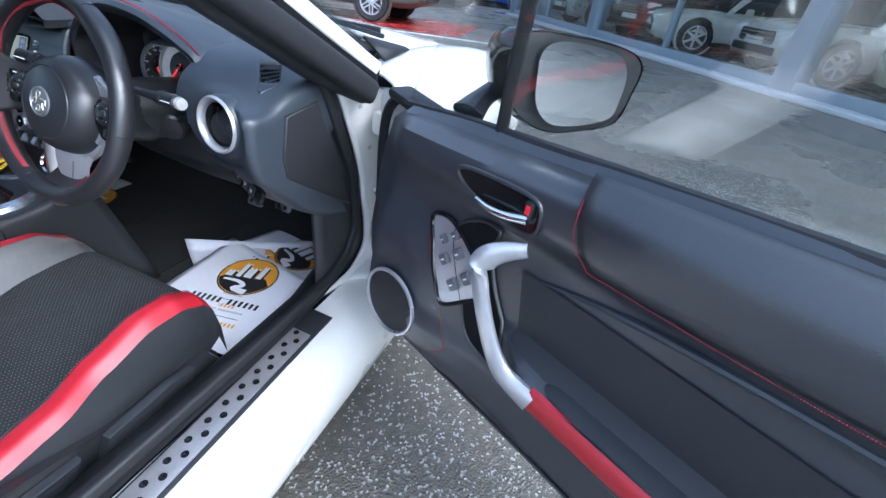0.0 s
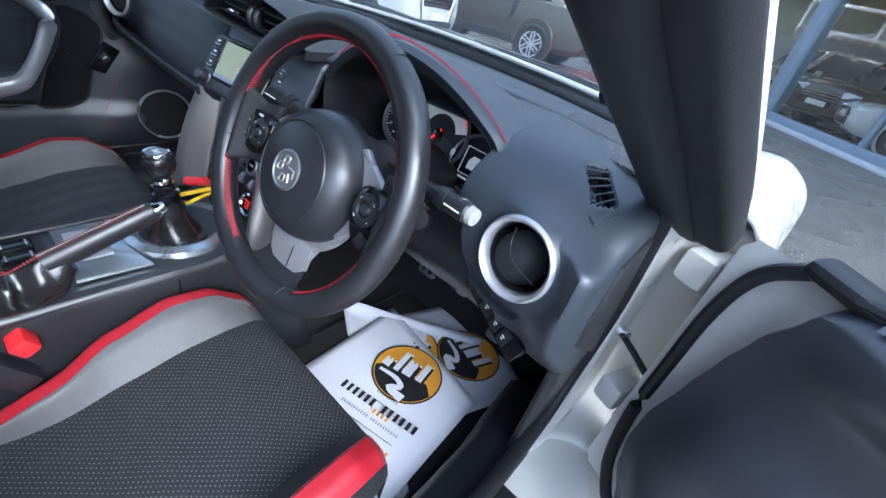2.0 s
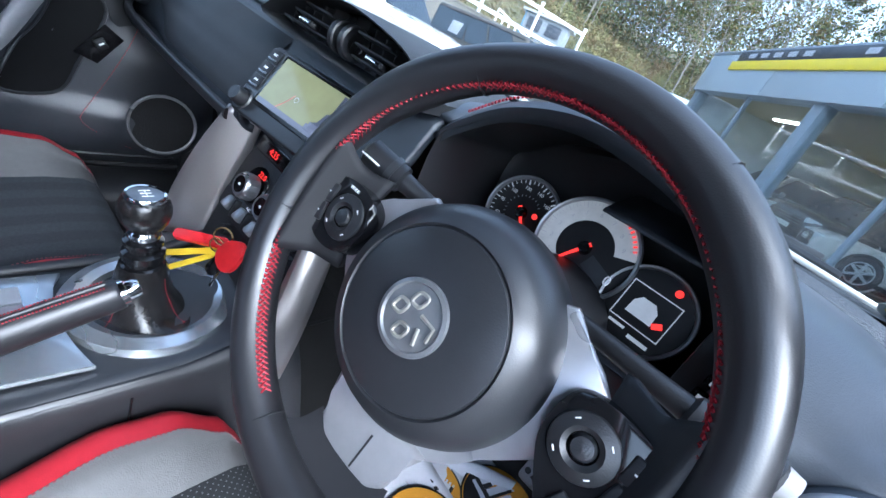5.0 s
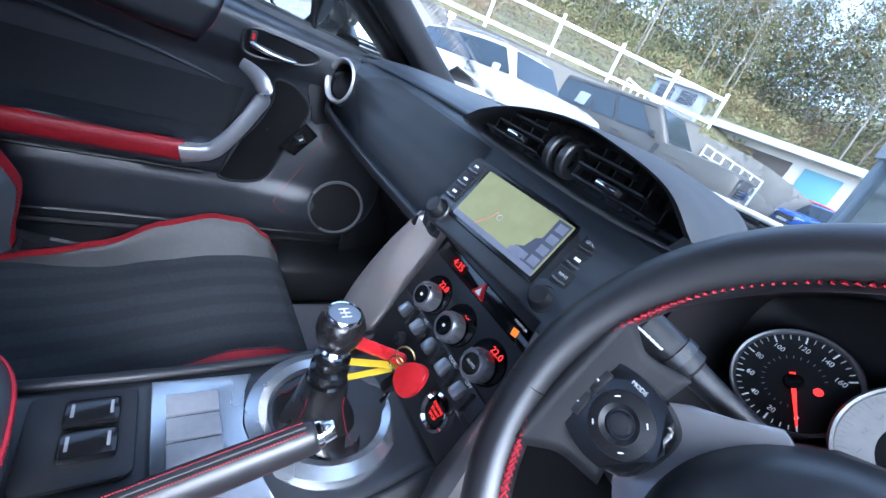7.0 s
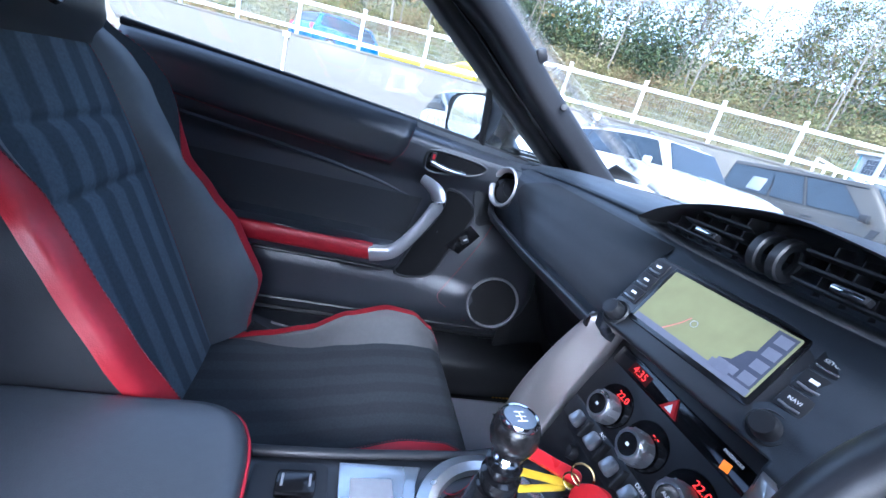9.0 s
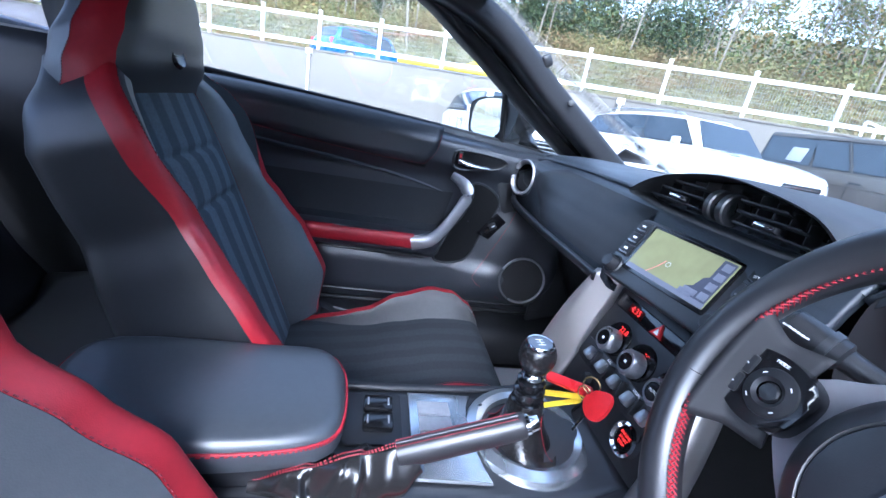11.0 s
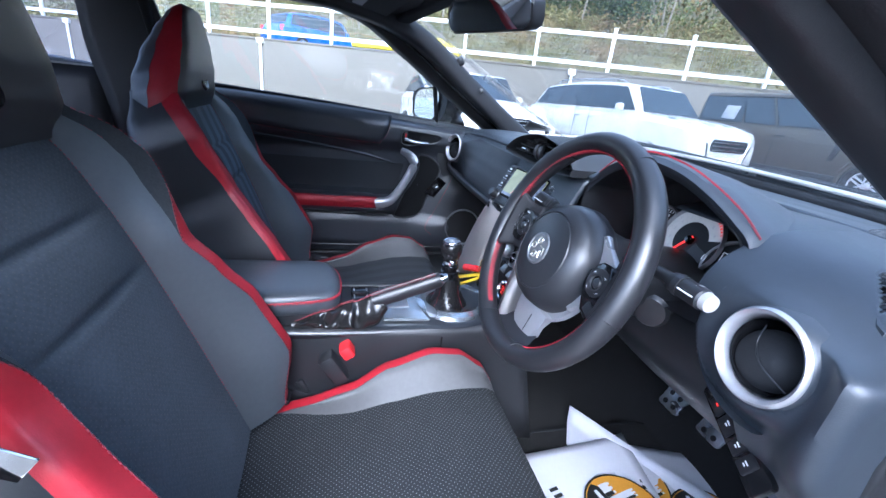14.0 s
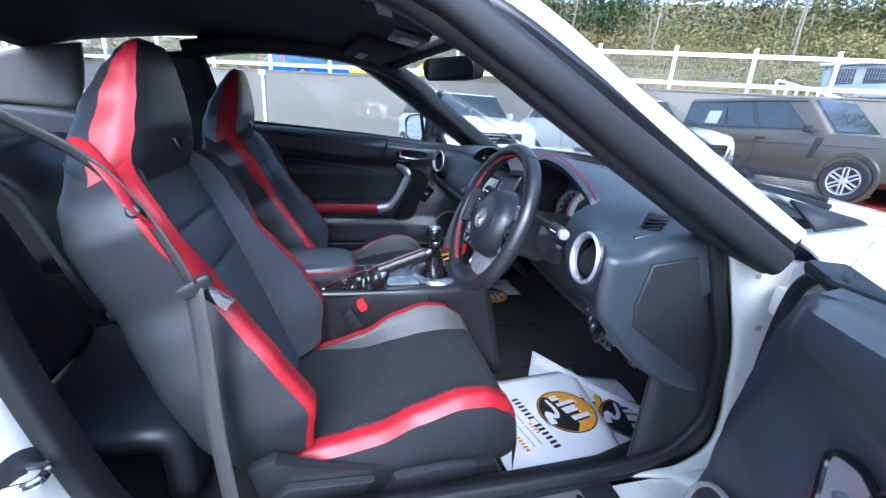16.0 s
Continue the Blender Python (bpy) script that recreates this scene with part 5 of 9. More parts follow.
# ---- seats ----
def seat(cx, label, back, cushion):
    t = thing("front_seat", label, "car seat", CAR @ Matrix.Translation((cx, 0, 0)), "front seats")
    U, N = Vector((0, -0.36, 0.933)), Vector((0, 0.933, 0.36))
    base = Vector((0, -0.43, 0.355))

    def strips(ring, stops, specs):
        for name, a, b, material, both, lab in specs:
            for sd in (1, -1) if both else (1,):
                rws = []
                for h in stops:
                    half = ring(h)[a:b + 1]
                    pts = [Vector((sd * p.x, p.y, p.z)) for p in half]
                    if not both:
                        pts = [Vector((-p.x, p.y, p.z)) for p in half[:0:-1]] + pts
                    rws.append(spline(pts, 3 * len(pts)))
                part(name, rows_bm(rws), material, t, lab, sharp=60)

    # height: half width, bolster, thickness, half insert
    tab = [(0.0, 0.215, 0.06, 0.10, 0.13), (0.10, 0.238, 0.105, 0.12, 0.135), (0.22, 0.246, 0.088, 0.12, 0.14), (0.30, 0.230, 0.066, 0.125, 0.14), (0.37, 0.214, 0.048, 0.125, 0.14), (0.44, 0.220, 0.050, 0.125, 0.135), (0.50, 0.225, 0.047, 0.12, 0.125), (0.535, 0.212, 0.038, 0.114, 0.115), (0.585, 0.178, 0.018, 0.112, 0.09)]

    def ring(h):
        """The back's section: insert, bolster, shoulder wing, red band, side, shell."""
        w, b, th, cw = lerp_table(tab, h)
        ease = smoothstep(0.555, 0.63, h)
        w, b, th, cw = w * (1 - 0.27 * ease), b * (1 - 0.45 * ease), th * (1 - 0.10 * ease), cw * (1 - 0.2 * ease)
        up = smoothstep(0.37, 0.47, h)
        g = 0.006 * (math.exp(-((h - 0.36) / 0.007) ** 2) + math.exp(-((h - 0.456) / 0.007) ** 2)) - 0.005 * math.sin(math.pi * min(1, max(0, (h - 0.36) / 0.096)))

        def mix(p, q):
            return p[0] + (q[0] - p[0]) * up, p[1] + (q[1] - p[1]) * up
        edge = mix((w - 0.045, b - 0.001), (w - 0.009, b))
        roll = mix((w - 0.0455, b - 0.0012), (cw + 0.56 * (w - cw), 0.66 * b))
        mid = mix((cw + 0.45 * (w - 0.045 - cw), 0.62 * b), (cw + 0.28 * (w - cw), 0.40 * b))
        end = mix((w - 0.001, b - 0.015), (w + 0.001, b - 0.036))
        c = [(0, 0.003 - g), (0.5 * cw, 0.002 - g), (cw, -0.002), mid, roll, edge, mix((w - 0.010, b), (w + 0.001, b - 0.008)), end,
             (w - 0.002, end[1] - 0.40 * th), (w - 0.012, -0.85 * th), (w - 0.07, -th), (0, -th - 0.012)]
        return [base + U * h + N * f + Vector((x, 0, 0)) for x, f in c]
    strips(ring, [0.60 * i / 124 for i in range(125)], (("back_insert", 0, 2, M[back], False, "black suede centre panel"),))
    strips(ring, [0.62 * i / 44 for i in range(45)], (("back_bolster", 2, 4, M["greyleather"], True, ""),))
    strips(ring, [0.350 + 0.270 * i / 28 for i in range(29)], (("shoulder_wing", 4, 5, M["suede"], True, "black suede shoulder wing"),))
    strips(ring, [0.62 * i / 52 for i in range(53)], (("red_band", 5, 7, M["red"], True, "red leather edge band"),
           ("side_panel", 7, 10, M["leather"], True, ""), ("back_shell", 10, 11, M["leather"], False, "")))
    # headrest, moulded in one with the back
    ht = [(0.555, 0.180, 0.004, 0.112), (0.60, 0.166, 0.034, 0.140), (0.64, 0.146, 0.055, 0.146), (0.69, 0.117, 0.072, 0.125), (0.73, 0.094, 0.081, 0.085), (0.755, 0.070, 0.084, 0.050), (0.768, 0.040, 0.076, 0.028), (0.773, 0.010, 0.066, 0.008)]

    def hring(h):
        w, f, dp = lerp_table(ht, h)
        c = [(0, f), (0.40 * w, f - 0.012 * dp), (0.70 * w, f - 0.04 * dp), (0.88 * w, f - 0.11 * dp), (0.97 * w, f - 0.28 * dp), (w, f - 0.52 * dp), (0.80 * w, f - 0.87 * dp), (0.45 * w, f - 0.98 * dp), (0, f - dp)]
        return [base + U * h + N * g + Vector((x, 0, 0)) for x, g in c]
    strips(hring, [0.555 + 0.218 * i / 26 for i in range(27)], (("headrest_front", 0, 3, M["leather"], False, ""), ("headrest_red", 3, 5, M["red"], True, "red leather side panel"), ("headrest_back", 5, 8, M["leather"], True, "")))
    hole = hring(0.608)[0] - N * 0.001
    part("headrest_slot", lathe([(0.0, 0.001), (0.014, 0.001), (0.019, 0.003), (0.022, -0.004)], 20, facing(hole, N, U)), M["gloss"], t)
    for sd in (1, -1):
        stitch([Vector((sd * (p.x + 0.001), p.y, p.z)) + N * 0.001 for p in (ring(0.585 * i / 24)[5] for i in range(25))], 90, 0.0008, M["thread"], t)
        stitch([Vector((sd * (p.x + 0.001), p.y, p.z)) for p in (hring(0.575 + 0.185 * i / 24)[5] for i in range(25))], 50, 0.0008, M["thread"], t)
        stitch([Vector((sd * p.x, p.y, p.z)) + N * 0.001 for p in (ring(0.06 + 0.5 * i / 24)[2] for i in range(25))], 80, 0.0006, M["thread"], t)
    # cushion
    ct = [(-0.44, 0.340, 0.0, 0.205), (-0.34, 0.350, 0.012, 0.212), (-0.25, 0.362, 0.024, 0.220), (-0.17, 0.382, 0.050, 0.228), (-0.08, 0.400, 0.062, 0.230), (-0.02, 0.404, 0.054, 0.227), (0.03, 0.402, 0.028, 0.217), (0.055, 0.390, 0.006, 0.208), (0.066, 0.35, 0.0, 0.202), (0.066, 0.30, 0.0, 0.20)]

    def cring(k):
        y = -0.44 + 0.506 * min(1, k)
        z0, b, w = lerp_table(ct, y)
        if k > 1:
            z0, b = 0.35 - (k - 1) * 0.5, 0
        cw = 0.148 + 0.03 * smoothstep(-0.25, -0.40, y)
        c = [(0, z0), (0.5 * cw, z0), (cw, z0 - 0.001), (cw + 0.42 * (w - cw), z0 + 0.62 * b), (w - 0.036, z0 + b), (w - 0.012, z0 + b - 0.001), (w + 0.006, z0 + b - 0.020), (w + 0.012, z0 - 0.05), (w - 0.005, 0.27)]
        return [Vector((x, y, z)) for x, z in c]
    strips(cring, [1 - (1 - i / 34) ** 1.7 for i in range(35)] + [1.05, 1.1, 1.15], (("cushion_insert", 0, 2, M[cushion], False, "black perforated suede centre panel"), ("cushion_bolster", 2, 4, M["bolster"], True, "grey leather bolster"), ("cushion_red_band", 4, 6, M["red"], True, "red leather edge band"), ("cushion_side", 6, 8, M["leather"], True, "")))
    for sd in (1, -1):
        stitch([Vector((sd * (p.x - 0.002), p.y, p.z + 0.001)) for p in (cring(0.15 + 0.82 * i / 24)[4] for i in range(25))], 90, 0.0008, M["thread"], t)
    # plastic valance, levers, runners
    for sd in (1, -1):
        v = part("side_cover", prism([(-0.46, 0.23), (-0.02, 0.235), (0.02, 0.27), (0.0, 0.31), (-0.20, 0.315), (-0.34, 0.345), (-0.44, 0.39), (-0.49, 0.37)], 0.022, Matrix(((0, 0, sd, sd * 0.232), (1, 0, 0, 0), (0, 1, 0, 0), (0, 0, 0, 1))), 0.008), M["plastic2"], t)
        part("runner", box(0.04, 0.50, 0.04, pose(sd * 0.18, -0.20, 0.215), 0.005), M["rubber"], t)
        if sd * cx > 0:
            part("recline_lever", prism([(-0.42, 0.285), (-0.28, 0.295), (-0.26, 0.325), (-0.42, 0.335), (-0.45, 0.31)], 0.018, Matrix(((0, 0, sd, sd * 0.256), (1, 0, 0, 0), (0, 1, 0, 0), (0, 0, 0, 1))), 0.007), M["plastic"], v)
            part("height_lever", prism([(-0.24, 0.285), (-0.06, 0.30), (-0.05, 0.325), (-0.10, 0.335), (-0.22, 0.325)], 0.018, Matrix(((0, 0, sd, sd * 0.256), (1, 0, 0, 0), (0, 1, 0, 0), (0, 0, 0, 1))), 0.007), M["plastic"], v)
    part("seat_pan", box(0.42, 0.44, 0.12, pose(0, -0.20, 0.28), 0.03), M["plastic2"], t)
    return t


def dots(name, base, pitch, col, upright=False):
    """Suede with a grid of small pale perforations."""
    m = mat(name, base, 0.92, var=0.35, scale=60, bump=0.4, bscale=1500)
    n, l = m.node_tree.nodes, m.node_tree.links
    b = n["Principled BSDF"]
    old = b.inputs["Base Color"].links[0].from_socket
    tc, sc, fr, sub, ln, lt, mix = n.new("ShaderNodeTexCoord"), n.new("ShaderNodeVectorMath"), n.new("ShaderNodeVectorMath"), n.new("ShaderNodeVectorMath"), n.new("ShaderNodeVectorMath"), n.new("ShaderNodeMath"), n.new("ShaderNodeMix")
    sc.operation, fr.operation, sub.operation, ln.operation, lt.operation = "MULTIPLY", "FRACTION", "SUBTRACT", "LENGTH", "LESS_THAN"
    rot = n.new("ShaderNodeMapping")
    rot.inputs["Rotation"].default_value = (0, 0, radians(45))
    sc.inputs[1].default_value = (1 / pitch, 1 / pitch, 0)
    if upright:
        rot.inputs["Rotation"].default_value = (0, radians(45), 0)
        sc.inputs[1].default_value = (1 / pitch, 0, 1 / pitch)
    sub.inputs[1].default_value = (0.5, 0, 0.5) if upright else (0.5, 0.5, 0)
    lt.inputs[1].default_value = 0.15
    mix.data_type = "RGBA"
    mix.inputs["B"].default_value = (*col, 1)
    l.new(tc.outputs["Object"], rot.inputs["Vector"])
    l.new(rot.outputs["Vector"], sc.inputs[0])
    l.new(sc.outputs["Vector"], fr.inputs[0])
    l.new(fr.outputs["Vector"], sub.inputs[0])
    l.new(sub.outputs["Vector"], ln.inputs[0])
    l.new(ln.outputs["Value"], lt.inputs[0])
    l.new(lt.outputs[0], mix.inputs["Factor"])
    l.new(old, mix.inputs["A"])
    l.new(mix.outputs["Result"], b.inputs["Base Color"])
    return m


def stripes(name, base, pitch, gain):
    """Suede brushed in broad upright bands."""
    m = mat(name, base, 0.92, var=0.3, scale=60, bump=0.4, bscale=1500)
    n, l = m.node_tree.nodes, m.node_tree.links
    b = n["Principled BSDF"]
    old = b.inputs["Base Color"].links[0].from_socket
    tc, wv, sc, mr = n.new("ShaderNodeTexCoord"), n.new("ShaderNodeTexWave"), n.new("ShaderNodeVectorMath"), n.new("ShaderNodeMapRange")
    wv.bands_direction, wv.wave_profile = "X", "SIN"
    wv.inputs["Scale"].default_value = 0.314 / pitch
    wv.inputs["Distortion"].default_value = 0.3
    mr.inputs["From Min"].default_value, mr.inputs["From Max"].default_value = 0.35, 0.65
    mr.inputs["To Min"].default_value, mr.inputs["To Max"].default_value = 1.0, gain
    sc.operation = "SCALE"
    l.new(tc.outputs["Object"], wv.inputs["Vector"])
    l.new(wv.outputs["Fac"], mr.inputs["Value"])
    l.new(old, sc.inputs[0])
    l.new(mr.outputs["Result"], sc.inputs["Scale"])
    l.new(sc.outputs["Vector"], b.inputs["Base Color"])
    return m


# same suede, light painted in: paler on the lit backs, darker on the cushions
M["perforated"] = dots("shaded_perforated_suede", (0.0115, 0.0122, 0.0135), 0.0062, (0.10, 0.105, 0.11))
M["perforated_lit"] = dots("lit_perforated_suede", (0.050, 0.060, 0.072), 0.0062, (0.075, 0.08, 0.085), True)
M["striped_lit"] = stripes("lit_banded_suede", (0.042, 0.054, 0.066), 0.056, 1.9)
M["striped_shaded"] = stripes("shaded_banded_suede", (0.026, 0.029, 0.033), 0.056, 1.3)
M["thread"] = mat("dark_red_thread", (0.16, 0.02, 0.03), 0.6)
driver_seat = seat(0.355, "black suede and leather driver seat with red bands", "perforated_lit", "perforated")
passenger_seat = seat(-0.355, "black suede passenger seat with red bands beside the console", "striped_lit", "striped_shaded")

# belts
belt = thing("seat_belt", "grey webbing seat belt hanging over the driver seat", "seat belt", CAR)


def web(name, path, w, owner, n=30, side=(0, 1, 0)):
    pts = [Vector(p) for p in spline(path, n)]
    rws = []
    for i, p in enumerate(pts):
        d = (pts[min(i + 1, n - 1)] - pts[max(i - 1, 0)]).normalized()
        s = Vector(side)
        s = (s - d * s.dot(d)).normalized()
        rws.append([p - s * w / 2, p - s * w / 6, p + s * w / 6, p + s * w / 2])
    return solid(part(name, rows_bm(rws), M["belt"], owner), 0.0014, 0)


web("shoulder_webbing", [(0.60, -0.86, 1.06), (0.602, -0.72, 0.978), (0.606, -0.640, 0.930), (0.606, -0.590, 0.868), (0.614, -0.555, 0.805), (0.618, -0.532, 0.752)], 0.030, belt, side=(0.6, 0.6, 0.35))
web("lap_webbing", [(0.618, -0.530, 0.745), (0.632, -0.522, 0.66), (0.640, -0.519, 0.52), (0.642, -0.512, 0.38), (0.640, -0.505, 0.26)], 0.034, belt, side=(0.45, 0.9, 0.1))
part("tongue_body", box(0.016, 0.050, 0.022, pose(0.618, -0.528, 0.748, 28, 0, 10), 0.006), M["plastic"], belt, "grey plastic belt tongue")
part("tongue_plate", box(0.003, 0.022, 0.044, pose(0.606, -0.503, 0.722, 48, 0, 10), 0.0012), M["chrome"], belt, "chromed tongue plate")
part("anchor", box(0.02, 0.05, 0.05, pose(0.655, -0.49, 0.25), 0.008), M["plastic2"], belt)
guide = part("belt_guide", tube([(0.560, -0.668, 0.948), (0.590, -0.640, 0.938), (0.612, -0.606, 0.900), (0.616, -0.586, 0.860), (0.606, -0.574, 0.836)], [0.009, 0.011, 0.011, 0.012, 0.012], 8, 20, flat=0.3), M["red"], belt, "red leather belt guide strap")
part("press_stud", lathe([(0, 0.004), (0.007, 0.004), (0.010, 0.0)], 14, facing((0.620, -0.588, 0.862), (1, 0.2, 0.3))), M["plastic2"], guide)
pb = thing("belt_buckle", "red seat belt buckle beside the driver seat", "buckle", CAR)
part("button", box(0.040, 0.026, 0.030, pose(0.120, -0.258, 0.452, 32, 0, 0), 0.006), M["redplastic"], pb, "bright red release button")
part("housing", box(0.046, 0.034, 0.075, pose(0.118, -0.284, 0.408, 32, 0, 0), 0.007), M["plastic2"], pb)
part("stalk", box(0.022, 0.014, 0.12, pose(0.108, -0.33, 0.32, 25, 0, 0), 0.004), M["plastic2"], pb)
for cxx, sdx in ((0.355, -1), (-0.355, -1), (-0.355, 1)):
    rc = thing("recliner", "black ribbed recliner cover between back and cushion", "seat hinge", CAR, "recliners")
    for i in range(4):
        part("rib", box(0.035, 0.012, 0.010, pose(cxx + sdx * 0.20, -0.375 - 0.012 * i, 0.365 + 0.012 * i, 40, 0, 0), 0.003), M["silver" if i == 1 else "plastic2"], rc)

# ---- steering wheel ----
WHL = CAR @ Matrix.Translation((0.355, 0.024, 0.785)) @ Matrix.Rotation(radians(69.5), 4, "X")
whl = thing("steering_wheel", "black leather steering wheel with red stitching and silver spokes", "steering wheel", WHL)


def polar(r, a, z=0.0):
    return Vector((r * math.cos(radians(a)), r * math.sin(radians(a)), z))


rws = []
for i in range(96):
    a = 360 * i / 96
    fat = 1 + 0.10 * (smoothstep(25, 0, abs((a % 180) - 45 if a < 180 else 99)) + smoothstep(25, 0, abs(a - 135)))
    rws.append([polar(0.1655 + 0.0155 * fat * math.cos(b), a, 0.0175 * fat * math.sin(b)) for b in [2 * math.pi * j / 16 for j in range(16)]])
rim = part("rim", rows_bm(rws, closed=True, wrap=True), M["wheel"], whl)
for a in (62, 118, 188, 352, 250, 290):
    part("rim_seam", lathe([(0.0158, -0.0007), (0.0172, 0.0), (0.0158, 0.0007)], 20, facing(polar(0.1655, a), polar(1, a + 90), (0, 0, 1))), M["rubber"], rim)
# cross stitches on the inside of the rim
for a0, a1 in ((14, 166), (195, 243), (345, 300)):
    bm = bm_new()
    k = int(abs(a1 - a0) / 1.6)
    for i in range(k):
        a, b = a0 + (a1 - a0) * i / k, a0 + (a1 - a0) * (i + 1.5) / k
        for s in (1, -1):
            tube([polar(0.1512, a, 0.0045 + 0.0050 * s), polar(0.1504, b, 0.0045 - 0.0046 * s)], 0.00085, 4, bm=bm, cap=False)
    part("rim_stitching", bm, M["redthread"], rim)
# hub
HUB = Matrix.Translation((0, -0.008, -0.0085))
M["thumb"] = mat("worn_wheel_leather", (0.014, 0.014, 0.016), 0.6, spec=0.4, bump=0.07, bscale=900, vor=True)
M["badge"] = mat("badge_metal", (0.46, 0.44, 0.39), 0.38, 0.7)
M["hub"] = mat("hub_cover_skin", (0.020, 0.021, 0.024), 0.4, spec=0.6, bump=0.08, bscale=900, vor=True)
part("airbag_cover", lathe([(0, 0.0285), (0.030, 0.0278), (0.050, 0.0248), (0.0575, 0.0228), (0.0588, 0.0209), (0.0602, 0.0224), (0.070, 0.0165), (0.078, 0.004), (0.083, -0.012), (0.085, -0.030), (0.078, -0.046)], 64, HUB), M["hub"], whl)
em = part("emblem", lathe([(0, 0.0300), (0.0205, 0.0294), (0.0215, 0.0312), (0.0240, 0.0305), (0.0248, 0.0265)], 40, HUB), mat("emblem_metal", (0.23, 0.235, 0.245), 0.4, 0.6), whl, "round silver emblem with plain slanted shapes")
for x, y in ((-0.0015, 0.0115), (-0.0105, 0.0010), (-0.001, -0.0105)):
    ring = [(x + u + 0.25 * v, y - 0.008 + v, 0.0218) for u, v in rrect(0.0082, 0.0088, 0.0026, 3)]
    part("slanted_ring", tube(ring, 0.0013, 6, closed=True), M["badge"], em)
part("angled_bar", tube([(0.005, -0.003, 0.0218), (0.0165, -0.004, 0.0218), (0.0170, -0.013, 0.0218)], 0.0014, 6), M["badge"], em)
part("angled_bar", tube([(0.0085, -0.010, 0.0218), (0.0115, -0.020, 0.0218)], 0.0014, 6), M["badge"], em)
part("column_shroud", lathe([(0.05, -0.02), (0.062, -0.05), (0.058, -0.16), (0.03, -0.2)], 28), M["plastic"], whl)
for sd in (1, -1):
    # silver plate behind the hub's edge, the leather thumb piece and the switch pad
    plate = part("spoke_plate", prism([(sd * x, y) for x, y in ((0.050, 0.050), (0.064, 0.056), (0.080, 0.044), (0.098, 0.034), (0.112, 0.022), (0.112, -0.012), (0.098, -0.030), (0.084, -0.046), (0.072, -0.060), (0.050, -0.046))], 0.008, Matrix.Translation((0, 0, -0.030)), 0.003), M["satin"], whl, "satin silver spoke plate")
    arm = part("thumb_rest", surf([[(sd * 0.112, 0.044, -0.036), (sd * 0.116, 0.0, -0.034), (sd * 0.108, -0.040, -0.036)], [(sd * 0.138, 0.040, -0.022), (sd * 0.142, 0.0, -0.020), (sd * 0.136, -0.044, -0.022)], [(sd * 0.157, 0.054, 0.001), (sd * 0.157, 0.0, 0.003), (sd * 0.155, -0.056, 0.001)]], 12, 14), M["thumb"], whl)
    solid(arm, 0.014, -1)
    shape = [(0.078, 0.014), (0.086, 0.024), (0.104, 0.027), (0.124, 0.024), (0.134, 0.014), (0.134, -0.010), (0.126, -0.034), (0.114, -0.046), (0.102, -0.044), (0.086, -0.024), (0.078, -0.008)] if sd > 0 else [(0.076, 0.012), (0.086, 0.024), (0.106, 0.028), (0.126, 0.024), (0.136, 0.012), (0.134, -0.012), (0.120, -0.026), (0.098, -0.028), (0.080, -0.018)]
    pad = part("switch_pad", prism(spline([(sd * (x + 0.012), y) for x, y in shape], 44, True), 0.015, Matrix.Translation((0, 0, -0.021)), 0.005, 3), M["gloss"], whl)
    at = Matrix.Translation((sd * 0.112, 0.0, -0.029))
    part("rocker", lathe([(0.0085, 0.0245), (0.0115, 0.0265), (0.0185, 0.0245), (0.0195, 0.022)], 32, at), M["plastic2"], pad)
    part("centre_button", lathe([(0, 0.0268), (0.006, 0.026), (0.0075, 0.023)], 20, at), M["plastic"], pad)
    for i in range(4):
        a = radians(45 + 90 * i)
        part("rocker_mark", box(0.0032, 0.0008, 0.0003, at @ Matrix.Translation((0.015 * math.cos(a), 0.015 * math.sin(a), 0.0256)) @ Matrix.Rotation(a + radians(90), 4, "Z")), M["print"], pad)
    for i in range(2):
        b = part("side_button", box(0.013, 0.016, 0.004, Matrix.Translation((sd * 0.1385, 0.009 - 0.018 * i, -0.0055)) @ Matrix.Rotation(radians(-8 * sd * i), 4, "Z"), 0.0015), M["plastic2"], pad)
        part("button_mark", box(0.005, 0.001, 0.0003, Matrix.Translation((sd * 0.1385, 0.009 - 0.018 * i, -0.0033))), M["print"], b)
    if sd < 0:
        words("pad_word", "MODE", 0.0036, Matrix.Translation((sd * 0.118, 0.0225, -0.0053)), M["print"], pad, 0.0002)
    else:
        part("lower_button", box(0.016, 0.014, 0.004, Matrix.Translation((0.123, -0.0325, -0.0055)) @ Matrix.Rotation(radians(-20), 4, "Z"), 0.0015), M["plastic2"], pad)
for sd in (1,):
    ang = [-78 + 54 * i / 12 for i in range(13)]
    bow = [(sd * (0.098 - 0.010 * i / 12) * math.cos(radians(a)), -0.008 + (0.098 - 0.010 * i / 12) * math.sin(radians(a))) for i, a in enumerate(ang)] + [(sd * 0.076 * math.cos(radians(a)), -0.008 + 0.076 * math.sin(radians(a))) for a in ang[::-1]]
    part("lower_bow", prism(bow, 0.010, Matrix.Translation((0, 0, -0.040)), 0.003), M["satin"], whl, "satin silver bow under the hub")
leg = part("lower_spoke", prism([(-0.046, -0.088), (0.048, -0.088), (0.038, -0.110), (0.038, -0.126), (0.028, -0.138), (-0.022, -0.140), (-0.035, -0.128), (-0.034, -0.110)], 0.010, Matrix.Translation((0, 0, -0.034)), 0.004, 3), M["satin"], whl, "satin silver lower spoke")
part("spoke_groove", box(0.0016, 0.030, 0.002, Matrix.Translation((0.010, -0.120, -0.0245))), M["plastic"], leg)
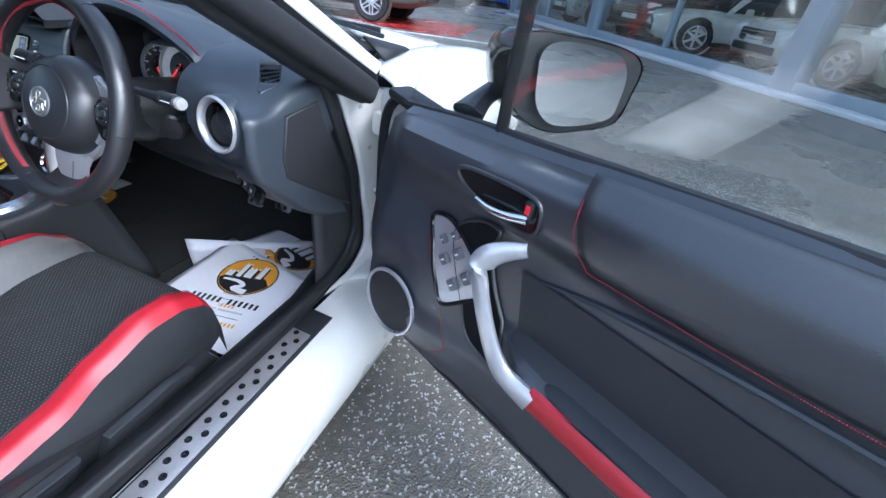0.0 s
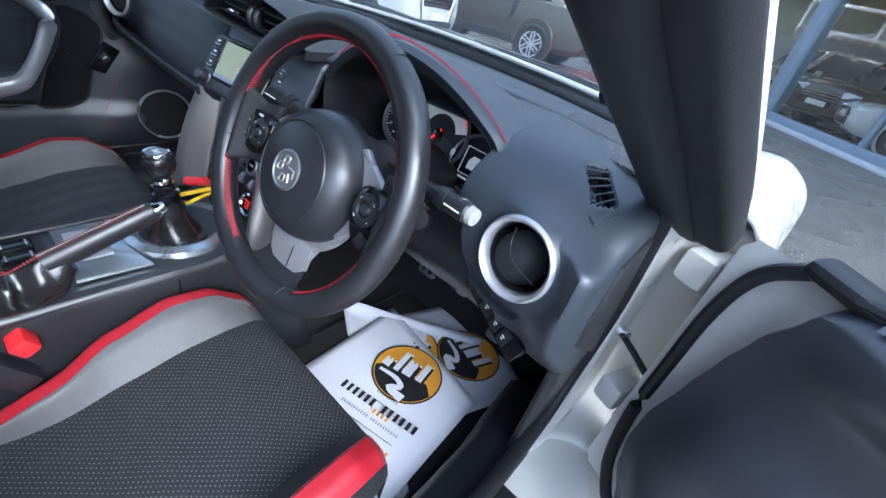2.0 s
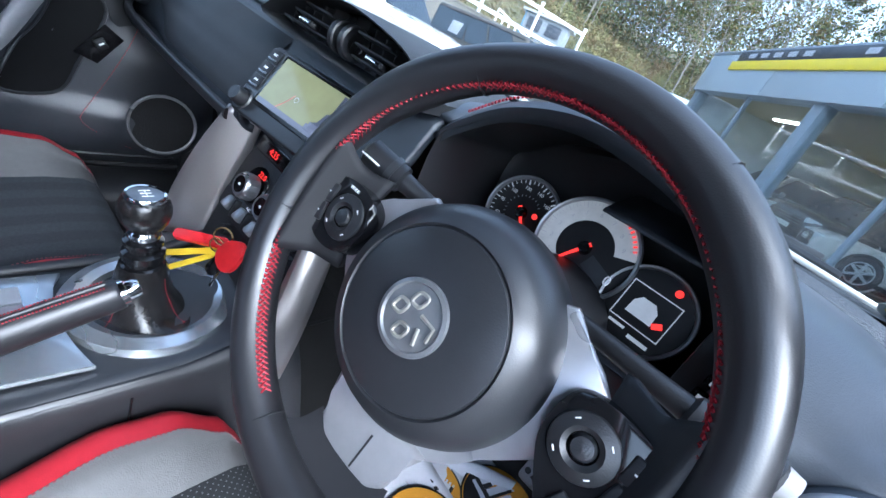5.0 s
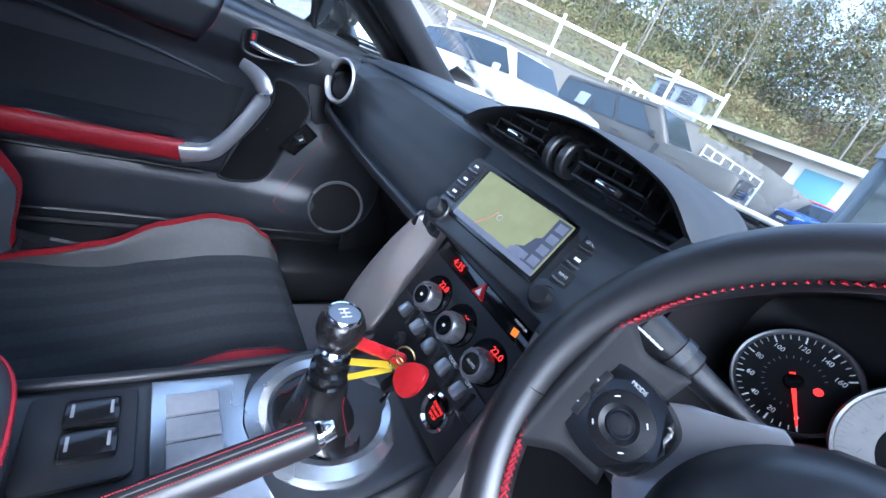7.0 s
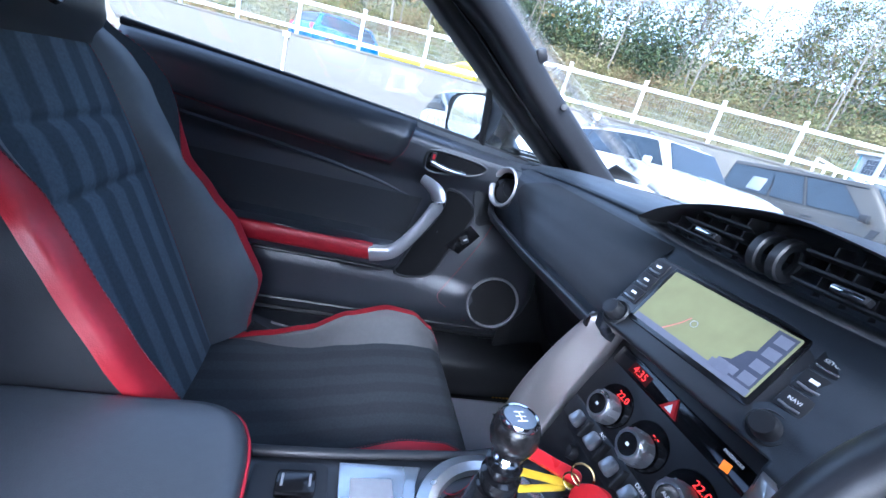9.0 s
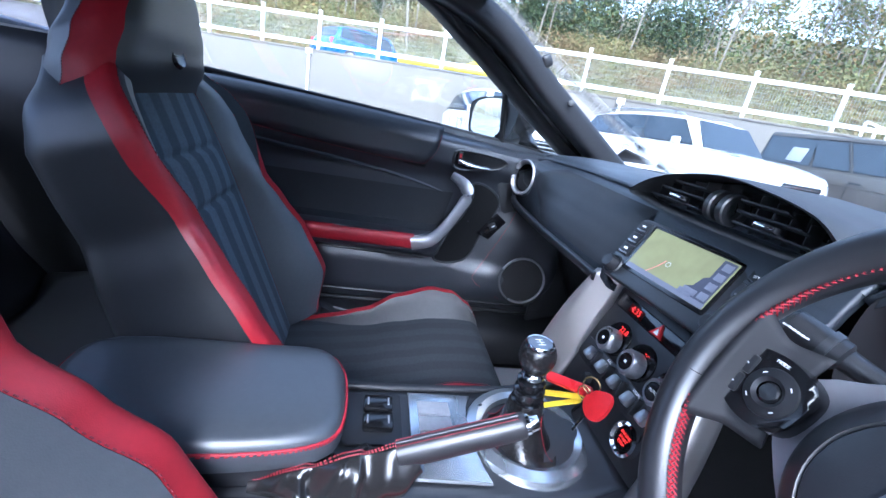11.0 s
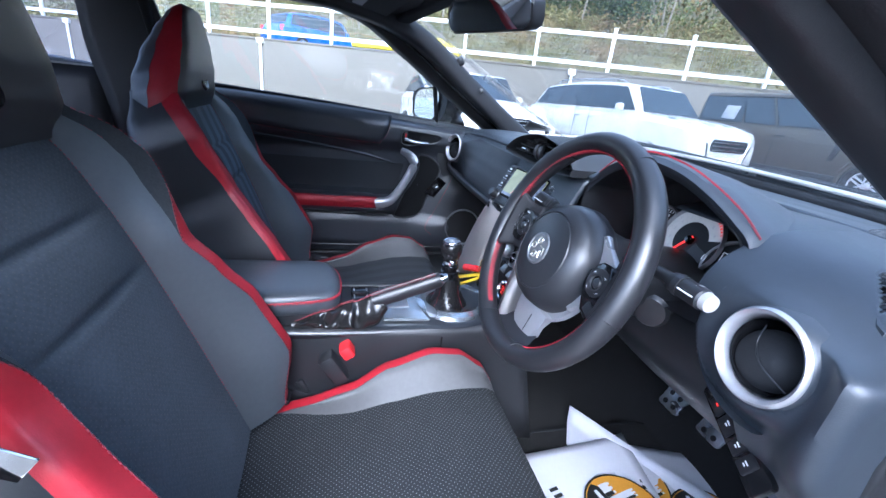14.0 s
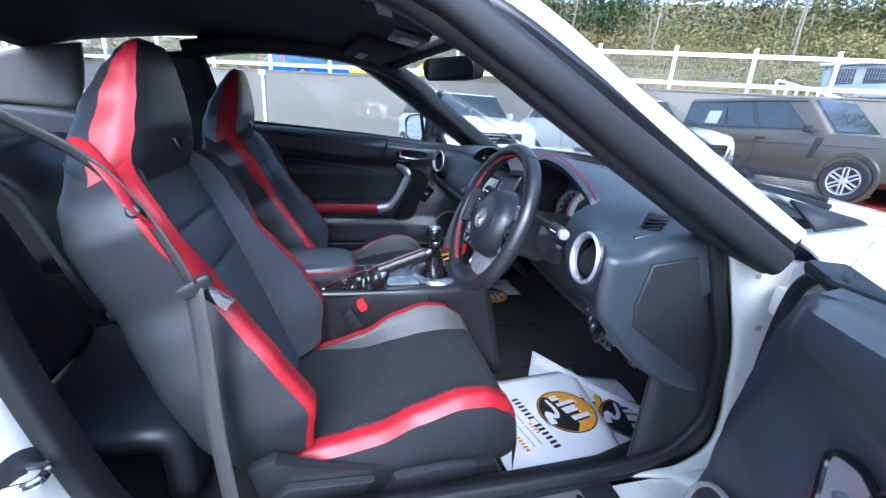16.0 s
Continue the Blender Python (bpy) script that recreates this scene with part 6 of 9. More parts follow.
part("spoke_leather", surf([[(-0.038, -0.126, -0.028), (0.0, -0.136, -0.026), (0.042, -0.124, -0.028)], [(-0.044, -0.142, -0.018), (0.0, -0.148, -0.016), (0.048, -0.141, -0.018)], [(-0.058, -0.152, -0.004), (0.0, -0.160, -0.002), (0.062, -0.150, -0.004)]], 10, 16), M["wheel"], whl)
# column stalks belong to the column, so they stand beside the wheel
stalk = thing("column_stalks", "black wiper and indicator stalks behind the steering wheel", "stalk", CAR)
for tip, root in (((0.203, 0.068, 0.824), (0.305, 0.105, 0.80)), ((0.552, 0.105, 0.803), (0.41, 0.115, 0.80))):
    T0, R0 = Vector(tip), Vector(root)
    s = part("stalk", tube([R0, R0.lerp(T0, 0.45), R0.lerp(T0, 0.62), R0.lerp(T0, 0.64), R0.lerp(T0, 0.97), T0], [0.007, 0.008, 0.009, 0.0125, 0.013, 0.009], 14), M["plastic2"], stalk)
    part("knob_ring", tube([R0.lerp(T0, 0.70), R0.lerp(T0, 0.76)], 0.0142, 14), M["plastic"], s)
    d = (T0 - R0).normalized()
    for i in range(5):
        part("mark", box(0.006, 0.0012, 0.0022, facing(R0.lerp(T0, 0.80 + 0.03 * i) + Vector((0, -0.0132, 0.002)), (0, -1, 0.2))), M["print"], s)
part("end_cap", lathe([(0, 0.004), (0.010, 0.002), (0.0128, -0.02)], 16, facing((0.556, 0.105, 0.803), (1, -0.1, 0))), mat("grey_stalk_cap", (0.35, 0.34, 0.33), 0.5), stalk, "pale worn stalk end")

# ---- dashboard ----
dash = thing("dashboard", "black moulded dashboard with silver ringed round vents", "dashboard", CAR)
FACE = [(0.685, 0.214), (0.695, 0.149), (0.705, 0.124), (0.718, 0.113), (0.735, 0.112), (0.76, 0.124), (0.788, 0.141), (0.82, 0.157), (0.846, 0.169), (0.860, 0.186)]


def face_y(z):
    return float(lerp_table(FACE, z)[0])


def end_drop(x):
    return 0.02 * smoothstep(0.60, 0.70, abs(x))


net = [[(x, y + (0.07 * (1 - (x / 0.70) ** 2) if y > 0.5 else 0), z - 0.024 * smoothstep(0.47, 0.70, abs(x))) for x in (-0.695, -0.55, -0.30, 0, 0.30, 0.55, 0.695)] for y, z in ((0.63, 0.850), (0.50, 0.867), (0.36, 0.880), (0.25, 0.881), (0.200, 0.873), (0.178, 0.861))]
bm = surf(net, 24, 60)
bmesh.ops.delete(bm, geom=[f for f in bm.faces if 0.195 < f.calc_center_median().x and f.calc_center_median().y < 0.40], context="FACES")
solid(part("dash_top", bm, M["dashskin"], dash), 0.010, -1.0)
END = [(0.60, 0.205), (0.66, 0.160), (0.70, 0.138), (0.74, 0.130), (0.80, 0.128), (0.822, 0.130), (0.836, 0.143), (0.850, 0.172), (0.860, 0.20)]


def face_xy(x, z):
    k = smoothstep(0.36, 0.57, -x)
    return face_y(z) * (1 - k) + (float(lerp_table(END, z)[0]) + 0.012) * k


rws = [[(-0.697 + 0.872 * j / 240, face_xy(-0.697 + 0.872 * j / 240, z), z - 0.9 * smoothstep(0.80, 0.86, z) * end_drop(-0.697 + 0.872 * j / 240)) for j in range(241)] for z in [0.685 + 0.175 * i / 96 for i in range(97)]]
bm = rows_bm(rws)
bmesh.ops.delete(bm, geom=[f for f in bm.faces if math.hypot(f.calc_center_median().x + 0.624, f.calc_center_median().z - 0.790) < 0.0475 or (abs(f.calc_center_median().x) < 0.112 and f.calc_center_median().z < 0.742)], context="FACES")
solid(part("dash_face", bm, M["dashskin"], dash), 0.012, -1)

# driver's end of the dash: one sweep from the screen over the crown, round the vent and into the side
POD = spline([(0.445, 0.858), (0.40, 0.872), (0.36, 0.878), (0.28, 0.880), (0.235, 0.877), (0.20, 0.868), (0.168, 0.852), (0.145, 0.833), (0.133, 0.81), (0.129, 0.78), (0.130, 0.74), (0.138, 0.70), (0.160, 0.66), (0.205, 0.60), (0.245, 0.565), (0.31, 0.527), (0.385, 0.50)], 110)
DEMIST = [(0.599, 0.250), (0.618, 0.286), (0.664, 0.226), (0.652, 0.186)]


def pod_point(x, y, z):
    drop = 0.024 * smoothstep(0.47, 0.70, x) + 0.016 * smoothstep(0.57, 0.70, x) * smoothstep(0.43, 0.30, y)
    fwd = 0.026 * smoothstep(0.635, 0.69, x) * smoothstep(0.60, 0.70, z) * smoothstep(0.86, 0.80, z)
    y -= fwd
    if y < 0.2:
        near = smoothstep(0.078, 0.052, math.hypot(x - 0.613, z - 0.776))
        y += (0.126 - 0.10 * (x - 0.613) + 0.12 * (z - 0.776) - y) * near
    return (x, y, z - drop * smoothstep(0.80, 0.86, z))


def pod_top(x, y):
    """Height of the sweep's upper side."""
    best = min((q for q in POD if q[1] > 0.84), key=lambda q: abs(q[0] - y))
    return pod_point(x, y, best[1])[2]


def in_slot(x, y):
    side = [(b[0] - a[0]) * (y - a[1]) - (b[1] - a[1]) * (x - a[0]) for a, b in zip(DEMIST, DEMIST[1:] + DEMIST[:1])]
    return max(side) < 0 or min(side) > 0


rws = [[pod_point(0.512 + 0.160 * j / 70, y, z) for y, z in POD] for j in range(71)]
for x, k in ((0.679, 0.996), (0.686, 0.986), (0.692, 0.968), (0.697, 0.940), (0.700, 0.90), (0.7015, 0.82), (0.702, 0.5), (0.702, 0.1)):
    r = []
    for y, z in POD:
        a, b, c = pod_point(min(x, 0.70), y, z)
        r.append((x, 0.28 + (b - 0.28) * k, 0.70 + (c - 0.70) * k))
    rws.append(r)
bm = rows_bm(rws)
gone = []
for f in bm.faces:
    x, y, z = f.calc_center_median()
    far = math.hypot(x - 0.613, z - 0.776)
    if (y < 0.2 and far < 0.0475) or (x < 0.60 and far > 0.083 and z < 0.79) or (x < 0.655 and z < 0.60) or (z > 0.84 and in_slot(x, y)):
        gone.append(f)
bmesh.ops.delete(bm, geom=gone, context="FACES")
pod = solid(part("dash_pod", bm, M["dashskin"], dash), 0.006, -1)
# passenger pad, slightly proud, with its seam
def on_face(x, z, out=0.0):
    y = face_xy(x, z)
    g = (face_xy(x, z + 0.004) - face_xy(x, z - 0.004)) / 0.008
    n = Vector((0, -1, g)).normalized()
    return Vector((x, y, z)) + n * out


rws = []
for i in range(41):
    u = i / 40
    x = -0.566 + 0.452 * u
    hi = 0.800 + 0.046 * min(1, u / 0.22) ** 0.5 - 0.004 * u
    lo = 0.800 - 0.066 * min(1, u / 0.30) ** 0.6
    rws.append([on_face(x, lo + (hi - lo) * j / 14, 0.0004 + 0.0028 * min(1, 8 * min(u, j / 14, 1 - j / 14) + 0.0)) for j in range(15)])
part("passenger_pad", rows_bm(rws), M["pad"], dash, "grained pad before the passenger")
# lower crash pad and glove box under the passenger face
sheet("glove_box", [[(x, y, z) for x in (-0.66, -0.4, -0.16)] for z, y in ((0.712, 0.134), (0.69, 0.22), (0.62, 0.30), (0.50, 0.36), (0.40, 0.42))], 12, 8, M["plastic2"], 0.015, dash, -1)
bar("pad_rail", [(-0.695, 0.138, 0.735), (-0.60, 0.114, 0.722), (-0.40, 0.108, 0.716), (-0.13, 0.108, 0.716)], 0.012, 0.016, M["plastic"], 24, owner=dash)
# round end vents
for cx, cy, cz, tx in ((-0.624, 0.131, 0.790, 0.30), (0.613, 0.125, 0.776, -0.10)):
    f = facing((cx, cy, cz), (tx, -1, 0.12))
    vent = part("round_vent", lathe([(0.0395, -0.030), (0.0408, 0.002), (0.0418, 0.006), (0.0440, 0.0085), (0.0462, 0.0100), (0.0484, 0.0080), (0.0492, 0.005)], 48, f), M["satin"], dash, "satin silver vent ring")
    part("vent_collar", lathe([(0.0490, 0.0048), (0.0505, 0.003), (0.0520, -0.020)], 48, f), M["dashskin"], vent)
    part("vent_barrel", lathe([(0, -0.055), (0.034, -0.055), (0.0372, -0.02), (0.0376, -0.001)], 32, f), M["gloss"], vent)
    part("vent_flap", lathe([(0, -0.014), (0.026, -0.017), (0.032, -0.022)], 32, f @ Matrix.Translation((0.004, 0, -0.004)) @ Matrix.Rotation(radians(28), 4, "Y") @ Matrix.Rotation(radians(-18), 4, "X")), M["rubber"], vent)
    part("flap_rib", tube([f @ Vector((-0.026, 0.022, -0.018)), f @ Vector((-0.020, 0.002, -0.011)), f @ Vector((-0.004, -0.014, -0.011)), f @ Vector((0.022, -0.026, -0.020))], 0.0010, 6, 16), M["plastic2"], vent)
# side demister grilles on the dash top
for sd in (1, -1):
    q = [Vector((sd * x, y, pod_top(x, y) if sd > 0 else 0.866 - 0.1 * (x - 0.6))) for x, y in DEMIST]
    mid = sum(q, Vector()) / 4

    def slot(k, lift, q=q, mid=mid):
        out = []
        for i in range(4):
            for u in (0.12, 0.5, 0.88):
                c = q[i].lerp(q[(i + 1) % 4], u)
                out.append(mid + (c - mid) * k + Vector((0, 0, lift)))
        return out
    gr = part("demister", rows_bm([slot(1.22, -0.003), slot(1.16, 0.0014), slot(1.06, 0.0018), slot(1.0, 0.0), slot(0.97, -0.014)], closed=True), M["dashskin"], pod if sd > 0 else dash)
    well = bm_new()
    well.faces.new([well.verts.new(c) for c in slot(1.05, -0.013)])
    solid(part("grille_well", well, M["gloss"], gr), 0.002)
    for i in range(6):
        u = (i + 0.5) / 6
        part("slat", tube([q[0].lerp(q[3], u), q[1].lerp(q[2], u)], 0.0016, 6, flat=0.6), M["plastic2"], gr)
    # tweeter grille near the pillar
    sp = facing((sd * 0.575, 0.40, 0.862), (sd * 0.06, -0.05, 1), (0, 1, 0))
    tw = part("tweeter_grille", prism([(0.105 * math.cos(a), 0.062 * math.sin(a)) for a in [2 * math.pi * i / 28 for i in range(28)]], 0.006, sp @ Matrix.Rotation(radians(sd * -35), 4, "Z"), 0.002), mat("speaker_cloth", (0.05, 0.055, 0.062), 0.8, bump=0.9, bscale=260, vor=True), dash)
# end panel beside the driver's knee
yz = [(0.118, 0.838), (0.29, 0.842), (0.36, 0.66), (0.408, 0.52), (0.355, 0.50), (0.215, 0.60), (0.108, 0.675), (0.082, 0.745)]
for sd in (1, -1):
    end = pod if sd > 0 else part("dash_end", prism(yz, 0.018, Matrix(((0, 0, sd, sd * 0.684), (1, 0, 0, 0), (0, 1, 0, 0), (0, 0, 0, 1))), 0.008, 3), M["pad"], dash)
    part("end_cover", prism([(0.188, 0.797), (0.278, 0.808), (0.345, 0.645), (0.382, 0.535), (0.287, 0.602), (0.178, 0.680), (0.172, 0.722)], 0.006, Matrix(((0, 0, sd, sd * 0.701), (1, 0, 0, 0), (0, 1, 0, 0), (0, 0, 0, 1))), 0.004, 3), M["plastic2"], end)
# driver's knee panel with its three switches
sheet("knee_panel", [[(0.20, k + 0.02, z), (0.36, k + 0.02, z - 0.01), (0.50, k + 0.01, z), (0.60, k + 0.004, z), (0.655, p, z), (0.69, p + 0.01, z)] for z, k, p in ((0.745, 0.205, 0.150), (0.68, 0.188, 0.156), (0.62, 0.198, 0.195), (0.55, 0.275, 0.285), (0.50, 0.37, 0.38))], 14, 24, M["plastic"], 0.015, dash, -1)
part("pod_wall", lathe([(0.081, 0.004), (0.083, -0.004), (0.084, -0.10)], 48, facing((0.613, 0.133, 0.776), (-0.04, -1, 0.05)), a0=radians(150), a1=radians(285)), M["dashskin"], dash)
strip = facing((0.588, 0.176, 0.646), (-0.22, -0.93, 0.22)) @ Matrix.Rotation(radians(-19), 4, "Z")
sw = part("switch_strip", prism(rrect(0.135, 0.034, 0.006), 0.008, strip @ Matrix.Translation((0, 0, -0.008)), 0.002), M["gloss"], dash)
for i, x in enumerate((-0.036, -0.010, 0.016, 0.037)):
    q = strip @ Matrix.Translation((x, 0, 0.001))
    b = part("switch", box(0.023 if i < 2 else 0.017, 0.025, 0.005, q, 0.002), M["plastic2"], sw)
    for j in range(2):
        part("switch_mark", box(0.006 - 0.002 * j, 0.0014, 0.0008, q @ Matrix.Translation((0, 0.002 - 0.004 * j, 0.0028))), M["redglow"] if i == 0 else M["print"], b)
part("panel_screw", lathe([(0, 0.002), (0.003, 0.0015), (0.0036, -0.004)], 12, facing((0.525, 0.191, 0.693), (-0.1, -1, 0.1))), M["print"], dash)
part("dimmer_panel", box(0.046, 0.006, 0.11, facing((0.512, 0.222, 0.775), (0, 0, 1), (0, 1, 0)) @ Matrix.Rotation(radians(-8), 4, "X"), 0.002), M["plastic2"], dash)
for i in range(3):
    dm = part("dimmer_switch", box(0.016, 0.010, 0.007, facing((0.515 - 0.001 * i, 0.214 - 0.002 * i, 0.787 - 0.0145 * i), (0, -1, 0.15)), 0.002), M["gloss"], dash)
    part("switch_mark", box(0.008, 0.0035, 0.0008, facing((0.515 - 0.001 * i, 0.2098 - 0.002 * i, 0.787 - 0.0145 * i), (0, -1, 0.15))), M["print"], dm)
# column cowl
part("column_cowl", tube([(0.355, 0.27, 0.72), (0.355, 0.17, 0.74), (0.355, 0.10, 0.757)], [0.075, 0.068, 0.055], 20, 10, flat=0.85), M["plastic"], dash)
part("cowl_plug", lathe([(0, 0.003), (0.022, 0.002), (0.027, -0.004)], 24, facing((0.425, 0.165, 0.715), (0.55, -0.8, -0.1))), M["plastic"], dash)

# ---- instrument binnacle ----
arch = [(0.175, 0.840), (0.200, 0.866), (0.250, 0.901), (0.320, 0.921), (0.390, 0.916), (0.445, 0.899), (0.492, 0.876), (0.520, 0.855), (0.532, 0.81), (0.530, 0.765)]
pts = spline(arch, 40)
rws = []
for y, k, dz in ((0.168, 0.955, -0.003), (0.164, 1.0, 0.0), (0.172, 1.012, 0.004), (0.21, 1.015, 0.002), (0.30, 1.0, -0.012), (0.40, 0.97, -0.04), (0.48, 0.92, -0.075)):
    rws.append([(0.355 + (x - 0.355) * k, y + 0.06 * abs(x - 0.33) * smoothstep(0.4, 0.18, y), 0.80 + (z - 0.80) * (1 + (k - 1) * 2) + dz * smoothstep(0.80, 0.87, z)) for x, z in pts])
hood = solid(part("binnacle_hood", rows_bm(rws), M["dashskin"], dash), 0.004, -1)
rws = [[(0.355 + (x - 0.355) * k, y, 0.80 + (z - 0.80) * k) for x, z in spline([(0.178, 0.76)] + arch + [(0.50, 0.735), (0.36, 0.725), (0.22, 0.735)], 60, True)] for y, k in ((0.172, 0.955), (0.22, 0.90), (0.31, 0.86), (0.318, 0.80), (0.322, 0.40), (0.323, 0.02))]
part("binnacle_throat", rows_bm(rws, closed=True), M["plastic2"], dash)
stitch([(0.355 + (x - 0.355) * 1.005, 0.1745 + 0.06 * abs(x - 0.33), z + 0.0112) for x, z in arch[1:8]], 90, 0.0015, M["redthread"], hood)
sheet("hood_apron", [[(0.36, y, z - 0.002), (0.43, y, z), (0.49, y, z), (0.545, y, z - 0.007)] for y, z in ((0.215, 0.862), (0.27, 0.8735), (0.34, 0.8765), (0.425, 0.8705))], 16, 12, M["dashskin"], 0.003, dash, -1)
DN = (0, -0.94, 0.34)


def gauge(c, r, face, ring):
    f = facing(c, DN)
    d = part("gauge", lathe([(0, 0), (r, 0.0)], 48, f), face, dash)
    part("gauge_ring", lathe([(r - 0.001, 0.0), (r, 0.006), (r + 0.0022, 0.007), (r + 0.004, 0.0)], 56, f), ring, d)
    return d, f


def ticks(f, owner, r0, r1, a0, a1, n, w, material, big=0):
    for i in range(n):
        a = radians(a0 + (a1 - a0) * i / (n - 1))
        ww, rr = (w * 1.8, r0 - (r1 - r0) * 0.5) if big and i % big == 0 else (w, r0)
        part("tick", box(r1 - rr, ww, 0.0006, f @ Matrix.Rotation(a, 4, "Z") @ Matrix.Translation(((rr + r1) / 2, 0, 0.0012))), material, owner)


def needle(f, owner, a, r):
    n = part("needle", prism([(-0.008, -0.0022), (r, -0.0008), (r, 0.0008), (-0.008, 0.0022)], 0.0012, f @ Matrix.Rotation(radians(a), 4, "Z") @ Matrix.Translation((0, 0, 0.004))), M["redglow"], owner, "glowing red needle")
    part("needle_hub", lathe([(0, 0.007), (0.006, 0.0065), (0.008, 0.001)], 20, f), M["gloss"], owner)


RINGM = mat("gauge_bezel", (0.30, 0.30, 0.31), 0.35, 0.6)
g1, f1 = gauge((0.260, 0.287, 0.790), 0.0445, M["dial"], RINGM)
ticks(f1, g1, 0.0385, 0.0425, 309, 46, 33, 0.0007, M["print"], 4)
ticks(f1, g1, 0.0210, 0.0235, 309, 46, 21, 0.0006, M["greyink"])
needle(f1, g1, 309, 0.038)
part("warning_lamp", lathe([(0, 0.0015), (0.0032, 0.0015), (0.0036, 0.0)], 12, f1 @ Matrix.Translation((0.017, 0.005, 0))), M["redglow"], g1)
for i, s in enumerate(("0", "20", "40", "60", "80", "100", "120", "140", "160")):
    a = radians(309 - 32.9 * i)
    words("numeral", s, 0.0062, f1 @ Matrix.Translation((0.0315 * math.cos(a), 0.0315 * math.sin(a), 0.001)), M["print"], g1, 0.0001)
g2, f2 = gauge((0.352, 0.272, 0.803), 0.0545, M["dial"], RINGM)
part("tach_band", lathe([(0.031, 0.0008), (0.0535, 0.0008)], 60, f2, a0=radians(18), a1=radians(262)), M["dialwhite"], g2, "pale grey rev counter band")
ticks(f2, g2, 0.048, 0.0525, 238, 30, 46, 0.0004, M["greyink"], 5)
ticks(f2, g2, 0.0485, 0.0525, 67, 30, 7, 0.0018, M["redglow"])
for i in range(10):
    a = radians(238 - 23.1 * i)
    words("numeral", str(i), 0.007, f2 @ Matrix.Translation((0.0395 * math.cos(a), 0.0395 * math.sin(a), 0.0014)), M["greyink"], g2, 0.0001)
needle(f2, g2, 236, 0.045)
part("speed_window", box(0.030, 0.017, 0.0008, f2 @ Matrix.Translation((0.024, -0.014, 0.0012)) @ Matrix.Rotation(radians(-18), 4, "Z")), mat("lcd_grey", (0.05, 0.053, 0.058), 0.3), g2)
words("speed_digit", "0", 0.016, f2 @ Matrix.Translation((0.040, -0.016, 0.002)), M["print"], g2, 0.0001)
for i in range(4):
    part("warning_lamp", box(0.0035, 0.0045, 0.0008, f2 @ Matrix.Translation((0.012 + 0.0075 * i, -0.042 + 0.003 * i, 0.0012))), M["redglow"] if i == 0 else M["print"], g2)
g3, f3 = gauge((0.438, 0.270, 0.785), 0.0445, M["dial"], RINGM)
for (x, y, w, h) in ((0, 0.022, 0.052, 0.0012), (0, -0.020, 0.052, 0.0012), (-0.026, 0.001, 0.0012, 0.043), (0.026, 0.001, 0.0012, 0.043), (0.012, -0.030, 0.022, 0.004), (-0.014, -0.026, 0.018, 0.003)):
    part("display_line", box(w, h, 0.0006, f3 @ Matrix.Translation((x, y, 0.0012))), M["print"], g3)
pic = part("car_picture", prism([(-0.014, -0.010), (-0.013, 0.004), (-0.007, 0.011), (0.007, 0.011), (0.013, 0.004), (0.014, -0.010)], 0.0008, f3 @ Matrix.Translation((-0.002, 0.0, 0.0008)), 0.0003), M["print"], g3, "pale car outline on the display")
part("door_mark", box(0.010, 0.006, 0.0008, f3 @ Matrix.Translation((0.017, -0.006, 0.0014)) @ Matrix.Rotation(radians(35), 4, "Z")), M["redglow"], g3)
part("warning_lamp", lathe([(0, 0.0015), (0.0035, 0.0015), (0.004, 0.0)], 16, f3 @ Matrix.Translation((0.014, 0.033, 0))), M["redglow"], g3)

# ---- centre vents under their arch ----
arch2 = [(-0.168, 0.862), (-0.13, 0.885), (-0.076, 0.903), (0.0, 0.915), (0.06, 0.912), (0.127, 0.899), (0.168, 0.872)]
low2 = [(-0.160, 0.857), (-0.10, 0.853), (0.0, 0.851), (0.10, 0.852), (0.162, 0.858)]
A2, L2 = spline(arch2, 40), spline(low2, 40)
VY = 0.149


def vent_ring(y, k):
    cx, cz = 0.0, 0.873
    return [(cx + (x - cx) * k, y, cz + (z - cz) * k) for x, z in A2] + [(cx + (x - cx) * k, y, cz + (z - cz) * k) for x, z in L2[::-1]]


part("vent_surround", rows_bm([vent_ring(0.40, 0.75), vent_ring(0.30, 0.97), vent_ring(0.19, 1.04), vent_ring(VY, 1.05), vent_ring(VY - 0.006, 1.02), vent_ring(VY - 0.002, 0.97), vent_ring(VY + 0.012, 0.94), vent_ring(VY + 0.05, 0.93)], closed=True), M["pad"], dash)
part("vent_well", rows_bm([vent_ring(VY + 0.049, 0.94), vent_ring(VY + 0.05, 0.5), vent_ring(VY + 0.05, 0.02)], closed=True), M["gloss"], dash)
for x in [-0.13 + 0.0215 * i for i in range(13)]:
    if abs(x) > 0.026:
        top = 0.915 - 0.045 * (abs(x) / 0.168) ** 2 - 0.008
        part("vent_vane", box(0.0016, 0.022, top - 0.858, pose(x, VY + 0.032, (top + 0.858) / 2), 0.0005), M["plastic2"], dash)
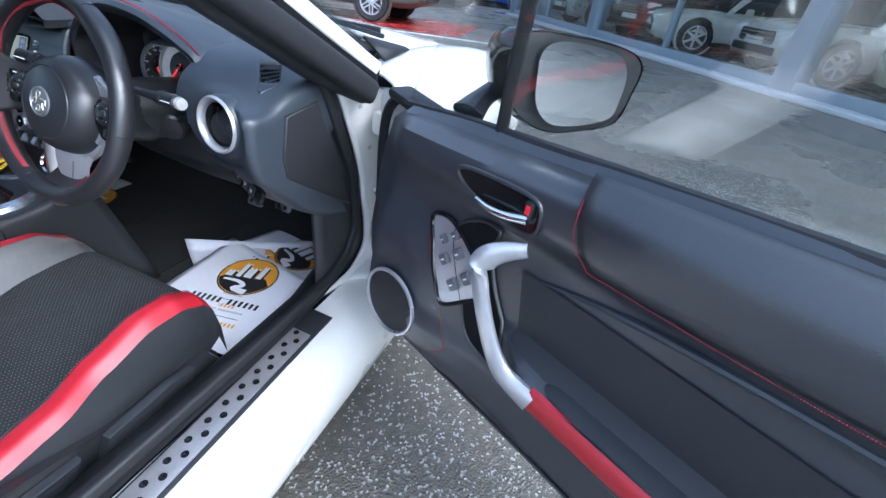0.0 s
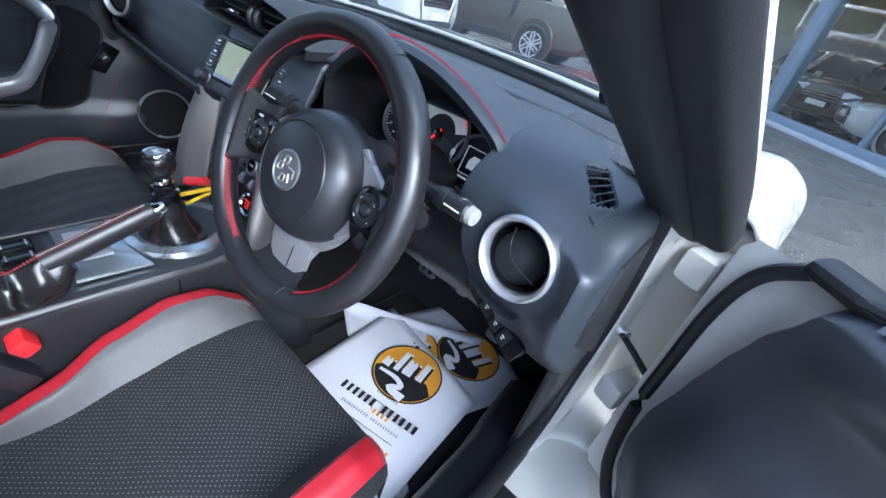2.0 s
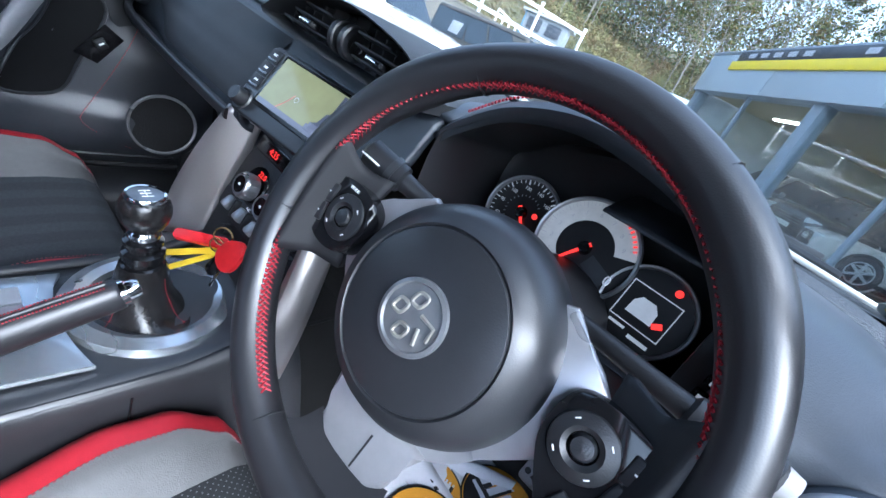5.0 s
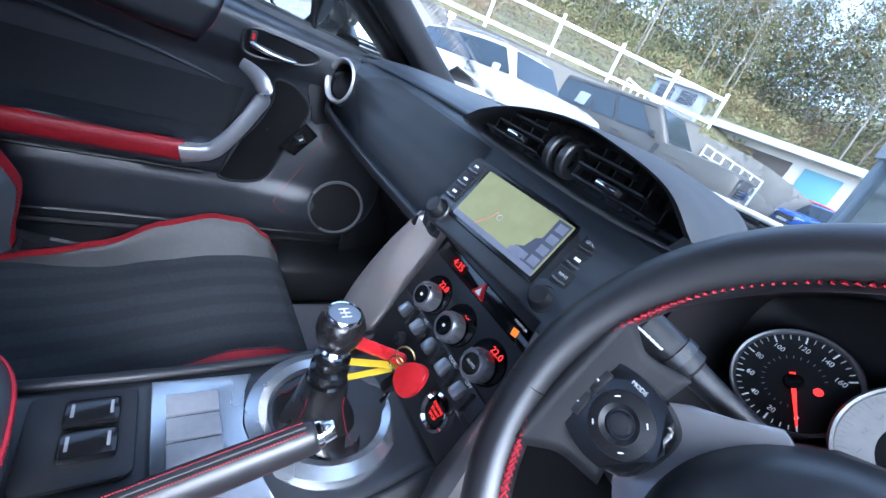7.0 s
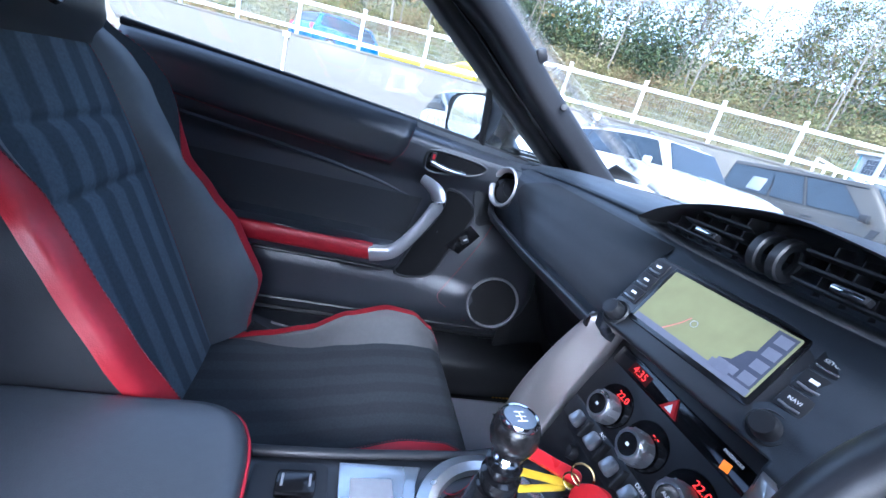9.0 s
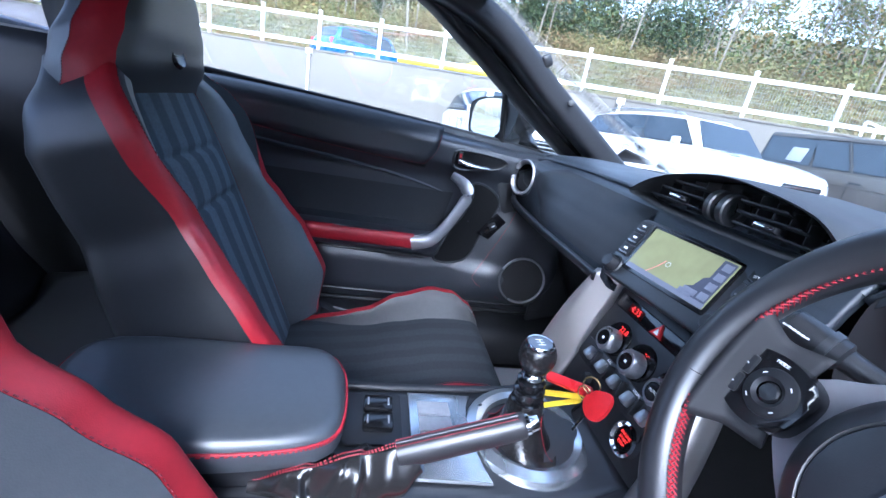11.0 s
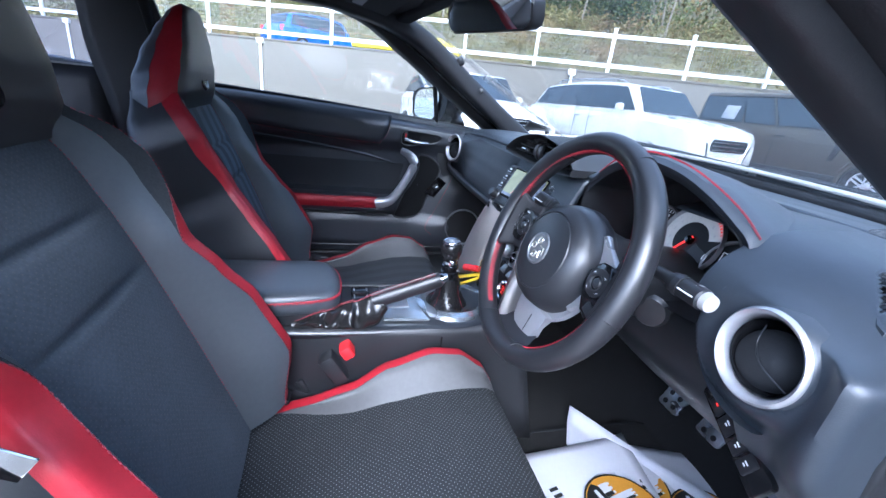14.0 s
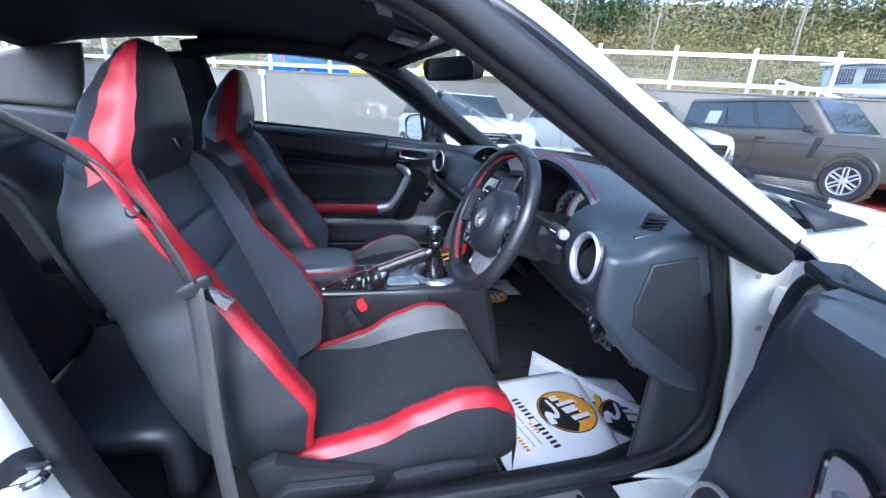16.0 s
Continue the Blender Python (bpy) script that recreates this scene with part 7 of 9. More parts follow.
for sd in (1, -1):
    for z in (0.866, 0.880, 0.893):
        w = 0.105 - (z - 0.866) * 1.6
        part("vent_louvre", box(w, 0.014, 0.0028, pose(sd * (0.028 + w / 2), VY + 0.014, z, -18, 0, 0), 0.001), M["plastic2"], dash)
    tab = part("louvre_tab", box(0.028, 0.010, 0.007, pose(sd * 0.072 + 0.006, VY + 0.003, 0.874, -18, 0, 0), 0.002), M["plastic2"], dash)
    part("tab_inlay", box(0.024, 0.002, 0.003, pose(sd * 0.072 + 0.006, VY - 0.003, 0.876, -18, 0, 0), 0.0006), M["chrome"], tab)
    part("vent_thumbwheel", lathe([(0.012, 0.005), (0.019, 0.0055), (0.021, 0.004), (0.021, -0.004), (0.019, -0.0055), (0.012, -0.005)], 28, pose(sd * 0.0105 + 0.002, VY + 0.018, 0.878, 0, 90, 0)), M["plastic"], dash)

# ---- head unit ----
HU = CAR @ facing((0.002, 0.134, 0.783), (0.11, -0.86, 0.49))
hu = thing("head_unit", "black touch screen radio with knobs and side buttons", "car radio", HU)
part("housing", prism(rrect(0.212, 0.104, 0.010), 0.014, Matrix.Translation((0, 0, -0.008)), 0.004, 3), M["plastic"], hu)
part("bezel", prism(rrect(0.146, 0.078, 0.004), 0.0016, Matrix.Translation((-0.002, 0.008, 0.0055)), 0.001), M["gloss"], hu)
scr = part("screen", prism(rrect(0.136, 0.068, 0.002), 0.0008, Matrix.Translation((-0.002, 0.009, 0.0070))), mat("lit_map_screen", (0.10, 0.105, 0.05), 0.10, var=0.25, scale=12, emit=(0.70, 0.68, 0.36), estr=0.055), hu, "pale yellow map on a lit screen")
part("map_road", tube([(-0.034, -0.018, 0.008), (-0.024, -0.004, 0.008), (-0.018, 0.008, 0.008)], 0.0008, 5, 10, flat=0.2), mat("map_road", (0.4, 0.12, 0.1), 0.4, emit=(0.8, 0.3, 0.25), estr=0.05), scr)
part("map_cursor", lathe([(0.003, 0.008), (0.0040, 0.0081)], 16, Matrix.Translation((-0.012, 0.004, 0))), M["greyink"], scr)
part("side_bar", prism([(0.046, 0.041), (0.046, 0.014), (0.040, 0.010), (0.036, -0.004), (0.028, -0.008), (0.028, -0.018), (0.064, -0.018), (0.064, 0.041)], 0.0003, Matrix.Translation((0, 0, 0.0078))), mat("screen_side_bar", (0.03, 0.034, 0.05), 0.15, emit=(0.30, 0.32, 0.42), estr=0.03), scr, "dark grey screen menu")
ICON = mat("screen_icon", (0.07, 0.075, 0.095), 0.2, emit=(0.35, 0.36, 0.46), estr=0.06)
for i in range(4):
    part("screen_icon", box(0.012, 0.010, 0.0005, Matrix.Translation((0.056, 0.033 - 0.0145 * i, 0.0082)), 0.0002), ICON, scr)
    part("screen_icon", box(0.012, 0.008, 0.0005, Matrix.Translation((0.041 - 0.004 * i, -0.012 - 0.004 * (i % 2), 0.0082)), 0.0002), ICON, scr)
part("screen_bar", box(0.134, 0.007, 0.0004, Matrix.Translation((-0.002, -0.0215, 0.0080))), ICON, scr)
for x in (-0.091, 0.091):
    k = part("knob", lathe([(0, 0.022), (0.009, 0.0215), (0.0105, 0.019), (0.0115, 0.006)], 24, Matrix.Translation((x, -0.034, 0))), M["plastic2"], hu)
    part("knob_collar", lathe([(0.0115, 0.0065), (0.0145, 0.0085), (0.016, 0.0060)], 24, Matrix.Translation((x, -0.034, 0))), M["plastic"], k)
    for i in range(3):
        b = part("button", box(0.022, 0.019, 0.003, Matrix.Translation((x, 0.036 - 0.0205 * i, 0.0065)), 0.001), M["plastic2"], hu)
        part("button_ridge", tube([(x - 0.008, 0.031 - 0.0205 * i, 0.0082), (x, 0.0300 - 0.0205 * i, 0.0095), (x + 0.008, 0.031 - 0.0205 * i, 0.0082)], 0.0012, 6), M["silver"], b)
        if x > 0 and i != 1:
            words("button_word", ("SETUP", "", "NAVI")[i], 0.0046, Matrix.Translation((x, 0.0375 - 0.0205 * i, 0.0083)), M["print"], b, 0.0001)
        else:
            part("button_mark", box(0.007, 0.003, 0.0004, Matrix.Translation((x, 0.038 - 0.0205 * i, 0.0082))), M["print"], b)

# ---- heater panel ----
HP = CAR @ facing((0.0, 0.134, 0.649), (0, -0.94, 0.34))
hp = thing("heater_panel", "black heater panel with three silver knobs and red displays", "control panel", HP)
part("backing", prism(rrect(0.226, 0.150, 0.012), 0.012, Matrix.Translation((0, 0.0, -0.010)), 0.003), M["plastic2"], hp)
top = part("clock_strip", prism(rrect(0.205, 0.024, 0.004), 0.004, Matrix.Translation((0, 0.046, 0.0)), 0.0015), M["gloss"], hp)
part("clock_window", box(0.034, 0.014, 0.0008, Matrix.Translation((-0.056, 0.046, 0.0042))), mat("dark_red_lcd", (0.05, 0.004, 0.004), 0.2), top)
words("clock_digits", "4:35", 0.0135, Matrix.Translation((-0.056, 0.046, 0.0048)), M["redglow"], top, 0.0001)
hz = part("hazard_switch", prism([(-0.012, -0.009), (0.012, -0.009), (0.0, 0.011)], 0.004, Matrix.Translation((0.0, 0.046, 0.0035)), 0.0015), M["redplastic"], top, "red triangular hazard switch")
part("hazard_mark", prism([(-0.005, -0.006), (0.005, -0.006), (0.0, 0.003)], 0.0006, Matrix.Translation((0.0, 0.046, 0.0075))), M["print"], hz)
part("belt_lamp", box(0.009, 0.009, 0.0008, Matrix.Translation((0.073, 0.043, 0.0042)) @ Matrix.Rotation(radians(10), 4, "Z"), 0.0003), mat("orange_lamp", (0.5, 0.12, 0.01), 0.5, emit=(1, 0.22, 0.01), estr=0.16), top, "lit orange warning lamp")
words("lamp_word", "PASSENGER", 0.0042, Matrix.Translation((0.073, 0.0535, 0.0042)), M["print"], top, 0.0001)
for i, (x, s, txt) in enumerate(((-0.056, 0.0, ""), (0.006, 0.0, ""), (0.070, 0.0, "AUTO"))):
    pod = part("knob_pod", lathe([(0, 0.002), (0.027, 0.002), (0.0285, 0.0), (0.029, -0.004)], 36, Matrix.Translation((x, -0.006, 0.0015))), M["gloss"], hp)
    words("pod_digits", ("22.0", "", "22.0")[i] or "-.-", 0.0115, Matrix.Translation((x + 0.004, 0.0105, 0.0042)), M["redglow"], pod, 0.0001)
    k = part("knob", lathe([(0.0125, 0.026), (0.0155, 0.026), (0.0185, 0.022), (0.0195, 0.006)], 8 if False else 28, Matrix.Translation((x, -0.013, 0.0))), M["silver"], hp, "satin silver knob")
    part("knob_face", lathe([(0, 0.0252), (0.0128, 0.0255)], 24, Matrix.Translation((x, -0.013, 0.0))), M["gloss"], k)
    for j in range(12):
        a = 2 * math.pi * j / 12
        part("grip_rib", box(0.0016, 0.003, 0.014, Matrix.Translation((x, -0.013, 0.014)) @ Matrix.Rotation(a, 4, "Z") @ Matrix.Translation((0.0192, 0, 0)), 0.0006), M["silver"], k)
    if txt:
        words("knob_word", txt, 0.0052, Matrix.Translation((x, -0.013, 0.0258)), M["print"], k, 0.0001)
    else:
        part("knob_mark", box(0.004, 0.0035, 0.0004, Matrix.Translation((x, -0.013, 0.0257))), M["print"], k)
row = part("switch_plinth", prism(rrect(0.215, 0.030, 0.004), 0.006, Matrix.Translation((0, -0.050, 0.0)), 0.002), M["plastic"], hp)
for i, txt in enumerate(("", "A/C", "", "DUAL", "OFF")):
    x = -0.075 + 0.0365 * i
    s = part("toggle", box(0.016, 0.020, 0.014, Matrix.Translation((x, -0.052, 0.010)) @ Matrix.Rotation(radians(-25), 4, "X"), 0.004), M["silver"], row, "small silver toggle switch")
    part("toggle_guard", box(0.005, 0.026, 0.014, Matrix.Translation((x + 0.018, -0.051, 0.009)), 0.002), M["plastic2"], row)
    if txt:
        words("toggle_word", txt, 0.0065, Matrix.Translation((x + 0.003, -0.0385, 0.0065)), M["print"], row, 0.0001)
low = CAR @ facing((0.0, 0.100, 0.556), (0, -0.95, 0.30))
st = thing("start_button", "round chrome ringed engine start button", "button", low)
part("panel", prism(rrect(0.226, 0.070, 0.008), 0.01, Matrix.Translation((0, 0.0, -0.012)), 0.003), M["plastic2"], st)
part("ring", lathe([(0.0175, 0.004), (0.020, 0.008), (0.0235, 0.006), (0.025, -0.002)], 32, Matrix.Translation((0.064, 0.004, 0))), M["chrome"], st)
part("button", lathe([(0, 0.003), (0.015, 0.004), (0.0175, 0.002)], 28, Matrix.Translation((0.064, 0.004, 0))), M["gloss"], st)
for i, s in enumerate(("ENGINE", "START", "STOP")):
    words("button_word", s, 0.0058, Matrix.Translation((0.064, 0.0105 - 0.0065 * i, 0.0042)), M["redglow"], st, 0.0001)
part("heater_knob", lathe([(0, 0.012), (0.008, 0.011), (0.010, 0.0)], 20, Matrix.Translation((-0.055, 0.012, 0))), M["plastic2"], st)

# ---- console ----
M["ringmetal"] = mat("polished_satin_metal", (0.50, 0.53, 0.56), 0.24, 0.85, var=0.04)
cons = thing("centre_console", "black centre console with silver gear surround", "console", CAR)
for sd in (1, -1):
    net = [[(sd * x, y, z) for x, y, z in r] for r in ([(0.098, 0.13, 0.535), (0.106, 0.03, 0.496), (0.104, -0.06, 0.488), (0.098, -0.25, 0.488), (0.095, -0.62, 0.50)], [(0.128, 0.13, 0.515), (0.118, 0.03, 0.475), (0.114, -0.06, 0.468), (0.108, -0.25, 0.468), (0.105, -0.62, 0.48)],
           [(0.150, 0.15, 0.42), (0.125, 0.04, 0.38), (0.118, -0.06, 0.37), (0.112, -0.25, 0.37), (0.11, -0.62, 0.38)], [(0.17, 0.20, 0.18), (0.14, 0.05, 0.18), (0.125, -0.06, 0.18), (0.12, -0.25, 0.18), (0.12, -0.62, 0.2)])]
    sheet("console_side", net, 14, 22, M["plastic2"], 0.012, cons, -1 if sd > 0 else 1)
    part("side_joint", tube([(sd * 0.1165, -0.052, 0.472), (sd * 0.1225, -0.056, 0.37), (sd * 0.13, -0.056, 0.22)], 0.0015, 5, 8), M["gloss"], cons)
    # brushed fin beside the heater panel, running down to the console
    net = [[(sd * x, y, z) for x, y, z in r] for r in ([(0.106, 0.152, 0.730), (0.109, 0.138, 0.66), (0.112, 0.118, 0.58), (0.113, 0.100, 0.512)], [(0.130, 0.108, 0.732), (0.147, 0.084, 0.66), (0.158, 0.062, 0.58), (0.158, 0.048, 0.506)], [(0.142, 0.124, 0.722), (0.160, 0.106, 0.65), (0.168, 0.092, 0.57), (0.168, 0.082, 0.503)])]
    sheet("silver_fin", net, 10, 16, mat("brushed_dark_metal", (0.42, 0.40, 0.39), 0.33, 0.85, var=0.03, scale=80, rvar=0.02), 0.010, cons, -1 if sd > 0 else 1, "brushed metal fin")
top = sheet("console_top", [[(x, y, z) for x in (-0.107, -0.05, 0, 0.05, 0.107)] for y, z in ((0.13, 0.53), (0.06, 0.498), (0.0, 0.488), (-0.12, 0.486), (-0.30, 0.486), (-0.62, 0.498))], 16, 12, M["plastic"], 0.015, cons, -1)
RC = Vector((-0.014, 0.003, 0.496))
ringm = Matrix.Translation(RC) @ Matrix.Rotation(radians(3), 4, "X")
part("gear_ring", lathe([(0.068, -0.006), (0.070, 0.002), (0.080, 0.007), (0.094, 0.002), (0.098, -0.008)], 56, ringm), M["ringmetal"], cons, "wide satin silver ring")
part("gear_well", lathe([(0, -0.012), (0.069, -0.010), (0.069, -0.004)], 40, ringm), M["leather"], cons)
plate = part("button_plate", prism([(-0.086, -0.075), (-0.088, -0.178), (0.072, -0.178), (0.078, -0.075), (0.04, -0.088), (-0.012, -0.096), (-0.06, -0.088)], 0.006, Matrix.Translation((0, 0, 0.490)), 0.002), M["ringmetal"], cons, "satin silver button plate")
for i in range(3):
    part("mode_button", box(0.028, 0.050, 0.004, Matrix.Translation((-0.050 + 0.031 * i, -0.140, 0.4975)), 0.0015), mat("mode_button_grey", (0.3, 0.31, 0.33), 0.4), plate)
tray = part("switch_tray", prism(rrect(0.105, 0.085, 0.010), 0.004, Matrix.Translation((-0.035, -0.232, 0.488)), 0.001), M["plastic2"], cons)
for i in range(2):
    s = part("seat_heater_switch", box(0.030, 0.044, 0.012, Matrix.Translation((-0.055 + 0.037 * i, -0.225, 0.497)), 0.004), M["gloss"], tray)
    for j in (-1, 1):
        part("switch_end", box(0.016, 0.0028, 0.001, Matrix.Translation((-0.055 + 0.037 * i, -0.225 + 0.015 * j, 0.5032)), 0.0005), M["brushed"], s)
arm = thing("armrest", "black padded leather armrest lid with red piping", "armrest", CAR)
prof = spline([(-0.108, -0.40), (-0.105, -0.315), (-0.07, -0.283), (-0.01, -0.273), (0.045, -0.276), (0.072, -0.30), (0.086, -0.36), (0.092, -0.46), (0.088, -0.60), (0.0, -0.625), (-0.10, -0.61)], 48, True)


def arm_ring(z, k):
    return [(-0.008 + (x + 0.008) * k, -0.45 + (y + 0.45) * k, z) for x, y in prof]


part("piping", tube([(x, y, 0.5455) for x, y in [(-0.008 + (px + 0.008) * 1.0, -0.45 + (py + 0.45) * 1.0) for px, py in prof]], 0.0018, 6, closed=True), M["redthread"], arm, "dark red piping")
part("lid", rows_bm([arm_ring(0.515, 0.96), arm_ring(0.520, 1.0), arm_ring(0.536, 1.005), arm_ring(0.548, 0.99), arm_ring(0.556, 0.955), arm_ring(0.560, 0.88), arm_ring(0.562, 0.6), arm_ring(0.562, 0.02)], closed=True, cap=True), M["greyleather"], arm)
stitch([(x * 1.0, y, 0.5425) for x, y in [(-0.008 + (px + 0.008) * 1.006, -0.45 + (py + 0.45) * 1.006) for px, py in prof]] + [(-0.008 + (prof[0][0] + 0.008) * 1.006, -0.45 + (prof[0][1] + 0.45) * 1.006, 0.5425)], 120, 0.0009, M["redthread"], arm)
part("lid_base", rows_bm([arm_ring(0.490, 0.93), arm_ring(0.505, 0.95), arm_ring(0.514, 0.94)], closed=True, cap=True), M["plastic2"], arm)

# ---- gear lever, handbrake, key ----
gear = thing("gear_lever", "black leather gear knob with silver cap on a leather boot", "gear lever", CAR)
G0 = Vector((-0.012, -0.010, 0.492))
lean = Matrix.Translation(G0) @ Matrix.Rotation(radians(3), 4, "X")
rws = []
for i, (r, z) in enumerate(((0.066, -0.006), (0.056, -0.008), (0.045, 0.000), (0.036, 0.018), (0.030, 0.034), (0.028, 0.050), (0.024, 0.066))):
    rws.append([lean @ Vector((r * (1 + 0.12 * math.sin(5 * a + 1.3 * i) * (1 - i / 6)) * math.cos(a), r * (1 + 0.12 * math.sin(5 * a + 1.3 * i) * (1 - i / 6)) * math.sin(a), z + 0.006 * math.sin(3 * a + i) * (1 - i / 6))) for a in [2 * math.pi * j / 40 for j in range(40)]])
part("boot", rows_bm(rws, closed=True), M["gloss_leather"], gear, "black leather boot")
for a in (0.6, 2.2, 3.8, 5.3):
    stitch([lean @ Vector((r * math.cos(a), r * math.sin(a), z + 0.0015)) for r, z in ((0.066, -0.004), (0.056, -0.004), (0.046, 0.004), (0.037, 0.021), (0.031, 0.036), (0.029, 0.052))], 34, 0.0006, M["redthread"], gear)
part("collar", lathe([(0.020, 0.050), (0.0245, 0.056), (0.0245, 0.064), (0.020, 0.067), (0.0195, 0.072), (0.0225, 0.075), (0.0225, 0.084), (0.017, 0.087), (0.0165, 0.092), (0.0205, 0.095), (0.0205, 0.100), (0.0125, 0.103), (0.0115, 0.108)], 32, lean), M["gloss"], gear)
part("reverse_ring", lathe([(0.0115, 0.104), (0.0165, 0.105), (0.0175, 0.112), (0.0145, 0.116)], 32, lean), M["chrome"], gear, "chromed ring under the knob")
part("knob", lathe([(0.0135, 0.113), (0.0175, 0.117), (0.0235, 0.127), (0.0265, 0.138), (0.0262, 0.147), (0.0235, 0.1550), (0.0205, 0.1580)], 40, lean), M["gloss_leather"], gear)
part("cap_rim", lathe([(0.0208, 0.1575), (0.0208, 0.1605), (0.0192, 0.1625), (0.0172, 0.1618)], 40, lean), M["chrome"], gear, "polished cap rim")
cap = part("knob_cap", lathe([(0.0173, 0.1612), (0.010, 0.1618), (0, 0.1620)], 36, lean), mat("knob_cap_grey", (0.20, 0.22, 0.25), 0.35, 0.6), gear, "grey metal knob cap")
for x in (-0.008, 0, 0.008):
    part("gate_mark", box(0.0010, 0.011, 0.0006, lean @ Matrix.Translation((x * 0.8, 0, 0.1622))), M["print"], cap)
part("gate_mark", box(0.014, 0.0010, 0.0006, lean @ Matrix.Translation((0, 0, 0.1622))), M["print"], cap)

brake = thing("handbrake", "black leather handbrake with crumpled boot and red stitching", "handbrake", CAR)
B0, B1 = Vector((0.083, -0.205, 0.546)), Vector((0.089, -0.062, 0.602))
part("grip", tube([B0, B0.lerp(B1, 0.3), B0.lerp(B1, 0.7), B0.lerp(B1, 0.96), B1], [0.0150, 0.0155, 0.0150, 0.0142, 0.0120], 20, 20, flat=1.15), M["wheel"], brake)
d = (B1 - B0).normalized()
part("button", lathe([(0, 0.016), (0.0085, 0.015), (0.0095, 0.012), (0.0105, 0.005), (0.0125, 0.004), (0.0130, -0.004)], 24, facing(B1, d)), M["chrome"], brake, "chromed release button")
up = Vector((0, -d.z, d.y))
part("grip_seam", tube([B0.lerp(B1, k) + up * 0.0172 for k in (0, 0.3, 0.6, 0.95)], 0.0016, 6, 12), M["leather"], brake)
for off in (-0.005, 0.005):
    stitch([B0.lerp(B1, k) + up * 0.0168 + Vector((off, 0, 0)) for k in (0, 0.3, 0.6, 0.94)], 60, 0.0008, M["redthread"], brake)


def boot_at(k, a):
    """A point of the crumpled boot: k from its tail to the grip, a round its section."""
    ease = math.sin(math.pi * k)
    half = float(lerp_table([(0.0, 0.010), (0.25, 0.026), (0.6, 0.036), (0.85, 0.034), (1.0, 0.018)], k)[0])
    ridge = float(lerp_table([(0.0, 0.498), (0.35, 0.522), (0.7, 0.548), (1.0, 0.566)], k)[0])
    foot = float(lerp_table([(0.0, 0.484), (0.7, 0.482), (0.9, 0.492), (1.0, 0.528)], k)[0])
    v = (1 + math.sin(a)) / 2
    slim = 1 - 0.62 * v ** 1.5
    fold = 0.0045 * math.sin(19 * k + 3.2 * v + 1.5 * math.cos(a)) + 0.003 * math.sin(37 * k - 5 * v) + 0.003 * math.sin(11 * k + 9 * v)
    return Vector((0.080 + 0.004 * k + (half * slim + fold * ease) * math.cos(a), -0.372 + 0.180 * k + 0.020 * (1 - v) * k + fold * ease * 0.8, foot + (ridge - foot) * v + 0.6 * fold * ease))


part("boot", rows_bm([[boot_at(i / 44, 2 * math.pi * j / 36) for j in range(36)] for i in range(45)], closed=True, cap=True), M["gloss_leather"], brake, "crumpled black leather boot")
for a in (1.40, 1.75):
    stitch([boot_at(k, a) + Vector((0, 0, 0.001)) for k in [0.03 + 0.95 * i / 16 for i in range(17)]], 62, 0.0009, M["redthread"], brake)

key = thing("car_key", "red key fob and yellow tag on a brass ring", "key", CAR)
part("fob", prism([(0.019 * math.cos(a) * (1 - 0.28 * math.sin(a)), 0.026 * math.sin(a)) for a in [2 * math.pi * i / 24 for i in range(24)]], 0.006, facing((0.034, 0.068, 0.590), (0.15, -0.95, 0.3)) @ Matrix.Rotation(radians(-28), 4, "Z"), 0.0025), M["redplastic"], key, "pear shaped red fob")
part("tag", prism(rrect(0.074, 0.016, 0.006), 0.008, facing((-0.030, 0.058, 0.572), (0.25, -0.6, 0.8), (0.1, 0.2, 1)) @ Matrix.Rotation(radians(32), 4, "Z"), 0.003), M["redplastic"], key, "red key case")
part("ribbon", prism(rrect(0.080, 0.009, 0.003), 0.002, facing((-0.026, 0.050, 0.556), (0.25, -0.6, 0.8)) @ Matrix.Rotation(radians(36), 4, "Z"), 0.0005), M["yellow"], key, "yellow paper tag")
part("ribbon", prism(rrect(0.062, 0.008, 0.003), 0.002, facing((-0.020, 0.047, 0.545), (0.25, -0.6, 0.8)) @ Matrix.Rotation(radians(52), 4, "Z"), 0.0005), M["yellow"], key, "yellow paper tag")
part("remote", prism(rrect(0.018, 0.034, 0.006), 0.008, facing((0.012, 0.064, 0.560), (0.15, -0.95, 0.3)) @ Matrix.Rotation(radians(-20), 4, "Z"), 0.003), M["gloss"], key, "small black key head")
for r, c in ((0.012, (0.014, 0.062, 0.606)), (0.009, (0.006, 0.060, 0.588))):
    part("ring", tube([facing(c, (0.6, -0.8, 0.2)) @ Vector((r * math.cos(a), r * math.sin(a), 0)) for a in [2 * math.pi * i / 24 for i in range(24)]], 0.0011, 6, closed=True), mat("brass_ring", (0.6, 0.45, 0.2), 0.3, 1.0), key)
part("blade", box(0.006, 0.002, 0.03, facing((0.008, 0.066, 0.535), (0, -0.9, 0.4)) @ Matrix.Rotation(radians(90), 4, "X"), 0.0006), M["chrome"], key)

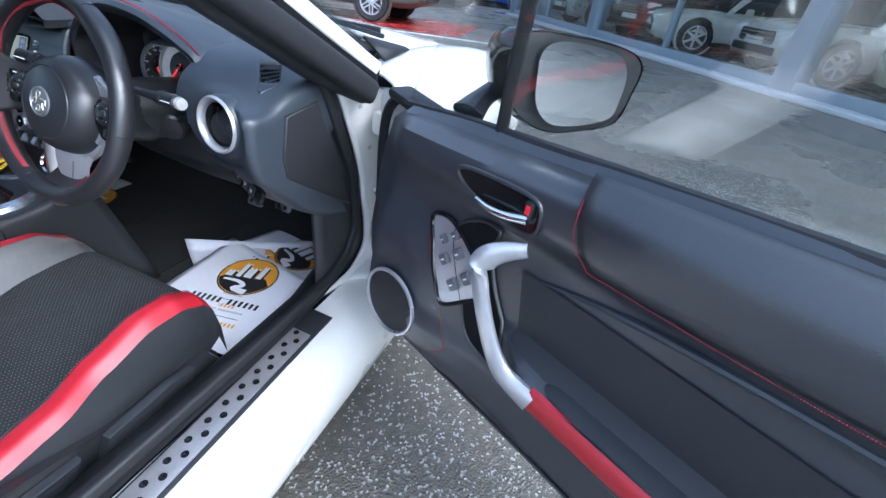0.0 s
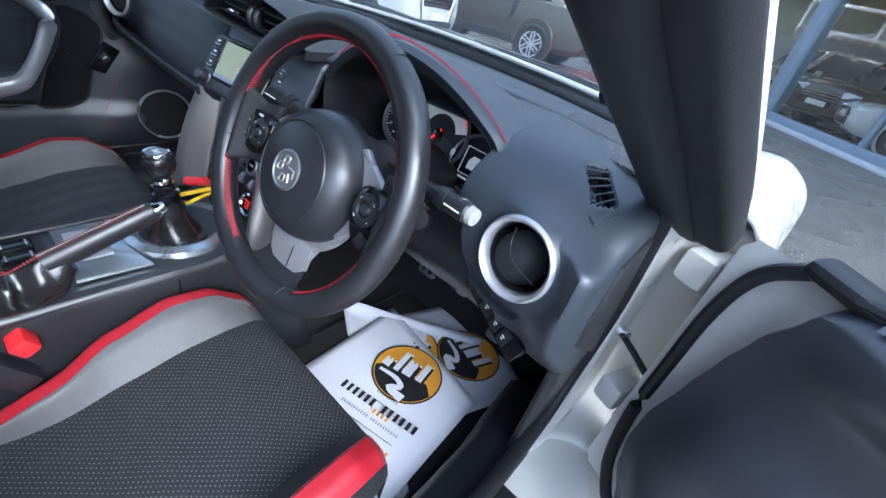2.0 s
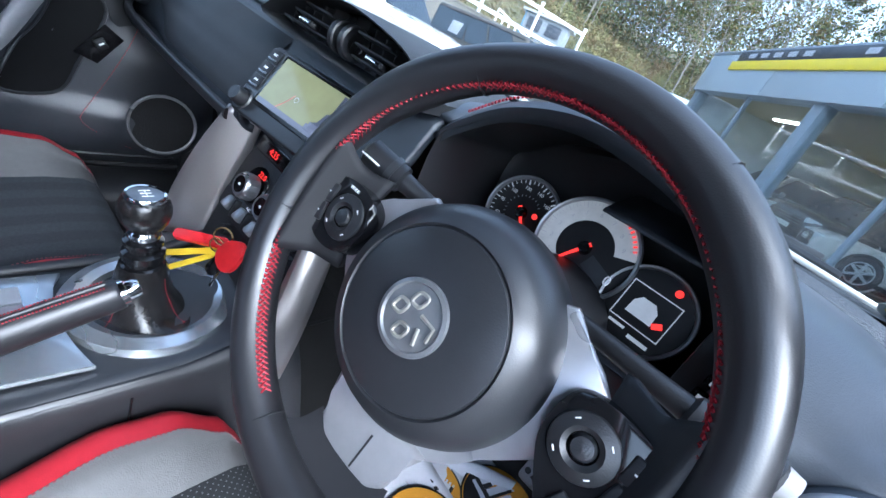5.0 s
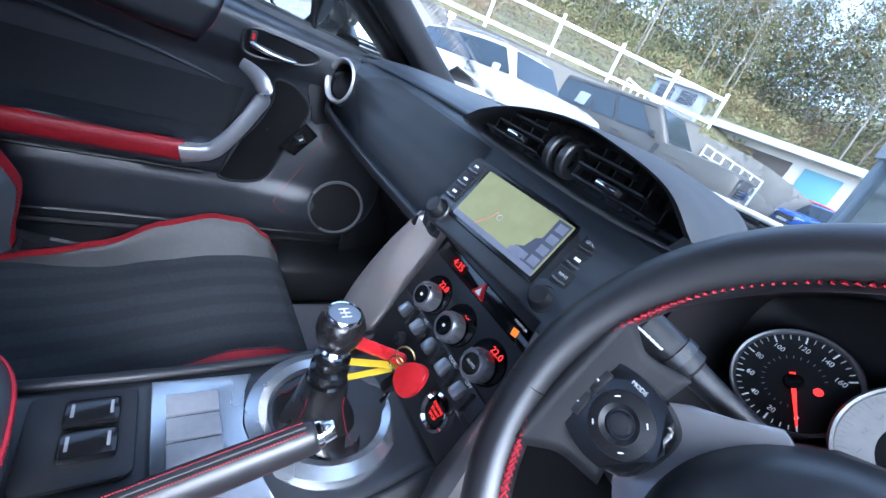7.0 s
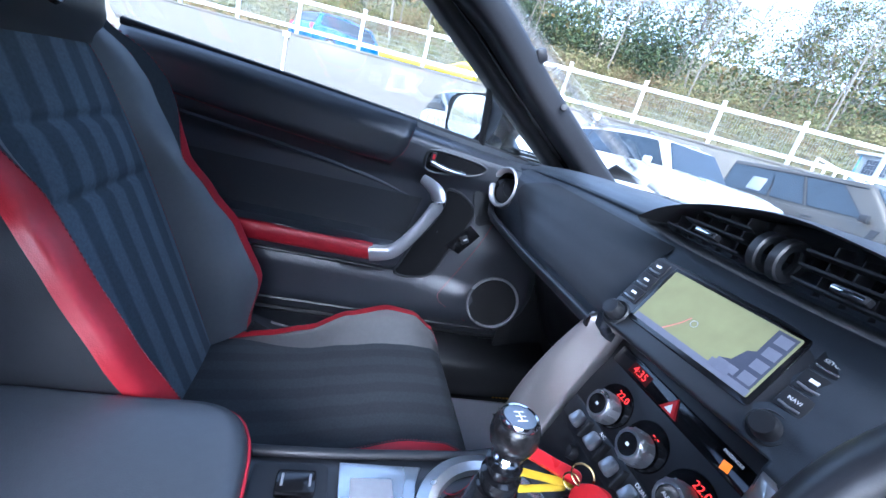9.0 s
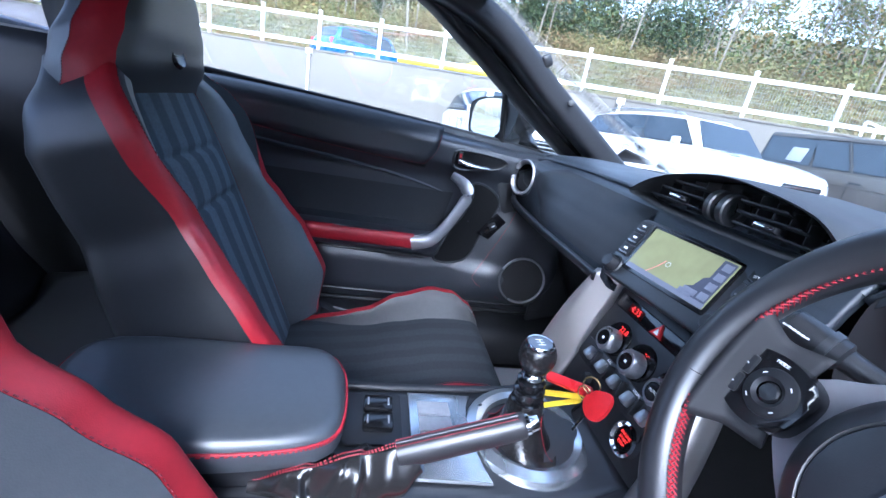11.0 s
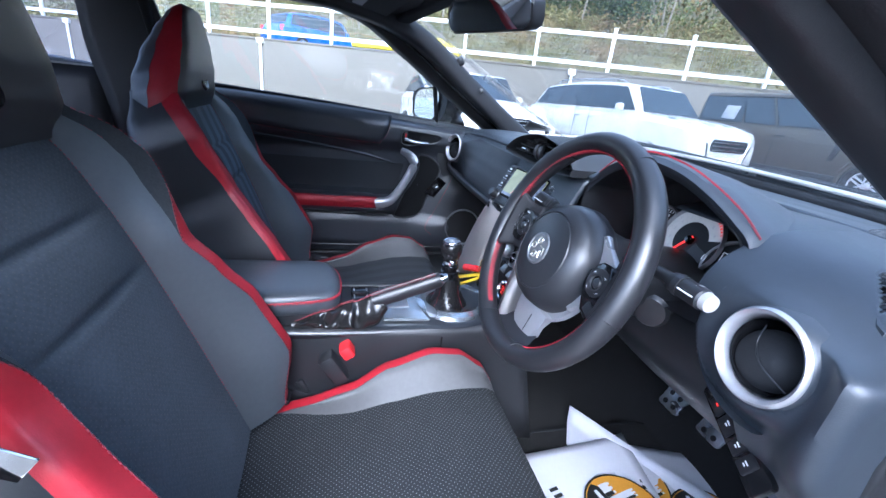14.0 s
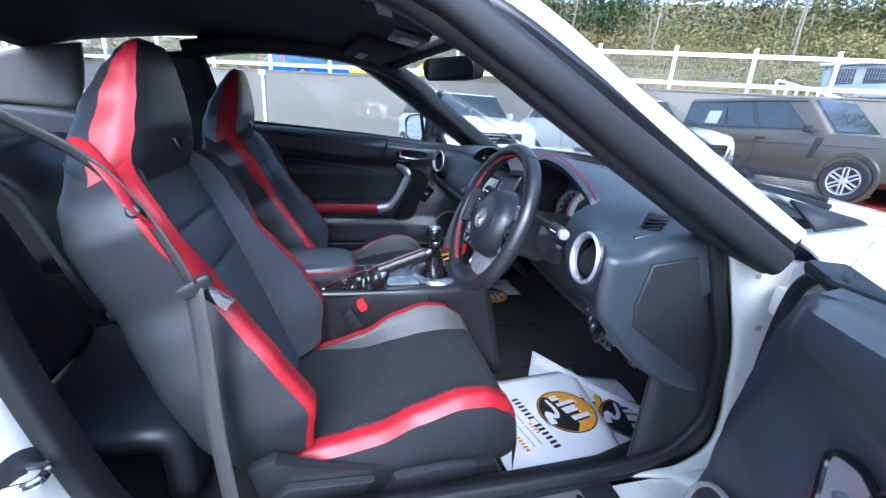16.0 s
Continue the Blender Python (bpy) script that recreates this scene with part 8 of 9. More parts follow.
# ---- pedals, mats, papers ----
pedals = thing("pedals", "drilled aluminium pedals in the driver footwell", "pedals", CAR)
for x, y, z, w, h in ((0.205, 0.56, 0.315, 0.062, 0.055), (0.315, 0.57, 0.325, 0.066, 0.055), (0.455, 0.615, 0.27, 0.05, 0.13)):
    f = facing((x, y, z), (0, -0.86, 0.5))
    p = part("pedal", prism(rrect(w, h, 0.010), 0.008, f, 0.003), M["silver"], pedals, "drilled aluminium pad")
    for i in range(2):
        for j in range(2 if h < 0.1 else 4):
            part("grip_stud", lathe([(0, 0.011), (0.005, 0.011), (0.007, 0.0085)], 12, f @ Matrix.Translation(((i - 0.5) * 0.026, (j - (0.5 if h < 0.1 else 1.5)) * 0.027, 0))), M["rubber"], p)
    part("lever", tube([(x, y + 0.012, z), (x, y + 0.10, z + 0.13), (x, y + 0.13, z + 0.28)], 0.008, 8, 10), M["rubber"], p)
for cx, lab in ((0.37, "black carpet mat with stitched rim under the driver"), (-0.37, "black carpet mat with stitched rim under the passenger")):
    m = thing("floor_mat", lab, "mat", CAR, "floor mats")
    out = [(cx + x, 0.33 + y) for x, y in rrect(0.44, 0.50, 0.07, 6)]
    part("carpet_field", prism(out, 0.008, Matrix.Translation((0, 0, 0.189)), 0.003), M["carpet"], m)
    part("rim", tube([(x, y, 0.195) for x, y in out], 0.005, 6, closed=True), M["rubber"], m)
    part("mat_button", lathe([(0, 0.008), (0.016, 0.007), (0.020, 0.0)], 20, pose(cx + 0.20, 0.12, 0.199)), mat("mat_button", (0.35, 0.36, 0.37), 0.4), m, "round grey mat fixing")


def paper(corners, z, label, logo, along, curl=0.012):
    """A sheet of printed paper: corners in order, the logo's place and the way its lines run."""
    t = thing("paper_mat", label, "paper", CAR, "paper mats")
    a, b, c, d = (np.array(p, float) for p in corners)

    def at(u, v, lift=0.0):
        p = (a * (1 - u) + b * u) * (1 - v) + (d * (1 - u) + c * u) * v
        bump = 0.004 * math.sin(5 * u + 3 * v) * math.sin(math.pi * u) + curl * (max(0, v - 0.75) / 0.25) ** 2 * (1 - 0.5 * u)
        return Vector((p[0], p[1], z + 0.004 + bump + lift))
    solid(part("sheet", rows_bm([[at(i / 16, j / 16) for i in range(17)] for j in range(17)]), M["paper"], t), 0.0006, 1)
    ax = Vector((*along, 0)).normalized()
    f = Matrix.Translation((*logo, z + 0.0088)) @ Matrix.Rotation(math.atan2(ax.y, ax.x), 4, "Z")
    disc = part("printed_disc", prism([(0.086 * math.cos(q), 0.086 * math.sin(q)) for q in [2 * math.pi * i / 48 for i in range(48)]], 0.0004, f), M["ink"], t)
    part("amber_disc", prism([(0.082 * math.cos(q), 0.082 * math.sin(q)) for q in [2 * math.pi * i / 48 for i in range(48)]], 0.0004, f @ Matrix.Translation((0, 0, 0.0003))), M["amber"], disc)
    hill = [(0.080 * math.cos(q), 0.080 * math.sin(q)) for q in [radians(200 + 140 * i / 24) for i in range(25)]]
    part("printed_shape", prism([(-0.060, -0.012), (-0.030, 0.002), (0.0, -0.006), (0.055, 0.0), (0.076, -0.024)] [::-1] + hill[::1], 0.0003, f @ Matrix.Translation((0, 0, 0.0006))), M["ink"], disc)
    for x, y, w, h in ((-0.025, 0.018, 0.020, 0.060), (0.004, 0.012, 0.034, 0.042), (0.036, 0.022, 0.022, 0.054), (-0.052, -0.004, 0.030, 0.022)):
        tw = part("printed_tower", box(w, h, 0.0003, f @ Matrix.Translation((x, y, 0.0009))), M["paper"], disc)
        part("tower_shade", box(w * 0.3, h, 0.0003, f @ Matrix.Translation((x + w * 0.35, y, 0.0012))), M["ink"], tw)
        for k in (-1, 0, 1):
            part("tower_tooth", box(w * 0.2, 0.007, 0.0003, f @ Matrix.Translation((x + k * w * 0.36, y + h / 2 + 0.003, 0.0009))), M["paper"], tw)
    part("printed_road", tube([f @ Vector(p) for p in ((-0.06, -0.030, 0.0011), (-0.015, -0.030, 0.0011), (0.01, -0.045, 0.0011), (-0.012, -0.062, 0.0011), (0.03, -0.070, 0.0011))], [0.004, 0.006, 0.007, 0.008, 0.011], 6, 16, flat=0.03), M["paper"], disc)
    for y, w, h, mt in ((-0.116, 0.205, 0.021, "ink"), (-0.150, 0.150, 0.007, "greyink"), (-0.172, 0.150, 0.0015, "ink"), (-0.196, 0.165, 0.012, "amber"), (-0.222, 0.09, 0.012, "ink")):
        k = (13 if h > 0.02 else max(1, int(w / (h * 0.9)))) if h > 0.002 else 1
        g = w / k
        for i in range(k):
            if k > 4 and i == k // 2:
                continue
            part("printed_bar", box(g * 0.52 if k > 1 else w, h, 0.0003, f @ Matrix.Translation((-w / 2 + g * (i + 0.5), y, 0.0003))), M[mt], t)
    return t


paper([(0.20, 0.28), (0.48, 0.25), (0.44, 0.56), (0.108, 0.335)], 0.199, "white printed paper mat half hidden under the others", (0.33, 0.37), (0.977, 0.213), 0.03)
paper([(0.20, 0.36), (0.545, 0.325), (0.618, 0.52), (0.305, 0.665)], 0.202, "white printed paper mat lying askew in the footwell", (0.445, 0.487), (0.94, -0.34), 0.0)
paper([(0.235, 0.03), (0.578, 0.065), (0.55, 0.385), (0.20, 0.435)], 0.206, "white printed paper mat on the driver carpet", (0.39, 0.312), (0.977, 0.213), 0.008)
paper([(-0.58, 0.12), (-0.40, 0.12), (-0.40, 0.52), (-0.58, 0.52)], 0.199, "white printed paper mat on the passenger carpet", (-0.40, 0.36), (0.0, -1.0), 0.0)

# ---- rear view mirror ----
mir = thing("rear_view_mirror", "black rear view mirror hanging from the screen", "mirror", CAR)
mf = facing((0.0, -0.012, 1.128), (0.38, -0.90, -0.22))
part("shell", prism(rrect(0.245, 0.062, 0.022, 6), 0.030, mf @ Matrix.Translation((0, 0, -0.028)), 0.006, 3), M["plastic2"], mir)
part("mirror_pane", prism(rrect(0.236, 0.054, 0.019, 6), 0.0015, mf @ Matrix.Translation((0, 0, 0.0022))), M["mirror"], mir)
part("stem", tube([(0.0, 0.02, 1.135), (0.0, 0.06, 1.165), (0.0, 0.085, 1.185)], 0.010, 10, 8), M["plastic2"], mir)
part("screen_mount", box(0.05, 0.035, 0.03, pose(0.0, 0.085, 1.185, -25, 0, 0), 0.008), M["plastic2"], mir)
disc = thing("windscreen_sticker", "round yellow and grey sticker on the windscreen corner", "sticker", CAR)
df = facing((0.648, 0.555, 0.874), (-0.2, -0.45, -0.87), (0, 1, 0))
part("disc", prism([(0.024 * math.cos(q), 0.024 * math.sin(q)) for q in [2 * math.pi * i / 32 for i in range(32)]], 0.0012, df), mat("sticker_grey", (0.30, 0.32, 0.30), 0.5), disc)
part("yellow_shape", prism([(-0.015, -0.006), (0.004, -0.014), (0.016, 0.004), (0.002, 0.014)], 0.0008, df @ Matrix.Translation((0, 0, 0.0011))), M["yellow"], disc)
hook = thing("visor_hook", "round black hook knob on the driver pillar", "hook", CAR, "pillar fittings")
part("stem", tube([(0.650, 0.150, 0.972), (0.630, 0.152, 0.960)], 0.006, 10), M["plastic2"], hook)
part("knob", lathe([(0, 0.010), (0.007, 0.008), (0.0105, 0.002), (0.009, -0.006), (0.004, -0.009)], 18, facing((0.626, 0.152, 0.957), (-0.85, 0.1, -0.5))), M["gloss"], hook)
clip = thing("pillar_clip", "small black clip on the pillar trim", "clip", CAR, "pillar fittings")
part("clip_body", box(0.024, 0.024, 0.03, pose(-0.592, 0.105, 1.078, 30, 0, 0), 0.008), M["plastic2"], clip)
for sd in (1, -1):
    pin = thing("pillar_screw", "round black screw cap on the pillar trim", "screw cap", CAR, "pillar fittings")
    part("screw_cap", lathe([(0, 0.006), (0.007, 0.005), (0.0085, 0.0)], 16, facing((sd * 0.585, 0.19, 0.995), (-sd, -0.4, 0.2))), M["plastic2"], pin)

# near-black colour stands in for the shade inside the door pocket
M["recess_shade"] = mat("painted_pocket_shade", (0.006, 0.006, 0.0065), 0.85, spec=0.2)
M["switchgrey"] = mat("grey_switch_cap", (0.11, 0.115, 0.12), 0.4)

# ---- doors: built shut on the passenger side, mirrored for the driver ----
def door(m, label, driver):
    d = thing("car_door", label, "car door", m, "car doors")
    X = Matrix(((0, 0, 1, 0), (1, 0, 0, 0), (0, 1, 0, 0), (0, 0, 0, 1)))  # outline (y, z), depth along x

    def at(x):
        return Matrix.Translation((x, 0, 0)) @ X

    # painted shell: cross rings from front to rear
    sec = [(-0.735, 0.835), (-0.80, 0.80), (-0.865, 0.66), (-0.872, 0.50), (-0.858, 0.34), (-0.83, 0.285), (-0.735, 0.33), (-0.71, 0.40), (-0.705, 0.60), (-0.71, 0.76)]
    rws = []
    for y in (0.430, 0.415, 0.34, 0.30, 0.1, -0.15, -0.4, -0.65, -0.71, -0.725):
        k = 0.93 if y in (0.430, -0.725) else 1.0
        inner = -0.752 if y > 0.32 else -0.60
        lift = 0.075 * smoothstep(0.25, -0.70, y)
        rws.append([(-0.785 + (min(x, inner) + 0.785) * k, y, 0.57 + (z - 0.57) * k + (lift if z > 0.7 else 0)) for x, z in sec])
    part("shell", rows_bm(rws, closed=True, cap=True), M["white"], d, "white painted door shell", sharp=50)
    part("edge_seal", tube([(-0.742, 0.345, 0.842), (-0.744, 0.388, 0.802), (-0.746, 0.406, 0.73), (-0.746, 0.408, 0.62), (-0.744, 0.404, 0.48), (-0.735, 0.372, 0.37), (-0.722, 0.29, 0.333), (-0.72, 0.0, 0.33), (-0.72, -0.45, 0.33), (-0.705, -0.68, 0.37), (-0.70, -0.70, 0.60), (-0.705, -0.705, 0.86)], 0.010, 8, 60), M["rubber"], d, "black rubber door seal")

    # trim panel: depth over the door plane from a small net
    def px(y, z):
        belt = 0.868 + 0.045 * smoothstep(0.2, -0.7, y)
        x = -0.690
        x += 0.030 * smoothstep(0.74, 0.80, z) * smoothstep(belt + 0.012, belt - 0.045, z)
        x += 0.058 * smoothstep(0.597, 0.588, z) * smoothstep(0.500, 0.535, z) * smoothstep(-0.02, -0.12, y)
        x += 0.035 * smoothstep(-0.02, 0.16, y - 0.35 * (z - 0.5)) * smoothstep(0.72, 0.60, z) * smoothstep(0.345, 0.44, z)
        x += 0.012 * smoothstep(0.52, 0.47, z)
        x -= 0.020 * smoothstep(0.40, 0.34, z)
        return x
    FRONT = [(0.345, 0.305), (0.40, 0.338), (0.45, 0.364), (0.50, 0.376), (0.56, 0.376), (0.64, 0.362), (0.70, 0.351), (0.755, 0.338), (0.80, 0.318), (0.86, 0.29)]
    ny, nz = 63, 56
    rws = []
    for j in range(nz + 1):
        r = []
        for i in range(ny + 1):
            zt = 0.845 + 0.062 * smoothstep(0.30, -0.70, 0.308 - 1.003 * i / ny) - 0.03 * smoothstep(0.24, 0.345, 0.33 - 1.003 * i / ny)
            z = 0.345 + (zt - 0.345) * j / nz
            lead = float(lerp_table(FRONT, z)[0])
            y = lead - (lead + 0.695) * (max(0, i - 3) / (ny - 3)) - 0.0012 * min(i, 3)
            out = px(y, z) + (-0.702 - px(y, z)) * smoothstep(lead - 0.09, lead - 0.004, y)
            r.append((out - 0.028 * smoothstep(0.97, 1.0, j / nz) - (0.046, 0.014, 0.004, 0.0)[min(i, 3)], y, z))
        rws.append(r)
    solid(part("trim_panel", rows_bm(rws), M["doorskin"], d), 0.014, -1)
    # padded leather top roll with a red stitched edge
    rws = []
    for j in range(13):
        v = j / 12
        r = []
        for i in range(31):
            u = i / 30
            yf = -0.100 - 0.040 * (1 - v) ** 1.6
            y = yf + (-0.692 - yf) * u
            zlo, zhi = 0.768 + 0.050 * u, 0.868 + 0.040 * smoothstep(0.3, -0.7, y)
            z = zlo + (zhi - zlo) * v
            edge = min(1, 6 * min(u + 0.02, v + 0.02, 1.04 - v))
            r.append((px(y, z) + 0.002 + 0.006 * edge, y, z))
        rws.append(r)
    roll = part("top_roll", rows_bm(rws), M["dashleather"], d, "black leather top roll with red stitching")
    solid(roll, 0.01, -1)
    stitch([(px(-0.108, 0.858) + 0.010, -0.108, 0.858), (px(-0.116, 0.815) + 0.009, -0.116, 0.815), (px(-0.142, 0.780) + 0.010, -0.142, 0.780)], 40, 0.0007, M["redthread"], roll)
    stitch([(px(y, z) + 0.010, y, z) for y, z in ((-0.142, 0.779), (-0.30, 0.785), (-0.45, 0.798), (-0.68, 0.822))], 180, 0.0007, M["redthread"], roll)
    part("pale_strip", tube([(px(y, z) + 0.002, y, z) for y, z in ((-0.075, 0.706), (-0.14, 0.721), (-0.22, 0.736), (-0.38, 0.757), (-0.55, 0.775), (-0.69, 0.79))], [0.001, 0.004, 0.0055, 0.0055, 0.005, 0.005], 8, 30, flat=1.0), M["dashskin"], d)
    # dark cloth field above the armrest
    rws = [[(px(y, z) + 0.0035, y, z) for y in [-0.045 - 0.02 * (0.70 - z) / 0.1 - 0.62 * i / 24 for i in range(25)]] for z in [0.592 + 0.115 * j / 8 for j in range(9)]]
    part("cloth_field", rows_bm(rws), M["pad"], d)
    # armrest with its red top band
    net = [[(px(y, z) + o, y, z) for y in (-0.142, -0.25, -0.40, -0.55, -0.66)] for z, o in ((0.586, -0.004), (0.580, 0.004), (0.564, 0.007), (0.548, 0.004), (0.542, -0.001))]
    part("armrest_band", surf(net, 14, 24), M["red"], d, "red leather armrest band")
    part("armrest_top", surf([[(-0.692, y, 0.594), (-0.692 + 0.032 * k, y, 0.595), (-0.692 + (px(y, 0.580) + 0.693) * k, y, 0.590)] for y, k in ((-0.125, 0.05), (-0.145, 0.5), (-0.18, 0.95), (-0.35, 1.0), (-0.50, 1.0), (-0.67, 1.0))], 20, 8), M["dashleather"], d, "dark blue-black padded armrest top")
    part("armrest_lip", tube([(px(y, z) + 0.006, y, z) for y, z in ((-0.10, 0.508), (-0.20, 0.512), (-0.40, 0.512), (-0.66, 0.518))], 0.006, 8, 24, flat=0.7), M["plastic2"], d)
    # silver pull
    pts = [(-0.658, -0.060, 0.760), (-0.644, -0.040, 0.752), (-0.631, -0.022, 0.738), (-0.625, -0.015, 0.716), (-0.622, -0.026, 0.688), (-0.620, -0.048, 0.645), (-0.621, -0.074, 0.602), (-0.626, -0.100, 0.574), (-0.634, -0.146, 0.560)]
    part("door_pull", tube(pts, [0.0065, 0.0085, 0.0105, 0.0105, 0.0092, 0.0088, 0.0092, 0.0105, 0.0125], 14, 44, flat=1.75), M["satin"], d, "satin silver door pull")
    # pocket behind the pull: a flat skin, the hollow's shade put into its black
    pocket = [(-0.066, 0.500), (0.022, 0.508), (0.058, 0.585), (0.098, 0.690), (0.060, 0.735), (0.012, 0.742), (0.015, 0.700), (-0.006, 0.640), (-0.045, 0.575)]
    def skin(name, outline, off, material, owner, lab="", rise=0.0):
        """A panel that lies on the trim, inside an outline (y, z)."""
        cy, cz = sum(p[0] for p in outline) / len(outline), sum(p[1] for p in outline) / len(outline)
        ringz = []
        for k, o in ((1.0, off - 0.004), (0.985, off), (0.8, off + rise), (0.55, off + rise), (0.3, off + rise), (0.02, off + rise)):
            ringz.append([(px(cy + (y - cy) * k, cz + (z - cz) * k) + o, cy + (y - cy) * k, cz + (z - cz) * k) for y, z in outline])
        return part(name, rows_bm(ringz, closed=True), material, owner, lab)
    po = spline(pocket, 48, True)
    skin("pocket", po, 0.0035, M["recess_shade"], d, "flat panel coloured black for the pocket's shade behind the pull")
    part("pocket_rim", tube([(px(y, z) + 0.003, y, z) for y, z in po], 0.0035, 6, closed=True, up=(1, 0, 0)), M["plastic"], d)
    # inner handle in its recess
    rec = spline([(-0.064, 0.790), (-0.062, 0.822), (-0.040, 0.832), (0.020, 0.830), (0.072, 0.824), (0.086, 0.812), (0.060, 0.794), (0.0, 0.783), (-0.045, 0.780)], 40, True)
    xr = px(0.0, 0.80)
    hd = part("handle_bezel", tube([(xr + 0.002, y, z) for y, z in rec], 0.0032, 8, closed=True, up=(1, 0, 0)), M["plastic"], d)
    part("handle_well", prism([(y, z) for y, z in rec], 0.002, at(xr - 0.0005)), M["gloss"], hd)
    part("handle_lever", tube([(xr + 0.004, -0.050, 0.802), (xr + 0.012, -0.020, 0.796), (xr + 0.013, 0.010, 0.793), (xr + 0.008, 0.036, 0.793)], [0.009, 0.0075, 0.006, 0.005], 12, 18, flat=0.8), M["chrome"], hd, "chromed release lever")
    part("lock_tab", box(0.008, 0.013, 0.024, pose(xr + 0.004, -0.048, 0.815), 0.003), M["plastic2"], hd)
    part("lock_mark", box(0.002, 0.006, 0.012, pose(xr + 0.0085, -0.048, 0.816)), M["redplastic"], hd)
    # loudspeaker
    f = facing((px(0.207, 0.478) + 0.003, 0.207, 0.478), (1, -0.08, 0.10))
    sp = part("speaker_ring", lathe([(0.0665, 0.0), (0.067, 0.005), (0.0695, 0.0062), (0.0725, 0.0055), (0.0735, 0.0)], 48, f), M["satin"], d)
    part("speaker_grille", lathe([(0, 0.004), (0.04, 0.0035), (0.066, 0.0)], 40, f), M["speaker"], sp)
    stitch([(px(y, z) + 0.002, y, z) for y, z in ((0.158, 0.690), (0.138, 0.640), (0.114, 0.585), (0.094, 0.540), (0.062, 0.480), (0.058, 0.462), (0.075, 0.445), (0.15, 0.405))], 70, 0.0009, M["redthread"], d)
    # window switches
    if driver:
        out = spline([(0.152, 0.697), (0.122, 0.712), (0.092, 0.704), (0.050, 0.676), (0.012, 0.638), (0.004, 0.620), (0.044, 0.582), (0.088, 0.552), (0.108, 0.590), (0.132, 0.650)], 48, True)
        sp = skin("switch_panel", out, 0.006, M["satin"], d, "satin silver switch panel with a black rim")
        part("panel_rim", tube([(px(y, z) + 0.0055, y, z) for y, z in out], 0.0045, 8, closed=True, up=(1, 0, 0)), M["gloss"], sp)
        for y, z, w, h in ((0.112, 0.674, 0.012, 0.018), (0.090, 0.692, 0.016, 0.016), (0.100, 0.642, 0.020, 0.020), (0.076, 0.664, 0.020, 0.020), (0.072, 0.604, 0.022, 0.022), (0.049, 0.630, 0.022, 0.022)):
            ws = part("window_switch", box(0.010, w, h, pose(px(y, z) + 0.010, y, z, -45, 0, 0), 0.003), M["switchgrey"], sp)
            part("switch_mark", box(0.001, w * 0.4, h * 0.12, pose(px(y, z) + 0.0152, y, z, -45, 0, 0)), M["print"], ws)
    else:
        xs = px(0.085, 0.625) + 0.004
        sp = part("switch_panel", prism([(0.045, 0.600), (0.085, 0.585), (0.128, 0.645), (0.095, 0.668)], 0.005, at(xs), 0.002), M["gloss"], d)
        part("window_switch", box(0.012, 0.020, 0.020, pose(xs + 0.008, 0.088, 0.628, 35, 0, 0), 0.003), M["plastic2"], sp)
        part("switch_mark", box(0.001, 0.010, 0.003, pose(xs + 0.0145, 0.088, 0.630, 35, 0, 0)), M["print"], sp)
    part("lower_rail", tube([(px(y, 0.375) + 0.004, y, 0.375) for y in (0.25, 0.05, -0.2, -0.45, -0.68)], 0.004, 6, 20), M["plastic2"], d)
    # glass, its seal, the quarter post and mirror
    gl = [[(-0.728, 0.30, 0.845), (-0.728, 0.10, 0.866), (-0.728, -0.3, 0.895), (-0.726, -0.72, 0.918)], [(-0.695, 0.195, 0.96), (-0.690, 0.03, 0.985), (-0.685, -0.3, 1.03), (-0.685, -0.76, 1.02)], [(-0.655, 0.005, 1.105), (-0.648, -0.09, 1.145), (-0.630, -0.35, 1.192), (-0.625, -0.79, 1.165)]]
    pane(part("side_window", surf(gl, 14, 20), M["glass"], d))
    part("belt_seal", tube([(-0.722, 0.30, 0.842), (-0.722, 0.10, 0.863), (-0.722, -0.3, 0.892), (-0.720, -0.71, 0.915)], 0.008, 8, 24), M["rubber"], d)
    bt = [[(px(y, zt) - 0.028, y, zt - 0.002), (-0.715, y, zb)] for y, zt, zb in [(yy, 0.845 + 0.062 * smoothstep(0.30, -0.70, yy) - 0.03 * smoothstep(0.24, 0.345, yy), float(lerp_table([(-0.71, 0.915), (-0.3, 0.892), (0.10, 0.863), (0.30, 0.842)], yy)[0]) + 0.003) for yy in [0.27 - 0.96 * k / 24 for k in range(25)]]]
    part("belt_trim", rows_bm(bt), M["dashskin"], d)
    part("corner_cap", box(0.055, 0.11, 0.022, pose(-0.742, 0.300, 0.842, 7, 0, 0), 0.010), M["rubber"], d, "black rubber corner cap")
    part("quarter_post", tube([(-0.722, 0.075, 0.860), (-0.700, 0.055, 0.96), (-0.672, 0.030, 1.075)], 0.009, 8, 12, flat=0.7), M["rubber"], d)
    mm = Matrix.Translation((-0.80, 0.105, 0.932)) @ Matrix.Rotation(radians(25), 4, "Z") @ Matrix.Diagonal((1.16, 1, 1.16, 1)) @ Matrix.Translation((0.80, -0.125, -0.94))
